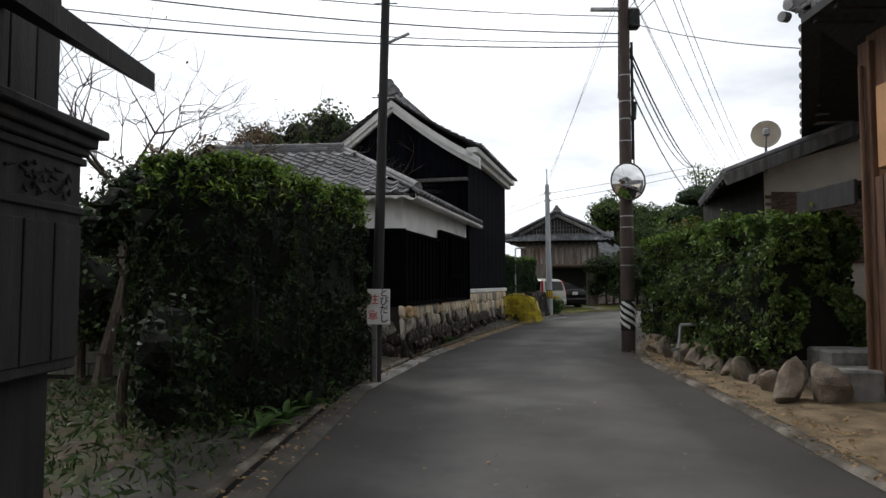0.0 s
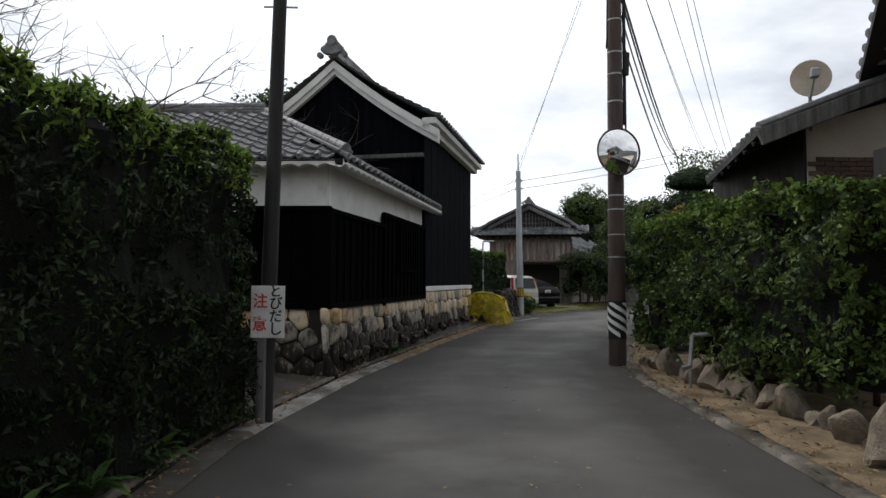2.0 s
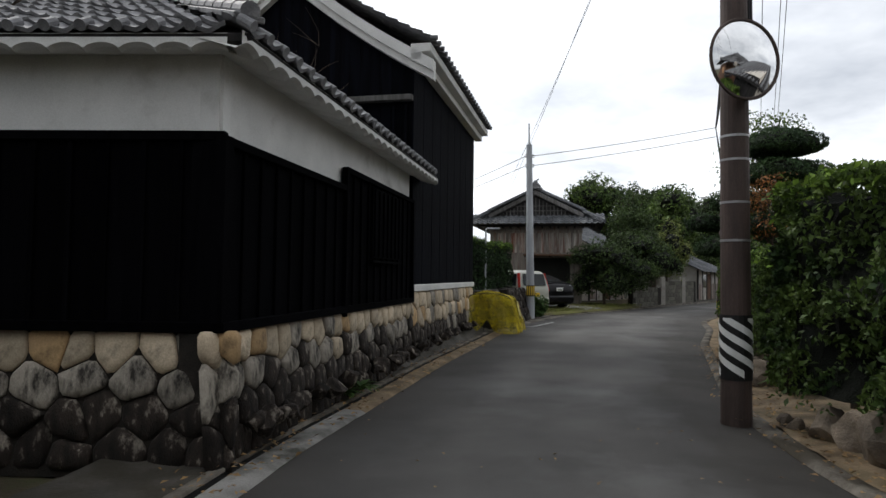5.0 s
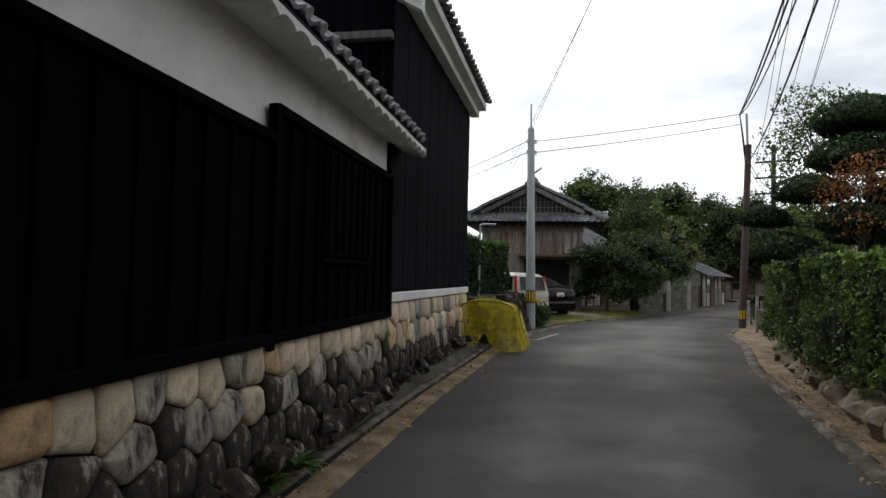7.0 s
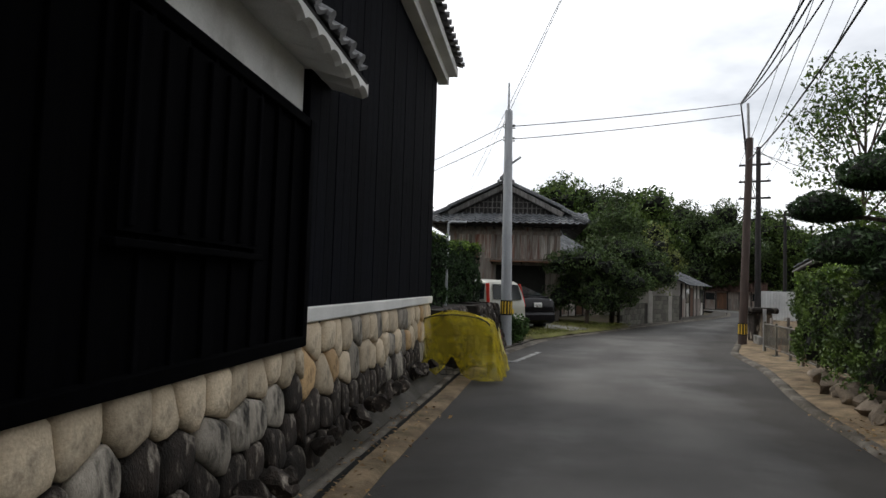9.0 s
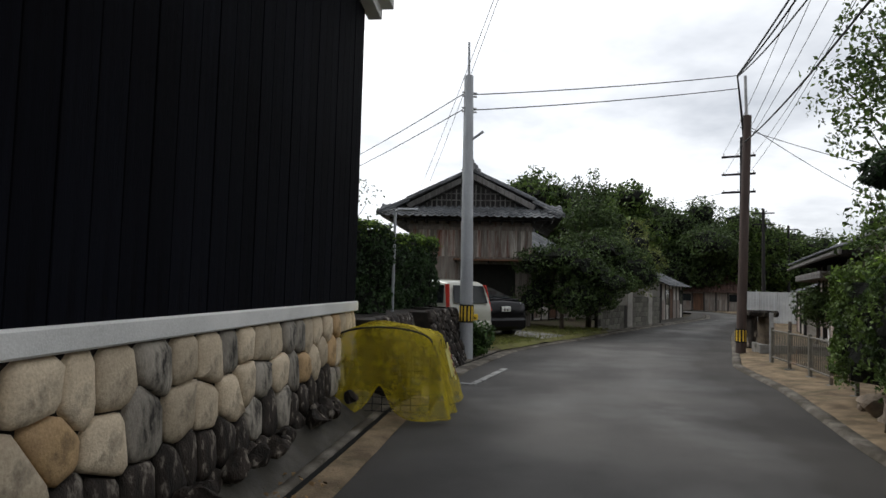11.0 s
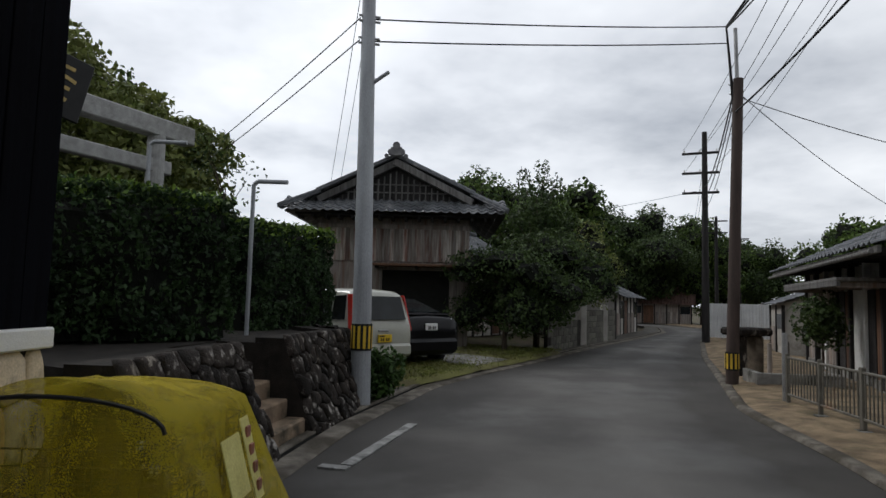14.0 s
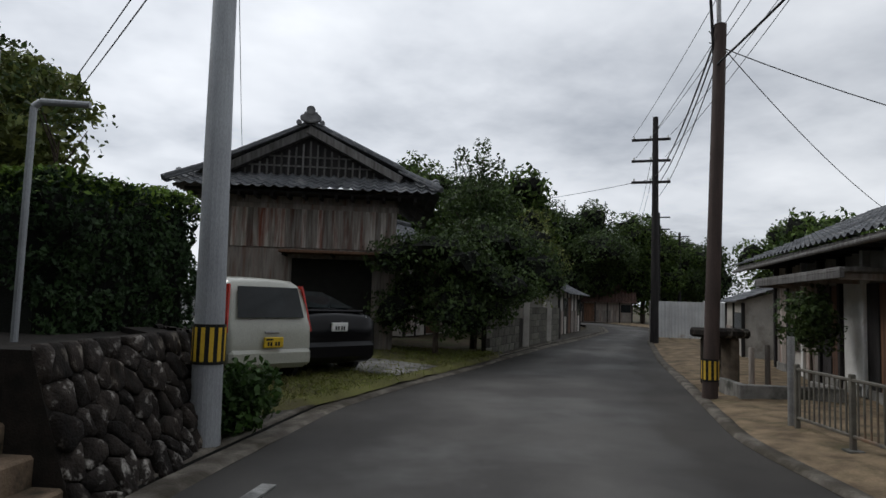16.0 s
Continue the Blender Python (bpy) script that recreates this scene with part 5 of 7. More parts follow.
def block_wall(p, q, h, label, bw=0.45, bh=0.2, name="wall_block", material=None):
    p, q = Vector(p), Vector(q)
    W = frame_of(p, q)
    ln = (q - p).length
    base = part(name, box(BM(), 0, ln, 0.02, 0.14, -0.05, h - 0.02), M["mortar"], None, label, "structure")
    base.matrix_basis = W
    tagged(base, category="wall")
    me = mesh_from(box(BM(), 0.006, bw - 0.006, 0, 0.16, 0.006, bh - 0.006, None, 0.012), "block", material or M["block"])
    for j in range(int(h / bh)):
        for i in range(int(ln / bw)):
            ob = new("block", me); ob.parent = base
            ob.matrix_basis = pose(i * bw + (j % 2) * bw * 0.5 * (1 if i < int(ln / bw) - 1 else 0), -0.004 * ((i + j) % 3), j * bh)
    return base


block_wall((11.9, 38.75), (14.6, 41.9), 1.0, "low weathered stone block wall beside the lane", 0.6, 0.25)
block_wall((14.9, 42.3), (18.6, 46.3), 1.35, "mossy concrete block garden wall along the lane", 0.5, 0.22)
for p in ((14.75, 42.1), (17.0, 44.6)):
    gp_ob = part("gate_post", box(BM(), -0.12, 0.12, -0.12, 0.12, -0.05, 1.55, None, 0.02), M["wall_pale"], None, "pale concrete gate post in the garden wall")
    gp_ob.location = (p[0], p[1], 0)
    tagged(gp_ob, category="gate post", group="gate posts")


def small_house(name, p, q, depth, h, ridge, wall_m, roof_m, label, group="", boards=True, over=0.5):
    """A low house with its eave along p to q, boards, door, windows and a tiled roof."""
    p, q = Vector(p), Vector(q)
    W = frame_of(p, q)
    ln = (q - p).length
    e = new(name)
    tagged(e, label, "house", group)
    v = [(x, y, z) for x in (0, ln) for y, z in ((0, 0), (depth, 0), (depth, h), (depth / 2, ridge - 0.1), (0, h))]
    ob = pydata("wall", v, [(0, 1, 2, 3, 4), (9, 8, 7, 6, 5), (0, 4, 9, 5), (1, 6, 7, 2), (0, 5, 6, 1)], wall_m, e); ob.matrix_basis = W
    sl = (ridge - h) / (depth / 2)
    wavy_roof(e, W, -0.35, ln + 0.35, [(-over, h - over * sl + 0.05), (depth / 2, ridge)], roof_m, name="roof")
    W2 = frame_of(q + Vector((-(q - p).normalized().y, (q - p).normalized().x)) * depth, p + Vector((-(q - p).normalized().y, (q - p).normalized().x)) * depth)
    wavy_roof(e, W2, -0.35, ln + 0.35, [(-over, h - over * sl + 0.05), (depth / 2, ridge)], roof_m, name="roof")
    nrm = Vector((-(q - p).normalized().y, (q - p).normalized().x))
    dd = (q - p).normalized()
    ridge_run(e, V3(p + nrm * depth / 2 - dd * 0.35, ridge + 0.02), V3(q + nrm * depth / 2 + dd * 0.35, ridge + 0.02), 0.08, 2, roof_m)
    n = int(ln / 0.9)
    for i in range(n + 1):
        x = ln * i / n
        wpart("post", W, x - 0.05, x + 0.05, -0.05, 0.05, 0, h - 0.05, M["dark_wood"], e)
    for i in range(n):
        x = ln * i / n
        k = i % 4
        if k == 1:
            w = wpart("window", W, x + 0.1, x + ln / n - 0.1, -0.03, 0.02, 0.9, h - 0.35, M["glass_dark"], e)
            wpart("frame", W, x + 0.08, x + ln / n - 0.08, -0.045, 0.02, 0.84, 0.9, M["old_wood"], w)
            wpart("frame", W, x + ln / n / 2 - 0.02, x + ln / n / 2 + 0.02, -0.045, 0.02, 0.9, h - 0.35, M["old_wood"], w)
        elif k == 2:
            wpart("door", W, x + 0.08, x + ln / n - 0.08, -0.04, 0.02, 0.05, h - 0.3, M["brown_wood"], e)
        elif boards:
            for b in range(4):
                xb = x + 0.06 + b * (ln / n - 0.12) / 4
                wpart("plank", W, xb, xb + (ln / n - 0.12) / 4 - 0.012, -0.03, 0.02, 0.1, h * 0.55, M["old_wood"], e, bevel=0)
    return e


small_house("lane_house", (19.6, 48.2), (23.6, 52.9), 5.0, 2.1, 3.3, M["wall_pale"], M["tile_far"], "low plastered house with pale grey tiled roof")
small_house("lane_house", (33.5, 72.0), (38.5, 68.5), 4.5, 1.9, 3.1, M["old_wood"], M["rust_roof"], "distant brown wooden house with rust-red roof")
small_house("lane_house", (12.2, 47.5), (15.5, 51.0), 5.0, 3.6, 5.0, M["wall_pale"], M["tile_far"], "pale house half hidden behind garden trees")

# white tin fence and shed at the verge
W_T = frame_of(Vector((23.5, 46.9)), Vector((26.2, 45.0)))
tin = tagged(new("tin_fence"), "white corrugated tin sheet fence at the lane side", "fence")
for k in range(4):
    v = [(k * 0.84 + i * 0.0346, y0 + 0.012 * math.sin(i * 1.5708), z) for y0 in (0.0, 0.006) for z in (0.15, 1.75) for i in range(25)]
    f = [(o + i, o + i + 1, o + 26 + i, o + 25 + i) for o in (0, 50) for i in range(24)]
    ob = pydata("tin_sheet", v, f, M["tin"], tin); ob.matrix_basis = W_T
for k in range(5):
    wpart("post", W_T, k * 0.84 - 0.03, k * 0.84 + 0.03, 0.02, 0.09, 0, 1.78, M["old_wood"], tin)
small_house("garden_shed", (21.4, 40.2), (20.0, 38.1), 2.2, 1.75, 2.2, M["wall_pale"], M["tile_far"], "small grey shed beside the old bungalow", over=0.25)

# ---------------- old bungalow ----------------
BA, BB = Vector((18.2, 35.3)), Vector((13.6, 28.2))
W_B = frame_of(BB, BA)
W_B = W_B @ Matrix.Scale(-1, 4, (0, 1, 0))
BLN = (BA - BB).length
bung = new("old_bungalow")
tagged(bung, "single-storey old wooden bungalow with sagging tiled eave", "house")


def bpart(name, x0, x1, y0, y1, z0, z1, material, label="", bevel=0.008, parent=None):
    bm = box(BM(), x0, x1, y0, y1, z0, z1, None, bevel)
    bmesh.ops.transform(bm, matrix=W_B, verts=bm.verts)
    bmesh.ops.reverse_faces(bm, faces=bm.faces)
    return part(name, bm, material, parent or bung, label)


bpart("wall", 0, BLN, 0.1, 5.0, 0.0, 2.75, M["wall_pale"])
bpart("plinth", 0, BLN, 0.02, 0.12, 0.0, 0.25, M["concrete"])
for i in range(9):
    x = BLN * i / 8
    bpart("post", x - 0.06, x + 0.06, -0.02, 0.1, 0.1, 2.6, M["dark_wood"] if i % 3 else M["white_paint"])
for i, kind in enumerate(("boards", "window", "door", "white", "door", "boards", "slats", "boards")):
    x0, x1 = BLN * i / 8 + 0.07, BLN * (i + 1) / 8 - 0.07
    if kind == "boards":
        for b in range(5):
            bpart("plank", x0 + b * (x1 - x0) / 5 + 0.004, x0 + (b + 1) * (x1 - x0) / 5 - 0.004, 0.04 + 0.005 * (b % 2), 0.1, 0.25, 2.1, M["old_wood"], bevel=0)
    elif kind == "door":
        bpart("door", x0, x0 + (x1 - x0) * 0.52, 0.05, 0.1, 0.2, 2.0, M["brown_wood"], "brown wooden sliding door")
        bpart("door", x0 + (x1 - x0) * 0.5, x1, 0.03, 0.07, 0.2, 2.0, M["dark_wood"], "dark wooden sliding door")
    elif kind == "slats":
        for b in range(7):
            bpart("slat", x0 + b * 0.13, x0 + b * 0.13 + 0.04, 0.0, 0.06, 0.6, 2.1, M["old_wood"], bevel=0)
        bpart("window", x0, x1, 0.06, 0.1, 0.6, 2.1, M["glass_dark"])
    elif kind == "window":
        w = bpart("window", x0, x1, 0.06, 0.1, 0.9, 2.0, M["glass_dark"])
        bpart("frame", (x0 + x1) / 2 - 0.025, (x0 + x1) / 2 + 0.025, 0.03, 0.08, 0.9, 2.0, M["old_wood"], parent=w)
    else:
        bpart("panel", x0, x1, 0.05, 0.1, 0.25, 2.05, M["white_paint"], "peeling white panel")
bpart("porch_roof", BLN * 0.2, BLN * 0.8, -0.85, 0.1, 2.12, 2.19, M["grey_wood"], "weathered porch roof boards")
bpart("porch_beam", BLN * 0.2, BLN * 0.8, -0.85, -0.78, 2.02, 2.12, M["grey_wood"])
for f in (0.22, 0.4, 0.6, 0.78):
    bpart("porch_bracket", BLN * f - 0.035, BLN * f + 0.035, -0.8, 0.1, 2.0, 2.1, M["old_wood"])
bpart("fascia", -0.4, BLN + 0.4, -0.78, -0.72, 2.48, 2.6, M["grey_wood"])
cyl_bm = BM()
g0, g1 = W_B @ Vector((-0.4, -0.86, 2.5)), W_B @ Vector((BLN + 0.4, -0.86, 2.46))
part("rain_gutter", cyl(cyl_bm, g0, g1, 0.038, 0.038, 10), M["grey_wood"], bung)
for i in range(14):
    x = BLN * i / 13
    bpart("rafter", x - 0.03, x + 0.03, -0.72, 0.1, 2.52, 2.6, M["dark_wood"], bevel=0)
bnr = (W_B.to_3x3() @ Vector((0, 1, 0))).to_2d()
W_BR = frame_of(BA, BB)
W_BRoof = Matrix.Translation((0, 0, 0)) @ W_BR
wavy_roof(bung, W_BR, -0.45, BLN + 0.45, [(-0.85, 2.6), (2.5, 4.1)], M["tile_far"], name="roof")
wavy_roof(bung, frame_of(BB + bnr * 5.0, BA + bnr * 5.0), -0.45, BLN + 0.45, [(-0.85, 2.6), (2.5, 4.1)], M["tile_far"], name="roof")


# ---------------- fence, planter, stone lantern by the bungalow ----------------
M["fence_paint"] = mat("grey_green_metal", (0.16, 0.15, 0.125), (0.1, 0.092, 0.078), 0.6, 5, 0.1, metal=0.2, stain=(0.2, 0.12, 0.07), stain_amount=0.35)
fl = [Vector(p) for p in ((11.72, 29.05), (10.95, 27.0), (10.0, 24.9))]
fence = tagged(new("metal_fence"), "low grey metal bar fence along the verge", "fence")
for a, b in zip(fl, fl[1:]):
    W = frame_of(a, b)
    ln = (b - a).length
    for z in (0.2, 0.78):
        wpart("rail", W, 0, ln, -0.02, 0.02, z, z + 0.035, M["fence_paint"], fence)
    for x in np.arange(0.09, ln, 0.1):
        wpart("bar", W, x - 0.008, x + 0.008, -0.008, 0.008, 0.22, 0.79, M["fence_paint"], fence, bevel=0)
    for x in (0.03, ln / 2, ln):
        wpart("post", W, x - 0.028, x + 0.028, -0.028, 0.028, 0.0, 0.86, M["fence_paint"], fence)
        wpart("footing", W, x - 0.08, x + 0.08, -0.08, 0.08, 0.0, 0.08, M["concrete"], fence)
gate_pipe = part("gate_pipe", cyl(BM(), (0, 0, 0), (0, 0, 1.18), 0.045, 0.045, 14), M["metal"], None, "pale steel pipe post with capped top")
gate_pipe.location = (11.82, 29.2, 0)
tagged(gate_pipe, category="post")
W = frame_of(Vector((13.0, 31.2)), Vector((14.3, 30.6)))
for k, (x0, x1, y0, y1) in enumerate(((0, 1.6, 0, 0.12), (0, 0.12, 0.12, 1.0), (1.5, 1.62, 0.12, 1.0))):
    kb = part("planter_kerb", box(BM(), x0, x1, y0, y1, 0, 0.3, None, 0.015), M["concrete"], None, "low mossy concrete planter kerb")
    kb.matrix_basis = W
    tagged(kb, category="kerb", group="planter kerbs")
lantern = empty("stone_lantern", (14.15, 32.85, 0.05), "squat dark stone lantern on two stone legs", "stone lantern")
part("leg", box(BM(), -0.32, -0.12, -0.2, 0.2, 0, 0.9, None, 0.04), M["mossy"], lantern)
part("leg", box(BM(), 0.12, 0.32, -0.2, 0.2, 0, 0.9, None, 0.04), M["stone_grey"], lantern)
part("cap", box(BM(), -0.46, 0.46, -0.34, 0.34, 0.9, 1.08, None, 0.05), M["mossy"], lantern)
for p in ((14.75, 32.3), (13.75, 31.7)):
    wp = part("wooden_post", cyl(BM(), (0, 0, 0), (0, 0, 0.85), 0.05, 0.045, 10), M["old_wood"], None, "short weathered wooden post in sandy earth")
    wp.location = (p[0], p[1], 0)
    tagged(wp, category="post")


# ---------------- trees ----------------
def ring_clumps(rng, n, r, z0, z1, cr, cz):
    out = []
    for i in range(n):
        a = rng.uniform(0, 6.283)
        f = rng.uniform(0.25, 1)
        z = rng.uniform(z0, z1)
        k = 1 - 0.45 * abs((z - (z0 + z1) / 2) / ((z1 - z0) / 2 + 1e-6))
        out.append((math.cos(a) * r * f * k, math.sin(a) * r * f * k, z, cr * rng.uniform(0.7, 1.25), cz * rng.uniform(0.7, 1.2)))
    return out


rr = np.random.default_rng(77)
tree("garden_bush", (10.2, 38.0, 0.1), ring_clumps(rr, 18, 2.1, 0.9, 2.7, 0.75, 0.5), "spreading dark green garden shrub before the house", M["leaf_tree"], 1500, 0.11, 0.09, 31)
tree("garden_bush", (12.6, 40.2, 0.1), ring_clumps(rr, 18, 2.1, 1.0, 3.5, 0.85, 0.6), "spreading dark green garden shrub by the wall", M["leaf_tree"], 1300, 0.12, 0.1, 32)
tree("leafy_tree", (13.0, 42.3, 0.0), ring_clumps(rr, 15, 1.5, 2.6, 5.0, 0.75, 0.7) + [(0.2, 0, 6.3, 0.3, 0.7), (-0.5, 0.2, 6.0, 0.28, 0.6), (0.8, 0.1, 5.8, 0.28, 0.6), (0.45, 0.3, 5.6, 0.3, 0.6), (-0.15, -0.2, 5.6, 0.3, 0.6)], "tall garden tree with upright leafy shoots", M["leaf_tree"], 1100, 0.14, 0.13, 33, core=False)
tree("leafy_tree", (15.6, 43.8, 0.0), ring_clumps(rr, 10, 1.2, 2.0, 4.3, 0.8, 0.7), "yellow-green garden tree beside the lane", M["leaf_light"], 900, 0.12, 0.1, 34)
for k, (x, y, r, z0, z1) in enumerate(((17.0, 49.0, 2.8, 2.6, 6.6), (20.2, 56.5, 3.4, 3.0, 8.0), (24.0, 64.0, 3.8, 3.0, 8.8), (16.0, 58.0, 3.5, 4.0, 8.6), (31, 76, 4.8, 3.0, 9.5), (39.5, 76, 4.2, 2.5, 8.0), (18.5, 52.5, 2.4, 3.0, 6.6), (47, 72, 4, 2.0, 7.0), (35.5, 72, 4.6, 3.0, 9.5), (41.5, 71, 4.4, 2.0, 9.0))):
    tree("broadleaf_tree", (x, y, 0), ring_clumps(rr, 16, r, z0, z1, r * 0.45, r * 0.36), "large dark evergreen broadleaf tree along the lane", M["leaf_tree"] if k % 3 else M["leaf_hedge"], 420, 0.26, 0.25, 40 + k, group="trees along the lane")
for k, (x, y, r, z0, z1) in enumerate(((27, 38, 2.4, 2.5, 5.2), (31, 44, 2.6, 2.5, 5.2), (36, 50, 3, 2, 5.5), (24.5, 33.5, 2.0, 2.5, 4.6))):
    tree("broadleaf_tree", (x, y, 0), ring_clumps(rr, 12, r, z0, z1, r * 0.45, r * 0.36), "rounded green tree behind the bungalow", M["leaf_hedge"], 420, 0.24, 0.2, 60 + k, group="trees behind the bungalow")
# pale bamboo and shrubs behind the torii
for k, (x, y, z0, z1) in enumerate(((0.6, 35.2, 2.2, 5.6), (-1.6, 35.8, 2.5, 7.2), (-3.5, 34.5, 2.5, 7.5), (1.6, 36.6, 2.0, 5.2), (-0.5, 37.5, 2.5, 7.0))):
    tree("bamboo_clump", (x, y, 1.0), ring_clumps(rr, 13, 1.1, z0 - 0.6, z1 - 1, 0.75, 0.75), "pale yellow-green bamboo clump behind the shrine gate", M["leaf_light"], 1100, 0.19, 0.05, 70 + k, group="bamboo", core=False)
tree("leafy_tree", (2.6, 34.2, 1.0), ring_clumps(rr, 9, 0.9, 1.0, 3.6, 0.5, 0.5), "thin airy tree with sparse leaves", M["leaf_tree"], 300, 0.09, 0.05, 80, core=False)
# bare trees and the brown wood behind the hedge
bare_tree((-4.6, 8.6, 0), 5.2, "gnarled leafless garden tree behind the hedge", 91, 5, 3, (0.08, 0.05))
bare_tree((-6.2, 14.2, 0), 7.6, "spreading leafless tree above the hedge", 92, 5, 3, (0.2, 0))
bare_tree((-4.4, 16.8, 0), 7.2, "spreading leafless tree above the hedge", 93, 5, 3, (-0.05, 0))
for k, (x, y, r, z0, z1, m) in enumerate(((-13, 43, 4.2, 4, 11.5, "leaf_brown"), (-17.5, 42, 4.2, 4, 10, "leaf_brown"), (-8.5, 42, 4, 5, 12, "leaf_tree"), (-27, 34, 6, 4, 9, "leaf_tree"), (-5.5, 47, 3.5, 5, 11, "leaf_tree"))):
    tree("wood_edge_tree", (x, y, 0), ring_clumps(rr, 15, r, z0, z1, r * 0.45, r * 0.4), "brownish autumn tree at the wood edge" if m == "leaf_brown" else "dark green tree at the wood edge", M[m], 300, 0.28, 0.25, 100 + k, group="wood edge")

# cloud-pruned pine beside the hedge
def pruned_pine(loc, pads, label):
    rng = np.random.default_rng(9)
    e = empty("pruned_pine", loc, label, "tree")
    bm = BM()
    pts = [Vector((0, 0, 0)), Vector((0.12, 0.05, 1.0)), Vector((-0.06, 0, 2.0)), Vector((0.08, 0, 3.0)), Vector((0, 0, 4.2))]
    for a, b, r in zip(pts, pts[1:], (0.12, 0.1, 0.08, 0.06)):
        cyl(bm, a, b, r, r * 0.8, 8, False)
    for x, y, z, r, h in pads:
        cyl(bm, (0, 0, max(0.3, z - 0.25)), (x, y, z), 0.04, 0.025, 5, False)
    part("trunk", bm, M["bark"], e)
    for x, y, z, r, h in pads:
        n = int(8500 * r * r)
        d = rng.normal(0, 1, (n, 3)); d /= np.linalg.norm(d, axis=1)[:, None]
        d[:, 2] = np.where(d[:, 2] < 0, d[:, 2] * 0.35, d[:, 2])
        p = d * np.array([r, r, h]) * (0.93 + 0.07 * rng.uniform(0, 1, n))[:, None]
        p *= (1 + lumps(p, 2.5, 0.22))[:, None]
        leaves("foliage_pad", p + np.array([x, y, z]), d, 0.08, M["leaf_pine"], e, rng, 0.32, 0.8)
        # added dark lump in each pad, its colour standing in for inner shade
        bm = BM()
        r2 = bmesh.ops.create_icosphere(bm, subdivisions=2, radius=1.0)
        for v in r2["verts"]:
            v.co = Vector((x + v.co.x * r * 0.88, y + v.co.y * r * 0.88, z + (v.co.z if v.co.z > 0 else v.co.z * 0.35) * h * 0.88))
        part("shade_filler", bm, M["shade_core"], e)
    return e


pruned_pine((8.35, 20.3, 0.1), [(0, 0, 4.1, 0.8, 0.42), (0.05, 0, 3.5, 0.9, 0.4), (-0.7, 0.3, 2.95, 0.6, 0.34), (0.6, -0.3, 2.9, 0.75, 0.36), (-0.5, -0.5, 2.4, 0.62, 0.34), (-1.0, 0.5, 2.0, 0.55, 0.34), (0.5, 0.6, 2.3, 0.65, 0.34), (-0.75, -0.1, 1.75, 0.55, 0.32), (-1.15, 0.9, 2.55, 0.42, 0.3), (0.1, -0.8, 1.95, 0.6, 0.34)], "cloud-pruned pine with flat clipped foliage pads")
tree("maple_tree", (7.7, 19.5, 0.1), ring_clumps(rr, 11, 0.75, 2.4, 3.3, 0.36, 0.2), "small maple with rust-orange leaves", M["leaf_rust"], 1400, 0.06, 0.05, 120, core=False)
tree("leafy_tree", (10.3, 24.2, 0.1), ring_clumps(rr, 18, 1.1, 1.8, 5.6, 0.5, 0.55), "upright green garden tree above the hedge", M["leaf_hedge"], 1100, 0.09, 0.07, 121, core=False)
tree("leafy_tree", (11.6, 25.2, 0.1), ring_clumps(rr, 9, 0.7, 1.3, 2.7, 0.5, 0.5), "upright green garden shrub above the hedge", M["leaf_hedge"], 1100, 0.09, 0.06, 122, core=False)
tree("garden_bush", (15.0, 31.6, 0.05), ring_clumps(rr, 10, 0.5, 0.5, 1.6, 0.35, 0.35), "young leafy shrub in front of the bungalow", M["leaf_tree"], 1800, 0.1, 0.04, 123, core=False)
tree("garden_bush", (5.25, 30.25, 0.05), ring_clumps(rr, 16, 0.38, 0.15, 0.62, 0.24, 0.2), "leafy weed shrub round the pole foot", M["leaf_weed"], 2600, 0.1, 0.03, 124, core=False)
tree("garden_tree", (-3.35, 6.7, 0.1), [(0.0, 0.0, 2.2, 0.45, 0.35), (0.3, 0.2, 2.45, 0.4, 0.3), (-0.3, 0.1, 1.95, 0.35, 0.3), (0.45, -0.2, 2.0, 0.4, 0.35), (-0.1, 0.5, 2.5, 0.4, 0.3)], "small dark evergreen tree at the hedge end", M["leaf_conifer"], 2600, 0.075, 0.06, 126)
tree("garden_bush", (-2.25, 5.3, 0.05), ring_clumps(rr, 7, 0.25, 0.4, 1.15, 0.28, 0.28), "low dark bush before the hedge end", M["leaf_conifer"], 2600, 0.075, 0.03, 127)
tree("garden_bush", (5.7, 14.6, 0.1), ring_clumps(rr, 10, 0.5, 0.9, 2.4, 0.45, 0.45), "bright green shrub at the hedge end", M["leaf_hedge"], 2200, 0.08, 0.05, 125)


def blade_plant(loc, n, length, label, seed, material):
    rng = np.random.default_rng(seed)
    e = empty("broad_leaf_plant", loc, label, "plant")
    for i in range(n):
        a, up = rng.uniform(0, 6.283), rng.uniform(0.5, 1.3)
        ln, w = length * rng.uniform(0.7, 1.1), 0.035 * length / 0.4
        d = Vector((math.cos(a), math.sin(a), 0)); s = Vector((-d.y, d.x, 0))
        v = []
        for k in range(6):
            f = k / 5
            c = d * (ln * f * math.cos(up * (1 - 0.5 * f))) + Vector((0, 0, ln * (math.sin(up) * f - 0.55 * f * f)))
            hw = w * math.sin(math.pi * min(0.98, 0.12 + 0.85 * f))
            v += [tuple(c - s * hw + Vector((0, 0, hw * 0.4))), tuple(c), tuple(c + s * hw + Vector((0, 0, hw * 0.4)))]
        f = [(3 * k + j, 3 * k + j + 1, 3 * k + j + 4, 3 * k + j + 3) for k in range(5) for j in range(2)]
        pydata("leaf", v, f, material, e, smooth=True)
    return e


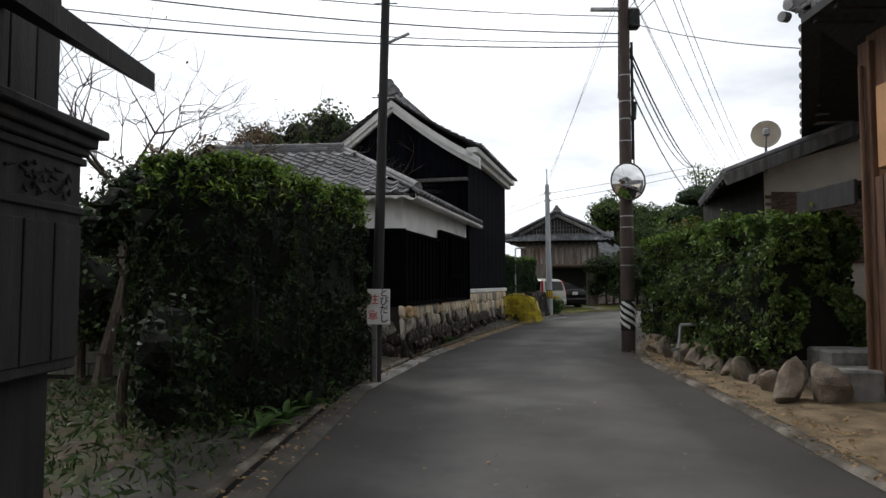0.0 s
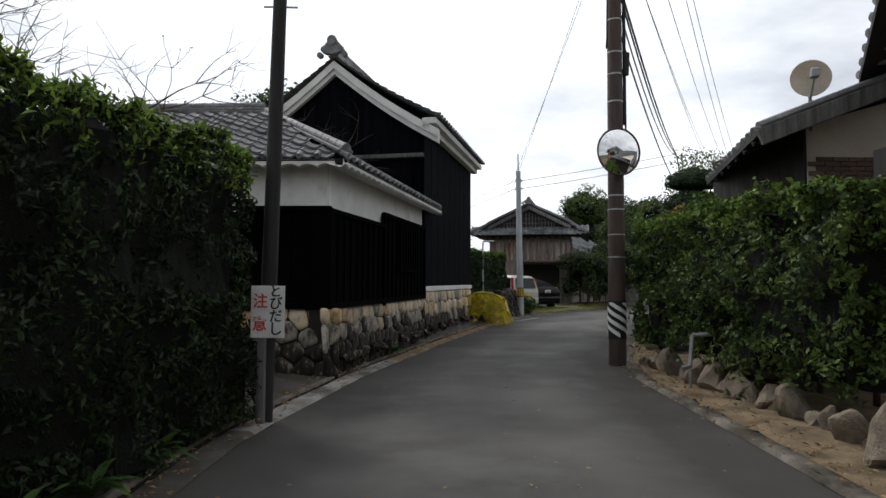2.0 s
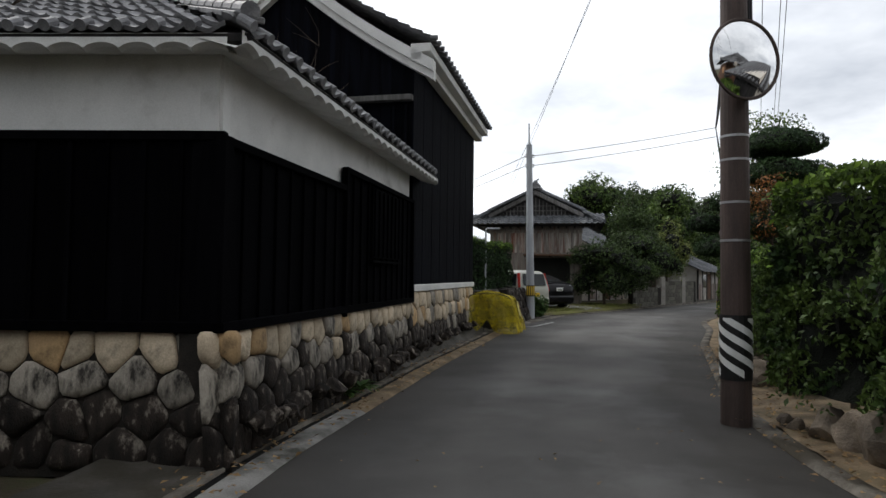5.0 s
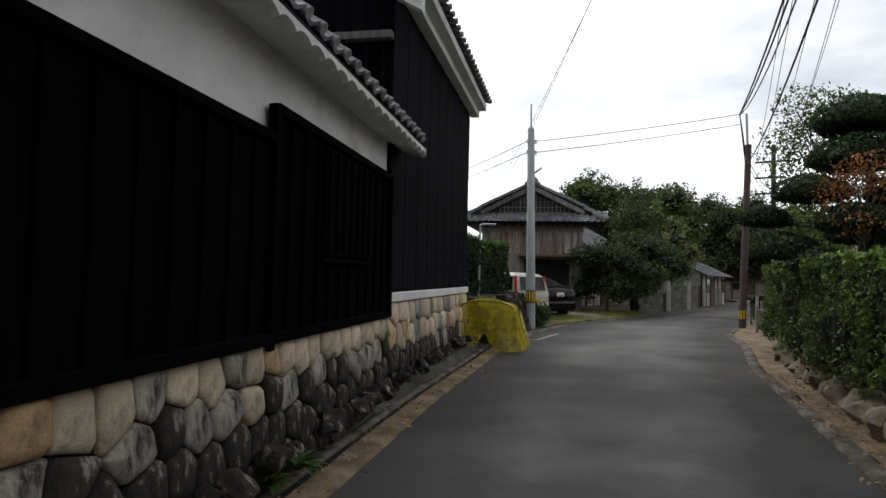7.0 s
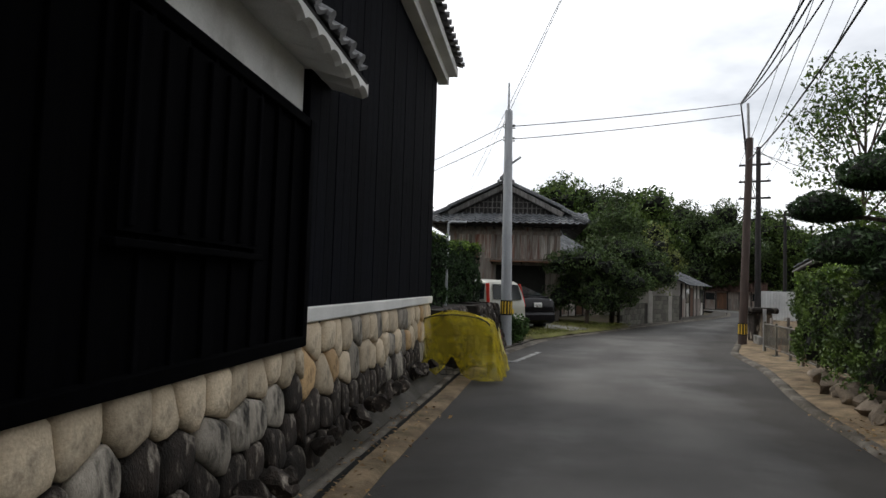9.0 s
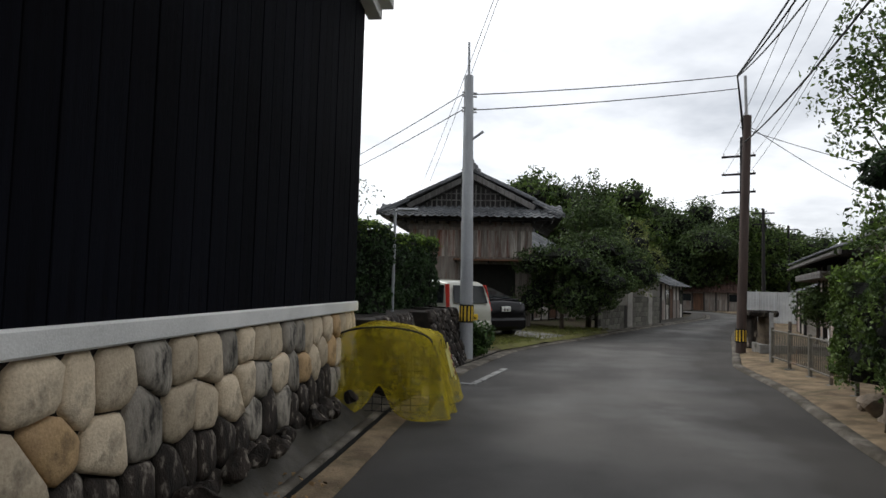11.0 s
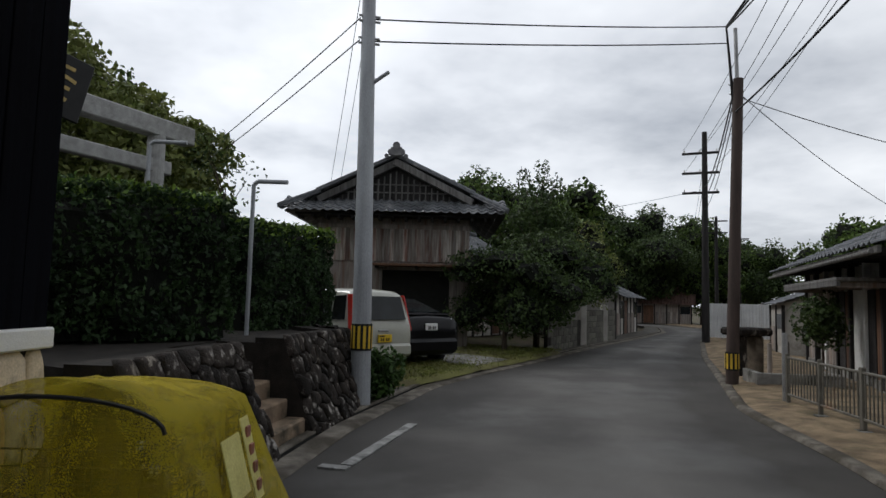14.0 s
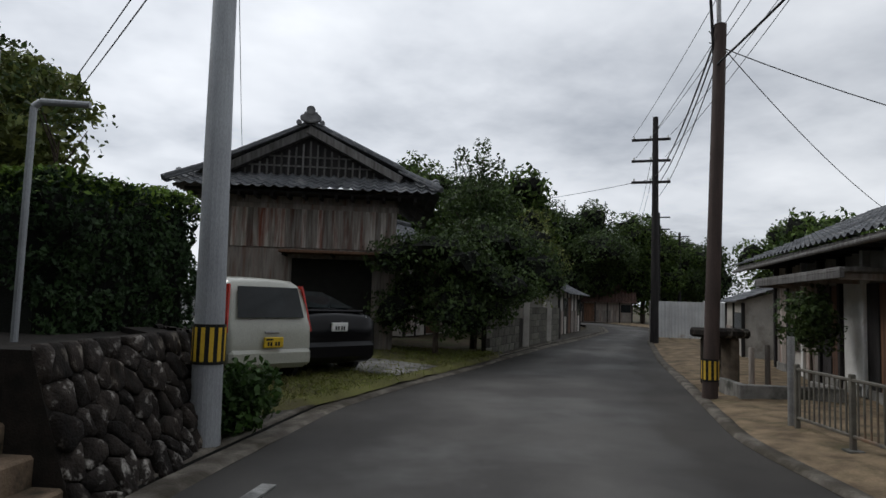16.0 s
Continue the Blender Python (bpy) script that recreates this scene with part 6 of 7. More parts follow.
for k, (x, y) in enumerate(((-1.62, 6.6), (-1.75, 6.2), (-1.55, 7.3), (-1.5, 8.2), (-1.6, 7.8))):
    blade_plant((x, y, 0.08), 14, 0.42, "strap-leaved green plant at the hedge foot", 200 + k, M["leaf_weed"])
for k, (x, y, s) in enumerate(((0.13, 15.55, 0.3), (5.75, 15.6, 0.55), (6.1, 16.3, 0.6), (4.4, 10.6, 0.2), (4.45, 9.6, 0.2), (0.0, 15.2, 0.25))):
    blade_plant((x, y, 0.1), 22, s, "tufted green weed at the wall foot" if s < 0.4 else "broad-leaved green plant among rocks", 220 + k, M["leaf_weed"])


# ---------------- rocks on the verge ----------------
def rock(loc, size, seed, label, group, rz=0.0, material=None):
    bm = BM()
    bmesh.ops.create_icosphere(bm, subdivisions=3, radius=1.0)
    for v in bm.verts:
        c = v.co.copy()
        for k in range(11):
            q = Vector((math.sin(seed * 3.1 + k * 2.3), math.cos(seed * 1.7 + k * 1.9), math.sin(seed + k * 4.1))).normalized()
            d = c.dot(q) - 0.6
            if d > 0:
                c -= q * d
        c *= 1 + 0.16 * noise.noise(c * 1.6 + Vector((seed, 0, 0))) + 0.05 * noise.noise(c * 5)
        v.co = Vector((c.x * size[0], c.y * size[1], c.z * size[2]))
    ob = part("rock", bm, material or M["stone_grey"])
    ob.matrix_basis = pose(*loc, 0, 0, rz)
    return tagged(ob, label, "rock", group)


rng = np.random.default_rng(3)
y = 8.2
k = 0
while y < 14.0:
    s = rng.uniform(0.09, 0.25)
    rock((4.42 + 0.012 * (y - 8) + rng.uniform(-0.05, 0.12), y, s * 0.75), (s * 0.9, s, s * rng.uniform(0.9, 1.4)), k, "rough grey-brown rock at the hedge foot", "rocks along the verge", rng.uniform(0, 180))
    y += s * 1.7; k += 1
rock((4.28, 7.95, 0.24), (0.26, 0.2, 0.42), 41, "large upright brown boulder at the hedge end", "rocks along the verge", 20)
rock((4.62, 7.7, 0.22), (0.24, 0.26, 0.36), 42, "large upright brown boulder at the hedge end", "rocks along the verge", 70)
q = resample([(5.55, 16.2), (6.6, 18.6), (7.9, 21.3), (9.25, 24.0)], 0.1)
i = 0
while i < len(q):
    s = rng.uniform(0.13, 0.27)
    rock((q[i][0] + rng.uniform(-0.08, 0.08), q[i][1], s * 0.7), (s, s, s * rng.uniform(0.8, 1.2)), 60 + i, "rough grey-brown rock at the hedge foot", "rocks along the verge", rng.uniform(0, 180))
    i += int(s * 22)
rock((5.55, 15.6, 0.3), (0.3, 0.25, 0.45), 140, "dark boulder beside the mirror pole", "rocks along the verge", 30, M["mossy"])
for k in range(52):
    f = rng.uniform(0, 1)
    p = along(A2, C2, 0.3 + f * 11.5, 0.12 + rng.uniform(0, 0.16), 0.3)
    s = rng.uniform(0.06, 0.15)
    rock(tuple(p), (s, s, s * 0.9), 160 + k, "small dark mossy stone at the wall foot", "stones at the wall foot", rng.uniform(0, 180), M["mossy"])
block = part("concrete_block", box(BM(), 0, 1.5, 0, 0.5, 0, 0.42, None, 0.03), M["concrete"], None, "low cracked concrete block step at the house")
block.matrix_basis = pose(4.75, 7.65, 0.05, 0, 0, -4)
tagged(block, category="block")
block = part("concrete_block", box(BM(), 0, 1.6, 0, 0.6, 0, 0.6, None, 0.03), M["concrete"], None, "low cracked concrete block step at the house")
block.matrix_basis = pose(4.95, 8.2, 0.05, 0, 0, -4)
tagged(block, category="block")

# fallen leaves along both edges
n = 2600
ii = rng.integers(8, 90, n)
off = -np.abs(rng.normal(0.25, 0.35, n))
tr = np.gradient(right_edge, axis=0); tr /= np.linalg.norm(tr, axis=1)[:, None]
pr = right_edge[ii] + off[:, None] * np.stack([-tr[ii, 1], tr[ii, 0]], 1) + rng.normal(0, 0.12, (n, 2))
n2 = 1500
i2 = rng.integers(8, 90, n2)
tl = np.gradient(left_edge, axis=0); tl /= np.linalg.norm(tl, axis=1)[:, None]
pl = left_edge[i2] + np.abs(rng.normal(0.1, 0.3, n2))[:, None] * np.stack([-tl[i2, 1], tl[i2, 0]], 1) + rng.normal(0, 0.12, (n2, 2))
pp = np.r_[np.c_[pr, np.full(n, 0.085)], np.c_[pl, np.full(n2, 0.085)]]
lit = leaves("fallen_leaves", pp, np.tile((0, 0, 1.0), (len(pp), 1)), 0.055, M["leaf_dry"], None, rng, 0.6, 0.25)
tagged(lit, "dry brown fallen leaves along the lane edges", "leaves", kind="stuff")
n = 140
pm = np.c_[rng.uniform(-1, 4, n), rng.uniform(2, 14, n), np.full(n, 0.03)]
lit = leaves("scattered_leaves", pm, np.tile((0, 0, 1.0), (n, 1)), 0.04, M["leaf_dry"], None, rng, 0.6, 0.15)
tagged(lit, "few pale leaves scattered on the asphalt", "leaves", kind="stuff")
n = 3500
pw = np.c_[rng.uniform(-5.0, -1.75, n), rng.uniform(3.6, 8.5, n), rng.uniform(0.0, 0.3, n)]
wd = leaves("undergrowth", pw, np.tile((0.6, 0, 0.6), (n, 1)), 0.12, M["leaf_tree"], None, rng, 0.22, 0.7)
tagged(wd, "tangled weeds and grass under the hedge", "weeds", kind="stuff")

# pipe bracket among the rocks
pipe = tagged(new("bent_pipe"), "bent grey metal pipe rising by the hedge", "pipe")
bm = BM()
for a, b in (((4.28, 11.5, 0.76), (4.55, 11.45, 0.78)), ((4.28, 11.5, 0.76), (4.22, 11.45, 0.35)), ((4.22, 11.45, 0.35), (4.08, 11.4, 0.32))):
    cyl(bm, a, b, 0.03, 0.03, 8)
part("pipe", bm, M["metal"], pipe)
part("pipe_foot", cyl(BM(), (4.22, 11.45, 0.0), (4.22, 11.45, 0.35), 0.02, 0.02, 8), M["metal"], pipe)

# ---------------- traffic mirror ----------------
M["mirror"] = mat("mirror_glass", (0.85, 0.86, 0.87), (0.82, 0.83, 0.84), 0.04, 3, 0, metal=1.0)
M["orange"] = mat("orange_paint", (0.3, 0.12, 0.08), (0.2, 0.09, 0.06), 0.6, 5, 0.05)
mirror = empty("traffic_mirror", (4.09, 13.95, 3.76), "round convex traffic mirror with dull brown rim", "traffic mirror", rz=12)
bm = BM()
rad, seg = 0.405, 36
vs = []
for j in range(9):
    a = j / 8
    vs.append([bm.verts.new((rad * a * math.cos(2 * math.pi * i / seg), -0.1 * (1 - a * a) - 0.02, rad * a * math.sin(2 * math.pi * i / seg))) for i in range(seg)] if j else [bm.verts.new((0, -0.12, 0))])
for i in range(seg):
    bm.faces.new((vs[0][0], vs[1][i], vs[1][(i + 1) % seg]))
    for j in range(1, 8):
        bm.faces.new((vs[j][i], vs[j + 1][i], vs[j + 1][(i + 1) % seg], vs[j][(i + 1) % seg]))
for f in bm.faces:
    f.smooth = True
bmesh.ops.recalc_face_normals(bm, faces=bm.faces)
part("mirror_face", bm, M["mirror"], mirror)
bm = BM()
for i in range(seg):
    a, b = 2 * math.pi * i / seg, 2 * math.pi * (i + 1) / seg
    cyl(bm, (0.41 * math.cos(a), -0.02, 0.41 * math.sin(a)), (0.41 * math.cos(b), -0.02, 0.41 * math.sin(b)), 0.018, 0.018, 6, False)
part("rim", bm, M["pole_brown"], mirror, "dull brown rim")
part("back_shell", cyl(BM(), (0, 0.0, 0), (0, 0.06, 0), 0.35, 0.2, 24), M["orange"], mirror)
part("bracket", box(BM(), -0.05, 0.05, 0.03, 0.2, -0.06, 0.06, None, 0.01), M["metal"], mirror)


# ---------------- hand-lettered sign ----------------
def lettering(txt, size, m, material, parent):
    c = bpy.data.curves.new("letter", "FONT")
    c.body, c.size, c.align_x, c.align_y, c.extrude, c.offset = txt, size, "CENTER", "CENTER", 0.001, 0.002
    tmp = bpy.data.objects.new("letter", c)
    scene.collection.objects.link(tmp)
    dg = bpy.context.evaluated_depsgraph_get()
    me = bpy.data.meshes.new_from_object(tmp.evaluated_get(dg))
    bpy.data.objects.remove(tmp)
    me.materials.clear(); me.materials.append(material)
    ob = new("letter", me)
    ob.parent = parent
    ob.matrix_basis = m
    return ob


sign = empty("warning_sign", (-0.97, 9.58, 1.16), "white hand-lettered board with red and black characters", "sign", rz=-6)
part("board", box(BM(), -0.175, 0.175, 0, 0.012, -0.265, 0.265, None, 0.004), M["white_paint"], sign)
for txt, x, z, s, m in (("注", -0.075, 0.1, 0.16, "red_paint"), ("意", -0.08, -0.13, 0.16, "red_paint"), ("と", 0.08, 0.2, 0.13, "black_paint"), ("び", 0.085, 0.08, 0.14, "black_paint"), ("だ", 0.085, -0.05, 0.14, "black_paint"), ("し", 0.085, -0.18, 0.15, "black_paint")):
    lettering(txt, s, pose(x, -0.004, z, 90, 0, 0), M[m], sign)
part("stake", box(BM(), -0.11, -0.03, 0.014, 0.08, -1.2, 0.2, None, 0.008), M["grey_wood"], sign, "dark weathered wooden stake")
part("lamp_arm", cyl(BM(), (0.13, 0, 5.25), (0.5, 0, 5.42), 0.025, 0.025, 8), M["pole_grey"], pole_sign)
for z in (4.4, 5.9, 6.3):
    part("step_bolt", cyl(BM(), (-0.16 + z * 0.02, 0, z), (0.2 + z * 0.02, 0, z), 0.012, 0.012, 6), M["metal"], pole_sign)

# ---------------- yellow net over a wire rubbish cage ----------------
M["net"] = mat("yellow_net", (0.62, 0.5, 0.02), (0.46, 0.36, 0.015), 0.75, 4, 0.3, fine=160)
nn, nlk = M["net"].node_tree.nodes, M["net"].node_tree.links
tp = nn.new("ShaderNodeBsdfTransparent")
tl_ = nn.new("ShaderNodeBsdfTranslucent"); tl_.inputs[0].default_value = (0.62, 0.5, 0.03, 1)
m1, m2 = nn.new("ShaderNodeMixShader"), nn.new("ShaderNodeMixShader")
m1.inputs[0].default_value, m2.inputs[0].default_value = 0.3, 0.52
nlk.new(nn["Principled BSDF"].outputs[0], m1.inputs[1]); nlk.new(tl_.outputs[0], m1.inputs[2])
nlk.new(m1.outputs[0], m2.inputs[1]); nlk.new(tp.outputs[0], m2.inputs[2]); nlk.new(m2.outputs[0], nn["Material Output"].inputs["Surface"])
NET = pose(2.9, 24.45, 0.05, 0, 0, 75)
cage = tagged(new("wire_cage"), "folding wire rubbish cage under a net", "cage")
cage.matrix_basis = NET
CX, CY, CZ = 0.58, 0.56, 0.88
for y in (-CY, CY):
    bm = BM()
    for i in range(13):
        x = -CX + 2 * CX * i / 12
        cyl(bm, (x, y, 0.05), (x, y, CZ - 0.1), 0.005, 0.005, 4, False)
    for j in range(10):
        z = 0.05 + j * 0.08
        cyl(bm, (-CX, y, z), (CX, y, z), 0.005, 0.005, 4, False)
    part("wire_panel", bm, M["cable"], cage)
for x in (-CX, CX):
    bm = BM()
    for i in range(11):
        y = -CY + 2 * CY * i / 10
        cyl(bm, (x, y, 0.05), (x, y, CZ - 0.1), 0.005, 0.005, 4, False)
    for j in range(10):
        z = 0.05 + j * 0.08
        cyl(bm, (x, -CY, z), (x, CY, z), 0.005, 0.005, 4, False)
    part("wire_panel", bm, M["cable"], cage)
for x in (-CX, CX):
    for y in (-CY, CY):
        part("leg", cyl(BM(), (x, y, 0), (x, y, CZ - 0.08), 0.012, 0.012, 6), M["cable"], cage)
net = tagged(new("rubbish_net"), "yellow mesh net draped loosely over the cage", "net")
net.matrix_basis = NET
nu, nv = 120, 22
verts, faces = [], []
for j in range(nv + 1):
    f = j / nv
    for i in range(nu):
        a = 2 * math.pi * i / nu
        c, s = math.cos(a), math.sin(a)
        k = (abs(c) ** 9 + abs(s) ** 9) ** (-1 / 9)
        bx, by = c * k * (CX + 0.03), s * k * (CY + 0.03)
        if f < 0.3:
            g = f / 0.3
            x, y, z = bx * g, by * g, CZ + 0.01 + 0.16 * max(0.0, 1 - (by * g / (CY + 0.03)) ** 2) * (1 - 0.25 * (bx * g / CX)) * (1 if bx * g < 0 else 0.8) + 0.03 * noise.noise((bx * g * 3, by * g * 3, 0))
        else:
            g = (f - 0.3) / 0.7
            fold = 0.06 * math.sin(a * 7 + 1.3 + 0.8 * g) + 0.045 * math.sin(a * 16 + 0.4) + 0.07 * noise.noise((c * 2.2, s * 2.2, g * 1.5)) + 0.05 * noise.noise((c * 6, s * 6, g * 2))
            corner = 0.34 * (abs(c * s) * 2) ** 2
            out = 1 + g * (0.22 + corner * 0.7) + fold * g * 1.6
            x, y, z = bx * out, by * out, CZ + 0.02 - 0.02 * g - g * (CZ - 0.05 + 0.02)
            # raised front hem showing the wires
            lift = 0.34 * math.exp(-((a - 3.12) / 0.2) ** 2) * g ** 1.5
            z += lift
        verts.append((x, y, max(0.012, z)))
for j in range(nv):
    for i in range(nu):
        faces.append((j * nu + i, j * nu + (i + 1) % nu, (j + 1) * nu + (i + 1) % nu, (j + 1) * nu + i))
hem = [Vector(verts[nv * nu + i]) for i in range(nu)]
bm = BM()
for i in range(nu):
    cyl(bm, hem[i], hem[(i + 1) % nu], 0.009, 0.009, 4, False)
part("hem", bm, M["net"], net)
bm = BM()
arch = [Vector((-CX - 0.035, CY * 1.02 * math.cos(math.pi * i / 16), CZ - 0.02 + 0.16 * math.sin(math.pi * i / 16))) for i in range(17)]
for p_, q_ in zip(arch, arch[1:]):
    cyl(bm, p_, q_, 0.011, 0.011, 6, False)
part("hoop", bm, M["cable"], cage)
pydata("net_cloth", verts, faces, M["net"], net, smooth=True)
tag_m = mat("cloth_label", (0.6, 0.55, 0.2), (0.5, 0.45, 0.15), 0.8, 6, 0.1)
for x0, x1, z0, z1 in ((0.12, 0.26, 0.34, 0.8), (-0.22, 0.06, 0.42, 0.74)):
    q = [(x, -(CY + 0.045 + 0.24 * (CZ - z) / CZ + 0.05), z) for x, z in ((x0, z0), (x1, z0), (x1, z1), (x0, z1))]
    lab = sheet("cloth_label", q, tag_m, net, 0.006, "faded cloth notice")
    if x0 > 0:
        for k in range(4):
            z = z1 - 0.08 - k * 0.1
            part("character_bar", box(BM(), x0 + 0.04, x1 - 0.04, -(CY + 0.115 + 0.24 * (CZ - z) / CZ), -(CY + 0.1 + 0.24 * (CZ - z) / CZ), z - 0.03, z + 0.03), M["orange"], net)

# ---------------- shrine gate, hanging board and pipe lamps ----------------
M["granite"] = mat("pale_granite", (0.42, 0.42, 0.41), (0.3, 0.3, 0.29), 0.85, 8, 0.3, fine=90, stain=(0.2, 0.2, 0.18), stain_amount=0.36)
W_S = frame_of(Vector((-0.95, 29.2)), Vector((2.05, 33.0)))
SL = 4.84
torii = tagged(new("shrine_gate"), "grey stone shrine gate above the garden hedge", "shrine gate")
wpart("top_beam", W_S, 0, SL, -0.14, 0.14, 4.3, 4.62, M["granite"], torii, bevel=0.02)
wpart("tie_beam", W_S, 0.25, SL - 0.45, -0.09, 0.09, 3.66, 3.9, M["granite"], torii, bevel=0.02)
for x in (0.75, SL - 0.75):
    ob = part("pillar", cyl(BM(), (x, 0, 1.0), (x, 0, 4.32), 0.17, 0.15, 20), M["granite"], torii)
    ob.matrix_basis = W_S
dpole = part("dark_post", cyl(BM(), (0, 0, 0), (0.05, 0, 6.0), 0.11, 0.095, 14), M["bark"], None, "dark wooden post with steel straps")
dpole.location = (0.75, 29.3, 1.0)
tagged(dpole, category="post")
for z in (3.75, 4.6):
    ob = part("strap", band(BM(), (0.03, 0), 0.11, z, z + 0.06), M["metal"], dpole)
hb = empty("hanging_board", (1.08, 29.1, 4.1), "tilted black board with a gold crest", "sign board", rz=35)
bm = box(BM(), -0.28, 0.28, -0.02, 0.02, -0.42, 0.42, pose(0, 0, 0, -8, 14, 0), 0.01)
part("board", bm, M["black_paint"], hb)
part("hook", cyl(BM(), (-0.34, 0, 0.1), (-0.1, 0, 0.1), 0.015, 0.015, 6), M["metal"], hb)
gold = mat("gold_paint", (0.5, 0.36, 0.12), None, 0.5, 6, 0)
for k in range(4):
    bm = box(BM(), -0.1 + 0.02 * k, 0.08 + 0.03 * (k % 2), -0.028, -0.022, 0.22 - k * 0.14, 0.27 - k * 0.14, pose(0, 0, 0, -8, 14 + 10 * (k % 2), 0))
    part("crest_bar", bm, gold, hb)


def pipe_lamp(loc, z0, z1, arm, label):
    e = empty("pipe_lamp", (loc[0], loc[1], z0), label, "garden lamp", "pipe lamps")
    part("pipe", cyl(BM(), (0, 0, 0), (0, 0, z1 - z0), 0.03, 0.03, 10), M["pole_grey"], e)
    bm = BM()
    cyl(bm, (0, 0, z1 - z0), (arm[0] * 0.12, arm[1] * 0.12, z1 - z0 + 0.05), 0.032, 0.032, 10)
    cyl(bm, (arm[0] * 0.12, arm[1] * 0.12, z1 - z0 + 0.05), (arm[0], arm[1], z1 - z0 + 0.05), 0.032, 0.032, 10)
    part("lamp_arm", bm, M["pole_grey"], e)


pipe_lamp((3.38, 29.62), 1.02, 3.1, (0.46, -0.1), "white bent pipe lamp above the stone wall")
pipe_lamp((1.75, 31.0), 1.02, 3.85, (0.55, -0.1), "white bent pipe lamp beside the shrine gate")

# ---------------- near house with dish ----------------
M["brick"] = mat("brown_brick", (0.13, 0.085, 0.065), (0.075, 0.05, 0.04), 0.85, 6, 0.4, rnd=0.35)
M["panel"] = mat("tan_panel", (0.5, 0.27, 0.13), (0.38, 0.2, 0.1), 0.7, 2, 0.1)
M["stucco"] = mat("cream_stucco", (0.6, 0.55, 0.47), (0.48, 0.44, 0.38), 0.9, 2, 0.2)
annex = tagged(new("house_annex"), "low brick-faced annex with tiled lean-to roof", "house")
AX, AY = 5.55, 10.9
v = [(x, y, z) for y in (AY, 13.4) for x, z in ((AX, 0), (9.0, 0), (9.0, 4.5), (AX, 3.5))]
pydata("wall", v, [(0, 1, 2, 3), (7, 6, 5, 4), (0, 4, 5, 1), (1, 5, 6, 2), (2, 6, 7, 3), (3, 7, 4, 0)], M["stucco"], annex)
bm_me = mesh_from(box(BM(), 0.004, 0.206, -0.03, 0.0, 0.003, 0.057, None, 0.003), "brick", M["brick"])
part("mortar_face", box(BM(), AX, 8.6, AY - 0.012, AY + 0.01, 1.1, 3.1), M["stucco"], annex)
for j in range(20):
    for i in range(14):
        ob = new("brick", bm_me); ob.parent = annex
        ob.location = (AX + i * 0.212 + (j % 2) * 0.106, AY - 0.008, 1.85 + j * 0.062)
# added dark boards: the eave's shade on this side wall, put into their colour
for k in range(9):
    part("plank", box(BM(), AX - 0.03, AX + 0.002, AY + 0.005 + k * 0.278, AY + 0.275 + k * 0.278, 0.9, 3.48), M["dark_wood"], annex)
part("plinth", box(BM(), AX - 0.03, 8.6, AY - 0.06, AY + 0.02, 0, 1.1), M["concrete"], annex)


def roof_slab(name, pts, th, material, parent, rows=True):
    """A sloping slab over four corners with tile courses laid along it."""
    q = [Vector(p) for p in pts]
    v = [tuple(p) for p in q] + [tuple(p - Vector((0, 0, th))) for p in q]
    pydata(name, v, [(0, 1, 2, 3), (7, 6, 5, 4), (0, 4, 5, 1), (1, 5, 6, 2), (2, 6, 7, 3), (3, 7, 4, 0)], material, parent)
    if rows:
        n = max(2, int((q[1] - q[0]).length / 0.27))
        bm = BM()
        for i in range(n + 1):
            a, b = q[0].lerp(q[1], i / n), q[3].lerp(q[2], i / n)
            cyl(bm, a + Vector((0, 0, 0.02)), b + Vector((0, 0, 0.02)), 0.055, 0.055, 8)
        part("tile_covering", bm, M["tile"], parent, kind="stuff")


roof_slab("roof", [(4.64, 10.4, 3.33), (5.6, 13.8, 3.25), (9.2, 13.8, 4.75), (8.6, 10.4, 4.88)], 0.08, M["dark_wood"], annex)
rake_a, rake_b = Vector((4.6, 10.37, 3.3)), Vector((8.6, 10.37, 4.86))
rake = rake_b - rake_a
part("rake_board", box(BM(), 0, rake.length, -0.03, 0.03, -0.2, 0.0, Matrix.Translation(rake_a) @ rake.to_track_quat("X", "Z").to_matrix().to_4x4(), 0.01), M["grey_wood"], annex)
for k in range(7):
    f = 0.08 + k * 0.14
    p_, q_ = Vector((4.64, 10.4, 3.2)).lerp(Vector((5.6, 13.8, 3.12)), f), Vector((5.7, 10.4, 3.62)).lerp(Vector((6.6, 13.8, 3.54)), f)
    part("rafter", cyl(BM(), p_, q_, 0.035, 0.035, 4), M["dark_wood"], annex)
dish = empty("satellite_dish", (5.5, 10.7, 3.5), "round beige satellite dish on a roof bracket", "satellite dish", rz=-25)
bm = BM()
vs = [[bm.verts.new((0.235 * (j / 6) * math.cos(2 * math.pi * i / 28), 0.07 * (1 - (j / 6) ** 2), 0.55 + 0.235 * (j / 6) * math.sin(2 * math.pi * i / 28))) for i in range(28)] for j in range(1, 7)]
c0 = bm.verts.new((0, 0.07, 0.55))
for i in range(28):
    bm.faces.new((c0, vs[0][i], vs[0][(i + 1) % 28]))
    for j in range(5):
        bm.faces.new((vs[j][i], vs[j + 1][i], vs[j + 1][(i + 1) % 28], vs[j][(i + 1) % 28]))
bmesh.ops.solidify(bm, geom=bm.faces[:], thickness=0.01)
part("dish", bm, M["stucco"], dish)
part("mast", cyl(BM(), (0, 0.1, -0.1), (0, 0.1, 0.5), 0.022, 0.022, 8), M["metal"], dish)
part("feed_arm", cyl(BM(), (0, 0.05, 0.3), (0, -0.3, 0.5), 0.012, 0.012, 6), M["metal"], dish)
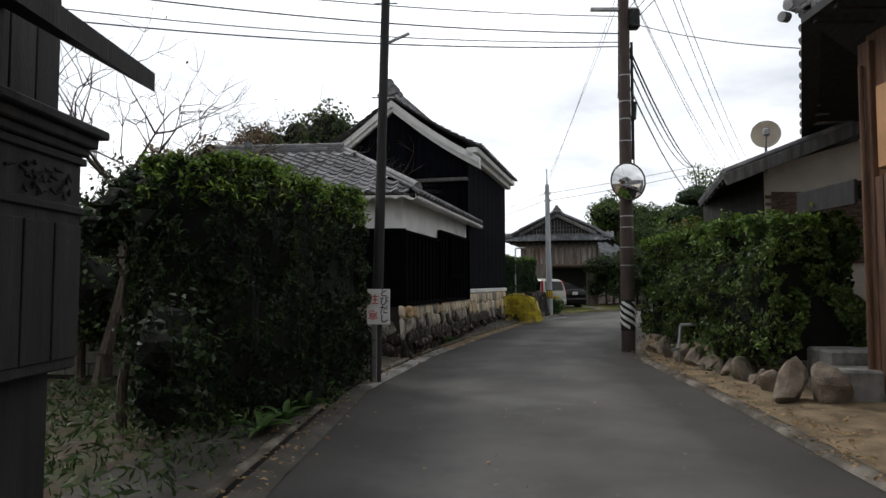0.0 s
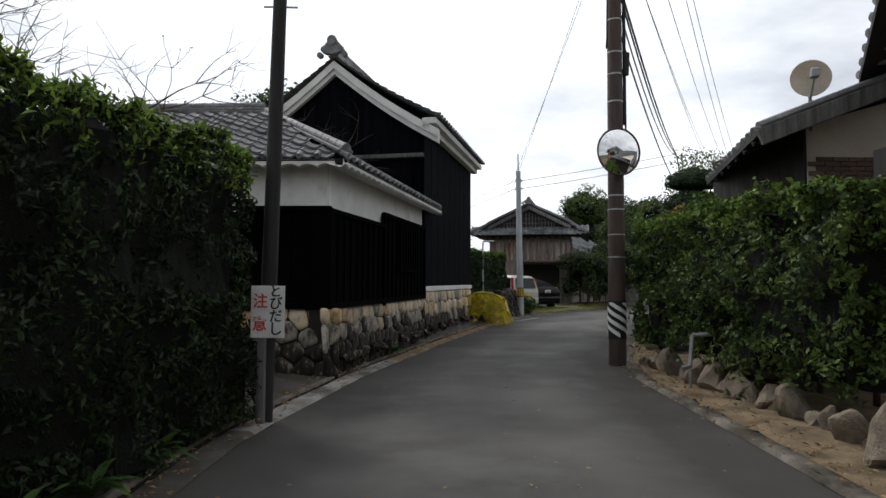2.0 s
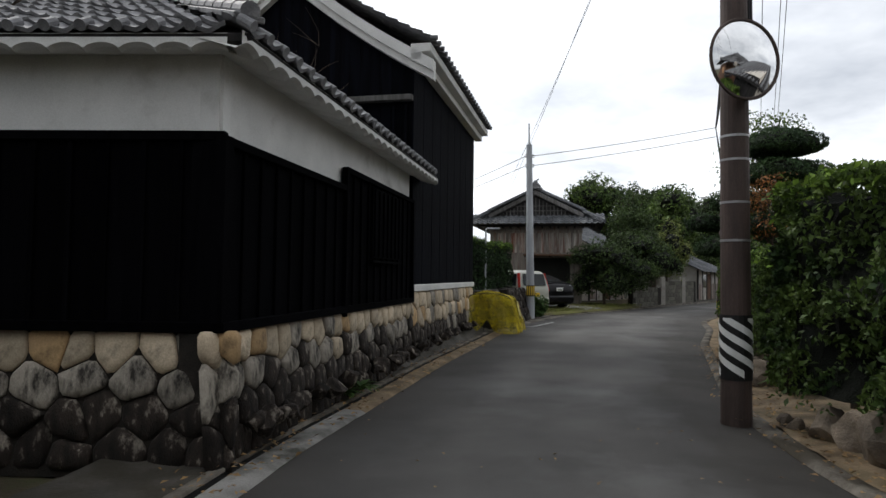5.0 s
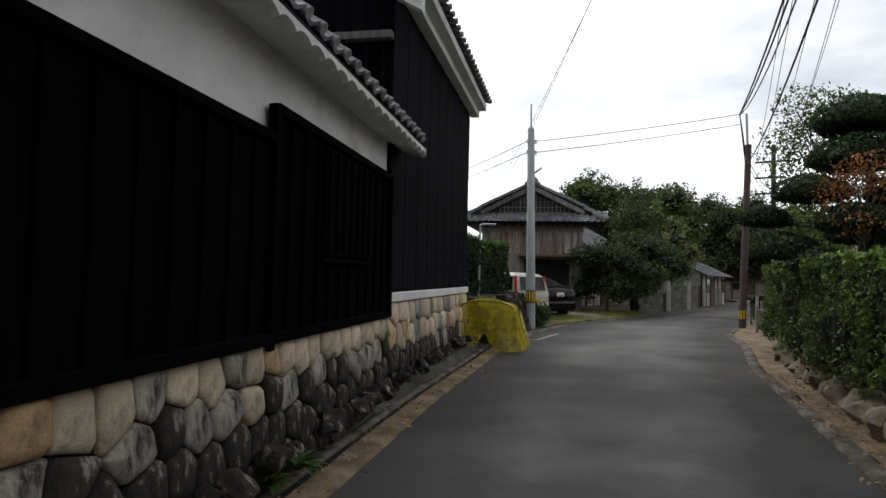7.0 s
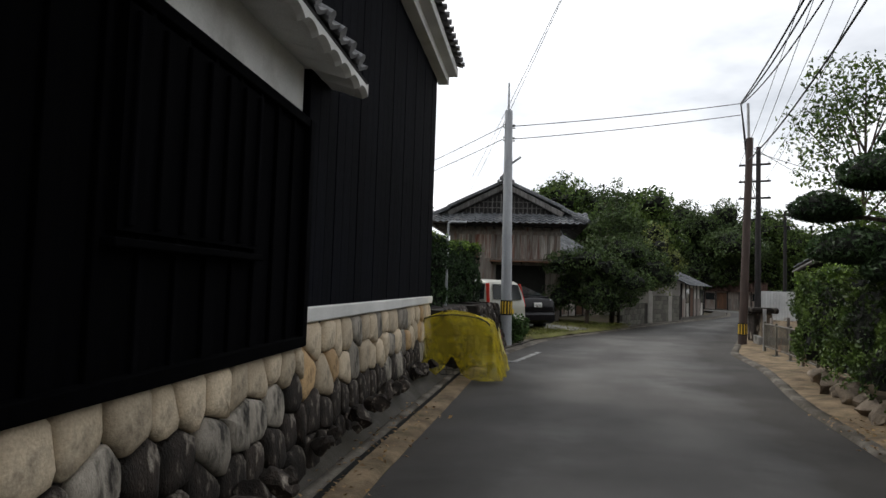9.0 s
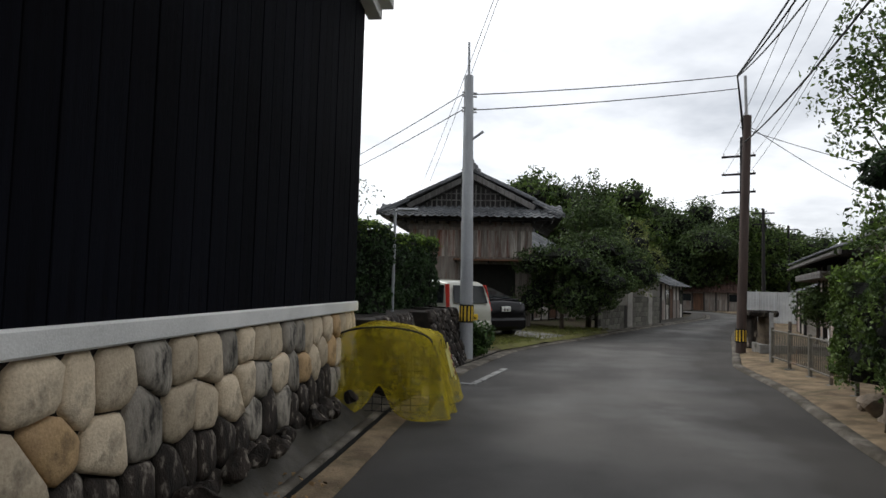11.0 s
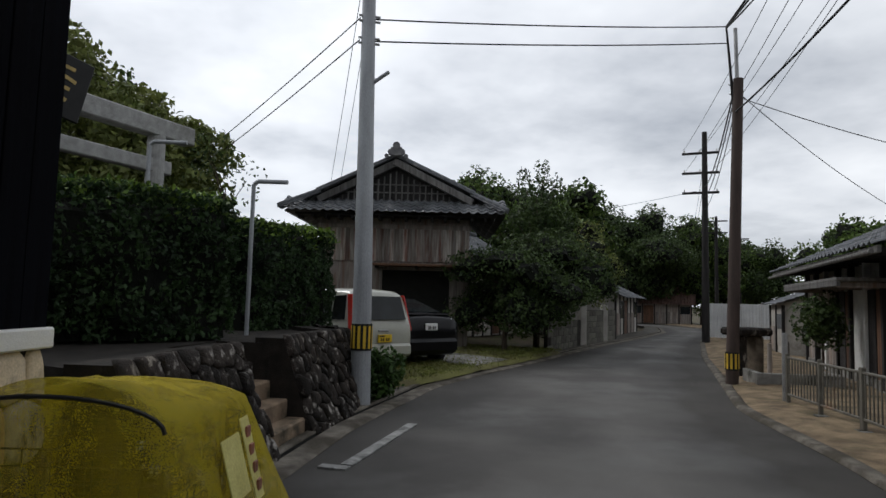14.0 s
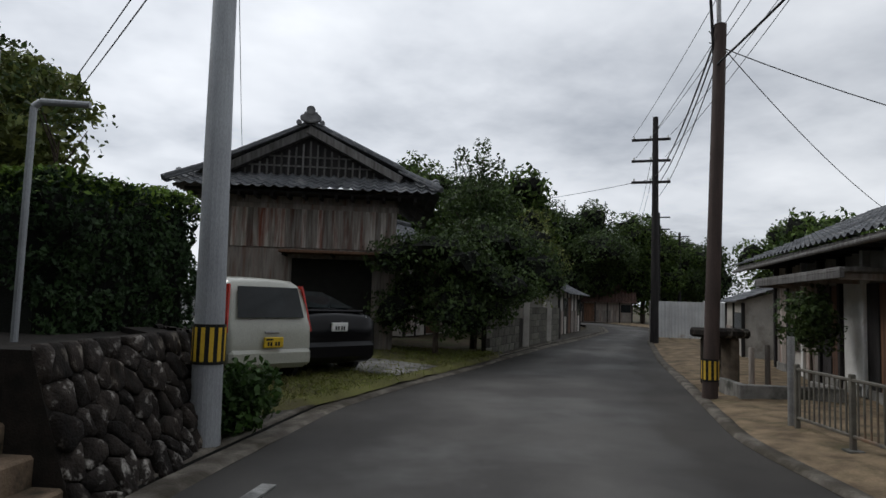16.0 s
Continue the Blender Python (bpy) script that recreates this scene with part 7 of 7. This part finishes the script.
part("receiver", box(BM(), -0.05, 0.05, -0.36, -0.26, 0.46, 0.58, None, 0.015), M["metal"], dish)

main = tagged(new("main_house"), "wooden house with heavy tiled roof and tan panels", "house")
part("wall", box(BM(), 5.3, 11.0, 2.0, 7.8, 0, 4.6), M["brown_wood"], main)
part("corner_post", box(BM(), 5.22, 5.4, 7.65, 7.86, 0, 4.5, None, 0.01), M["brown_wood"], main)
part("panel", box(BM(), 5.25, 5.31, 5.4, 7.6, 2.9, 3.9, None, 0.01), M["panel"], main, "tan wall panel")
for yb in np.arange(5.4, 7.6, 0.3):
    part("plank", box(BM(), 5.24, 5.31, yb + 0.01, yb + 0.29, 0.2, 2.8), M["brown_wood"], main)
part("downpipe", cyl(BM(), (5.18, 7.75, 0.1), (5.18, 7.75, 4.2), 0.03, 0.03, 10), M["brown_wood"], main)
part("canopy", box(BM(), 5.2, 6.0, 7.9, 9.2, 2.72, 2.8, None, 0.01), M["dark_wood"], main)
part("canopy_front", box(BM(), 5.15, 5.2, 7.9, 9.2, 2.5, 2.82, None, 0.01), M["dark_wood"], main)
roof_slab("roof", [(4.55, 2.0, 4.95), (4.55, 7.9, 4.9), (7.6, 7.9, 6.2), (7.6, 2.0, 6.2)], 0.1, M["dark_wood"], main)
roof_slab("roof", [(4.55, 7.9, 4.9), (6.05, 10.6, 4.05), (8.6, 10.6, 4.2), (7.6, 7.9, 6.2)], 0.1, M["dark_wood"], main)
for yb in np.arange(2.2, 7.8, 0.42):
    part("rafter", box(BM(), 4.6, 5.35, yb, yb + 0.08, 4.74, 4.84), M["dark_wood"], main)
ridge_run(main, (4.55, 7.9, 4.98), (7.6, 7.9, 6.28), 0.09, 2)
ridge_end(main, Vector((4.6, 7.9, 5.1)), 21, 0.9)

# ---------------- dark carved house front beside the start ----------------
DX, DY = -1.98, 3.45
darkh = tagged(new("dark_house"), "black-stained wooden house with carved transom panel", "house")
part("wall", box(BM(), -6, DX - 0.12, -3.0, DY - 0.05, 0, 4.4), M["dark_wood"], darkh)
part("box_window", box(BM(), DX - 0.5, DX, 1.2, DY, 1.06, 2.2, None, 0.01), M["dark_wood"], darkh)
part("lower_wall", box(BM(), DX - 0.6, DX - 0.1, 1.2, DY - 0.08, 0.0, 1.06), M["dark_wood"], darkh)
for k, (o, z0, z1) in enumerate(((0.03, 2.2, 2.25), (0.06, 2.25, 2.31), (0.1, 2.31, 2.36))):
    part("cornice", box(BM(), DX - 0.5, DX + o, 1.2 - o, DY + o, z0, z1, None, 0.008), M["dark_wood"], darkh)
for yb in np.arange(1.3, DY - 0.1, 0.24):
    part("plank", box(BM(), DX - 0.001, DX + 0.012, yb, yb + 0.225, 1.12, 1.82, None, 0.004), M["dark_wood"], darkh)
for xb in np.arange(DX - 0.48, DX - 0.05, 0.115):
    part("plank", box(BM(), xb, xb + 0.1, DY - 0.001, DY + 0.012, 1.12, 1.82, None, 0.004), M["dark_wood"], darkh)
part("carved_panel", box(BM(), DX - 0.46, DX - 0.06, DY, DY + 0.012, 1.93, 2.12, None, 0.004), M["dark_wood"], darkh)
bm = BM()
for i in range(44):
    a = random.random() * 6.28
    x, z = DX - 0.44 + 0.36 * random.random(), 1.95 + 0.15 * random.random()
    cyl(bm, (x - 0.02 * math.cos(a), DY + 0.012, z - 0.02 * math.sin(a)), (x + 0.02 * math.cos(a), DY + 0.022, z + 0.02 * math.sin(a)), 0.008, 0.005, 6)
for i in range(90):
    a = random.random() * 6.28
    yy, z = 1.4 + 1.95 * random.random(), 1.95 + 0.15 * random.random()
    cyl(bm, (DX + 0.0, yy - 0.02 * math.cos(a), z - 0.02 * math.sin(a)), (DX + 0.02, yy + 0.02 * math.cos(a), z + 0.02 * math.sin(a)), 0.01, 0.006, 6)
part("carving", bm, M["dark_wood"], darkh, "carved scroll relief", kind="stuff")
for z in (1.88, 2.15):
    part("rail", box(BM(), DX - 0.5, DX + 0.02, 1.2, DY + 0.02, z, z + 0.04, None, 0.005), M["dark_wood"], darkh)
for yb in np.arange(1.2, DY - 0.1, 0.2):
    part("plank", box(BM(), DX - 0.125, DX - 0.1, yb, yb + 0.19, 2.36, 3.4, None, 0.004), M["dark_wood"], darkh)
for xb in np.arange(DX - 1.3, DX - 0.15, 0.13):
    part("plank", box(BM(), xb, xb + 0.12, DY - 0.06, DY - 0.03, 2.36, 3.4, None, 0.004), M["dark_wood"], darkh)
roof_slab("eave_roof", [(-1.36, -1.0, 2.5), (-1.36, 2.95, 2.5), (-2.7, 2.95, 3.25), (-2.7, -1.0, 3.25)], 0.09, M["dark_wood"], darkh, False)
part("bracket", box(BM(), DX - 0.3, DX - 0.02, 2.55, 2.7, 2.38, 2.62, None, 0.05), M["dark_wood"], darkh)
tree("garden_bush", (-5.6, 9.9, 0.0), ring_clumps(rr, 16, 1.5, 0.8, 2.9, 0.75, 0.6), "dark overgrown shrub beside the block wall", M["leaf_tree"], 1200, 0.09, 0.08, 140)
tree("garden_bush", (-7.6, 12.5, 0.0), ring_clumps(rr, 18, 2.0, 0.8, 3.4, 0.9, 0.7), "dark overgrown shrub beside the block wall", M["leaf_tree"], 900, 0.1, 0.08, 141)
block_wall((-7.0, 10.6), (-2.4, 10.2), 1.5, "grey weathered concrete block wall behind the hedge", 0.4, 0.2)

# ---------------- overhead cables ----------------
def cable(p, q, sag, r, label, seg=18, group="overhead cables"):
    p, q = Vector(p), Vector(q)
    c = bpy.data.curves.new("overhead_cable", "CURVE")
    c.dimensions, c.bevel_depth, c.bevel_resolution = "3D", r, 1
    s = c.splines.new("POLY")
    s.points.add(seg)
    for i in range(seg + 1):
        f = i / seg
        w = p.lerp(q, f) - Vector((0, 0, sag * 4 * f * (1 - f)))
        s.points[i].co = (*w, 1)
    c.materials.append(M["cable"])
    ob = new("overhead_cable", c)
    return tagged(ob, label, "cable", group)


thin, thick = "thin black overhead wire between poles", "thick black overhead cable bundle"
p1 = lambda z, dx=0.0: (P1[0] + dx, P1[1], z)
tip = (P2[0] - 0.25, P2[1] - 0.25, 7.3)
for k, (z, r, lb) in enumerate(((6.9, 0.022, thick), (6.75, 0.02, thick), (6.4, 0.016, thick))):
    cable(p1(z, 0.1), (tip[0], tip[1], tip[2] - 0.02 * k), 0.35 + 0.15 * k, r, lb)
for dz in (0.0, 0.12):
    cable(tip, (P2[0] + 0.1, P2[1], 6.0 - dz * 3), -0.05, 0.02, thick)
cable(p1(6.0, 0.1), (P2[0] + 0.12, P2[1], 5.6), 0.5, 0.018, thick)
cable((PF[0], PF[1], 5.74), tip, 0.05, 0.012, thin)
cable((PF[0], PF[1], 5.4), (tip[0], tip[1], 6.95), 0.05, 0.012, thin)
for z in (5.74, 5.4):
    cable((PF[0] - 0.2, PF[1], z), (-3.5, 52, z - 0.3), 0.4, 0.01, thin)
cable((5.2, 40.3, 5.0), p1(8.2), 0.3, 0.006, thin)
cable((5.5, 40.3, 5.1), p1(8.5), 0.3, 0.006, thin)
for k, (x, z) in enumerate(((-0.7, 8.6), (-0.1, 8.6), (0.45, 8.6), (-0.6, 7.7), (0.3, 7.7))):
    cable((P3[0] + x, P3[1] - x * 0.8, z), (P1[0] + 0.5 + x, P1[1], 9.0 - 0.25 * (k % 2)), 0.7, 0.009, thin, 26)
for k, z in enumerate((6.0, 5.8, 5.5)):
    cable((P2[0] + 0.1, P2[1], z), (P3[0], P3[1], z + 0.9 - 0.25 * k), 0.35, 0.018 - 0.004 * k, thick)
cable((P3[0], P3[1], 8.6), (34, 62, 8), 0.6, 0.01, thin)
cable((P3[0], P3[1], 7.6), (34, 62, 7.2), 0.6, 0.01, thin)
cable((P3[0] - 0.4, P3[1], 6.7), (12, 57, 6.0), 0.4, 0.01, thin)
cable((P2[0], P2[1], 6.0), (20.5, 28.5, 3.9), 0.3, 0.009, thin)
cable((P2[0], P2[1], 6.2), (24, 36, 4.2), 0.3, 0.009, thin)
for k, (z, zz) in enumerate(((7.6, 7.5), (7.2, 7.3), (7.0, 6.9), (6.9, 6.7), (8.1, 8.4))):
    cable(p1(z), (-14, 8.6 + 0.2 * k, zz - 0.1), 0.5, 0.010 + 0.003 * (k % 2), thin, 22)
cable(p1(7.5), (5.6, 9.3, 5.0), 0.12, 0.009, thin)
for k in range(4):
    cable(p1(7.9 - 0.2 * k, 0.05), (5.2 + 0.5 * k, -8, 9.4), 0.5, 0.009, thin, 20)
for k in range(7):
    a = k * 0.9
    c = cable(p1(7.6 - 0.1 * k, 0.13 * math.cos(a)), p1(5.2 + 0.25 * k, 0.16 * math.cos(a + 1)), 0.0, 0.014, "loose black cable run down the pole", 4, "pole cables")
for dx, z0 in ((0.16, 4.3), (0.19, 3.9)):
    cable(p1(7.0, dx), p1(z0, dx), 0.0, 0.018, "loose black cable run down the pole", 4, "pole cables")
bm = BM()
box(bm, -0.75, 0.35, -0.04, 0.04, 7.72, 7.8, None, 0.01)
box(bm, -0.3, 1.1, -0.04, 0.04, 8.9, 8.99, None, 0.01)
part("crossarm", bm, M["metal"], pole_mirror)
part("junction_box", box(BM(), 0.1, 0.35, -0.12, 0.1, 7.3, 7.75, None, 0.03), M["black_paint"], pole_mirror)
part("junction_box", cyl(BM(), (0.18, -0.05, 5.2), (0.2, -0.05, 5.6), 0.06, 0.06, 12), M["black_paint"], pole_mirror)
for k, (x, y, h) in enumerate(((36, 62, 8.5), (43, 68, 8))):
    fp_ = utility_pole((x, y), 0.16, 0.1, h, M["dark_wood"], "distant dark utility pole with crossarms")
    for z in (h - 0.4, h - 1.3):
        part("crossarm", box(BM(), -0.8, 0.8, -0.05, 0.05, z, z + 0.09, pose(0, 0, 0, 0, 0, -40)), M["dark_wood"], fp_)
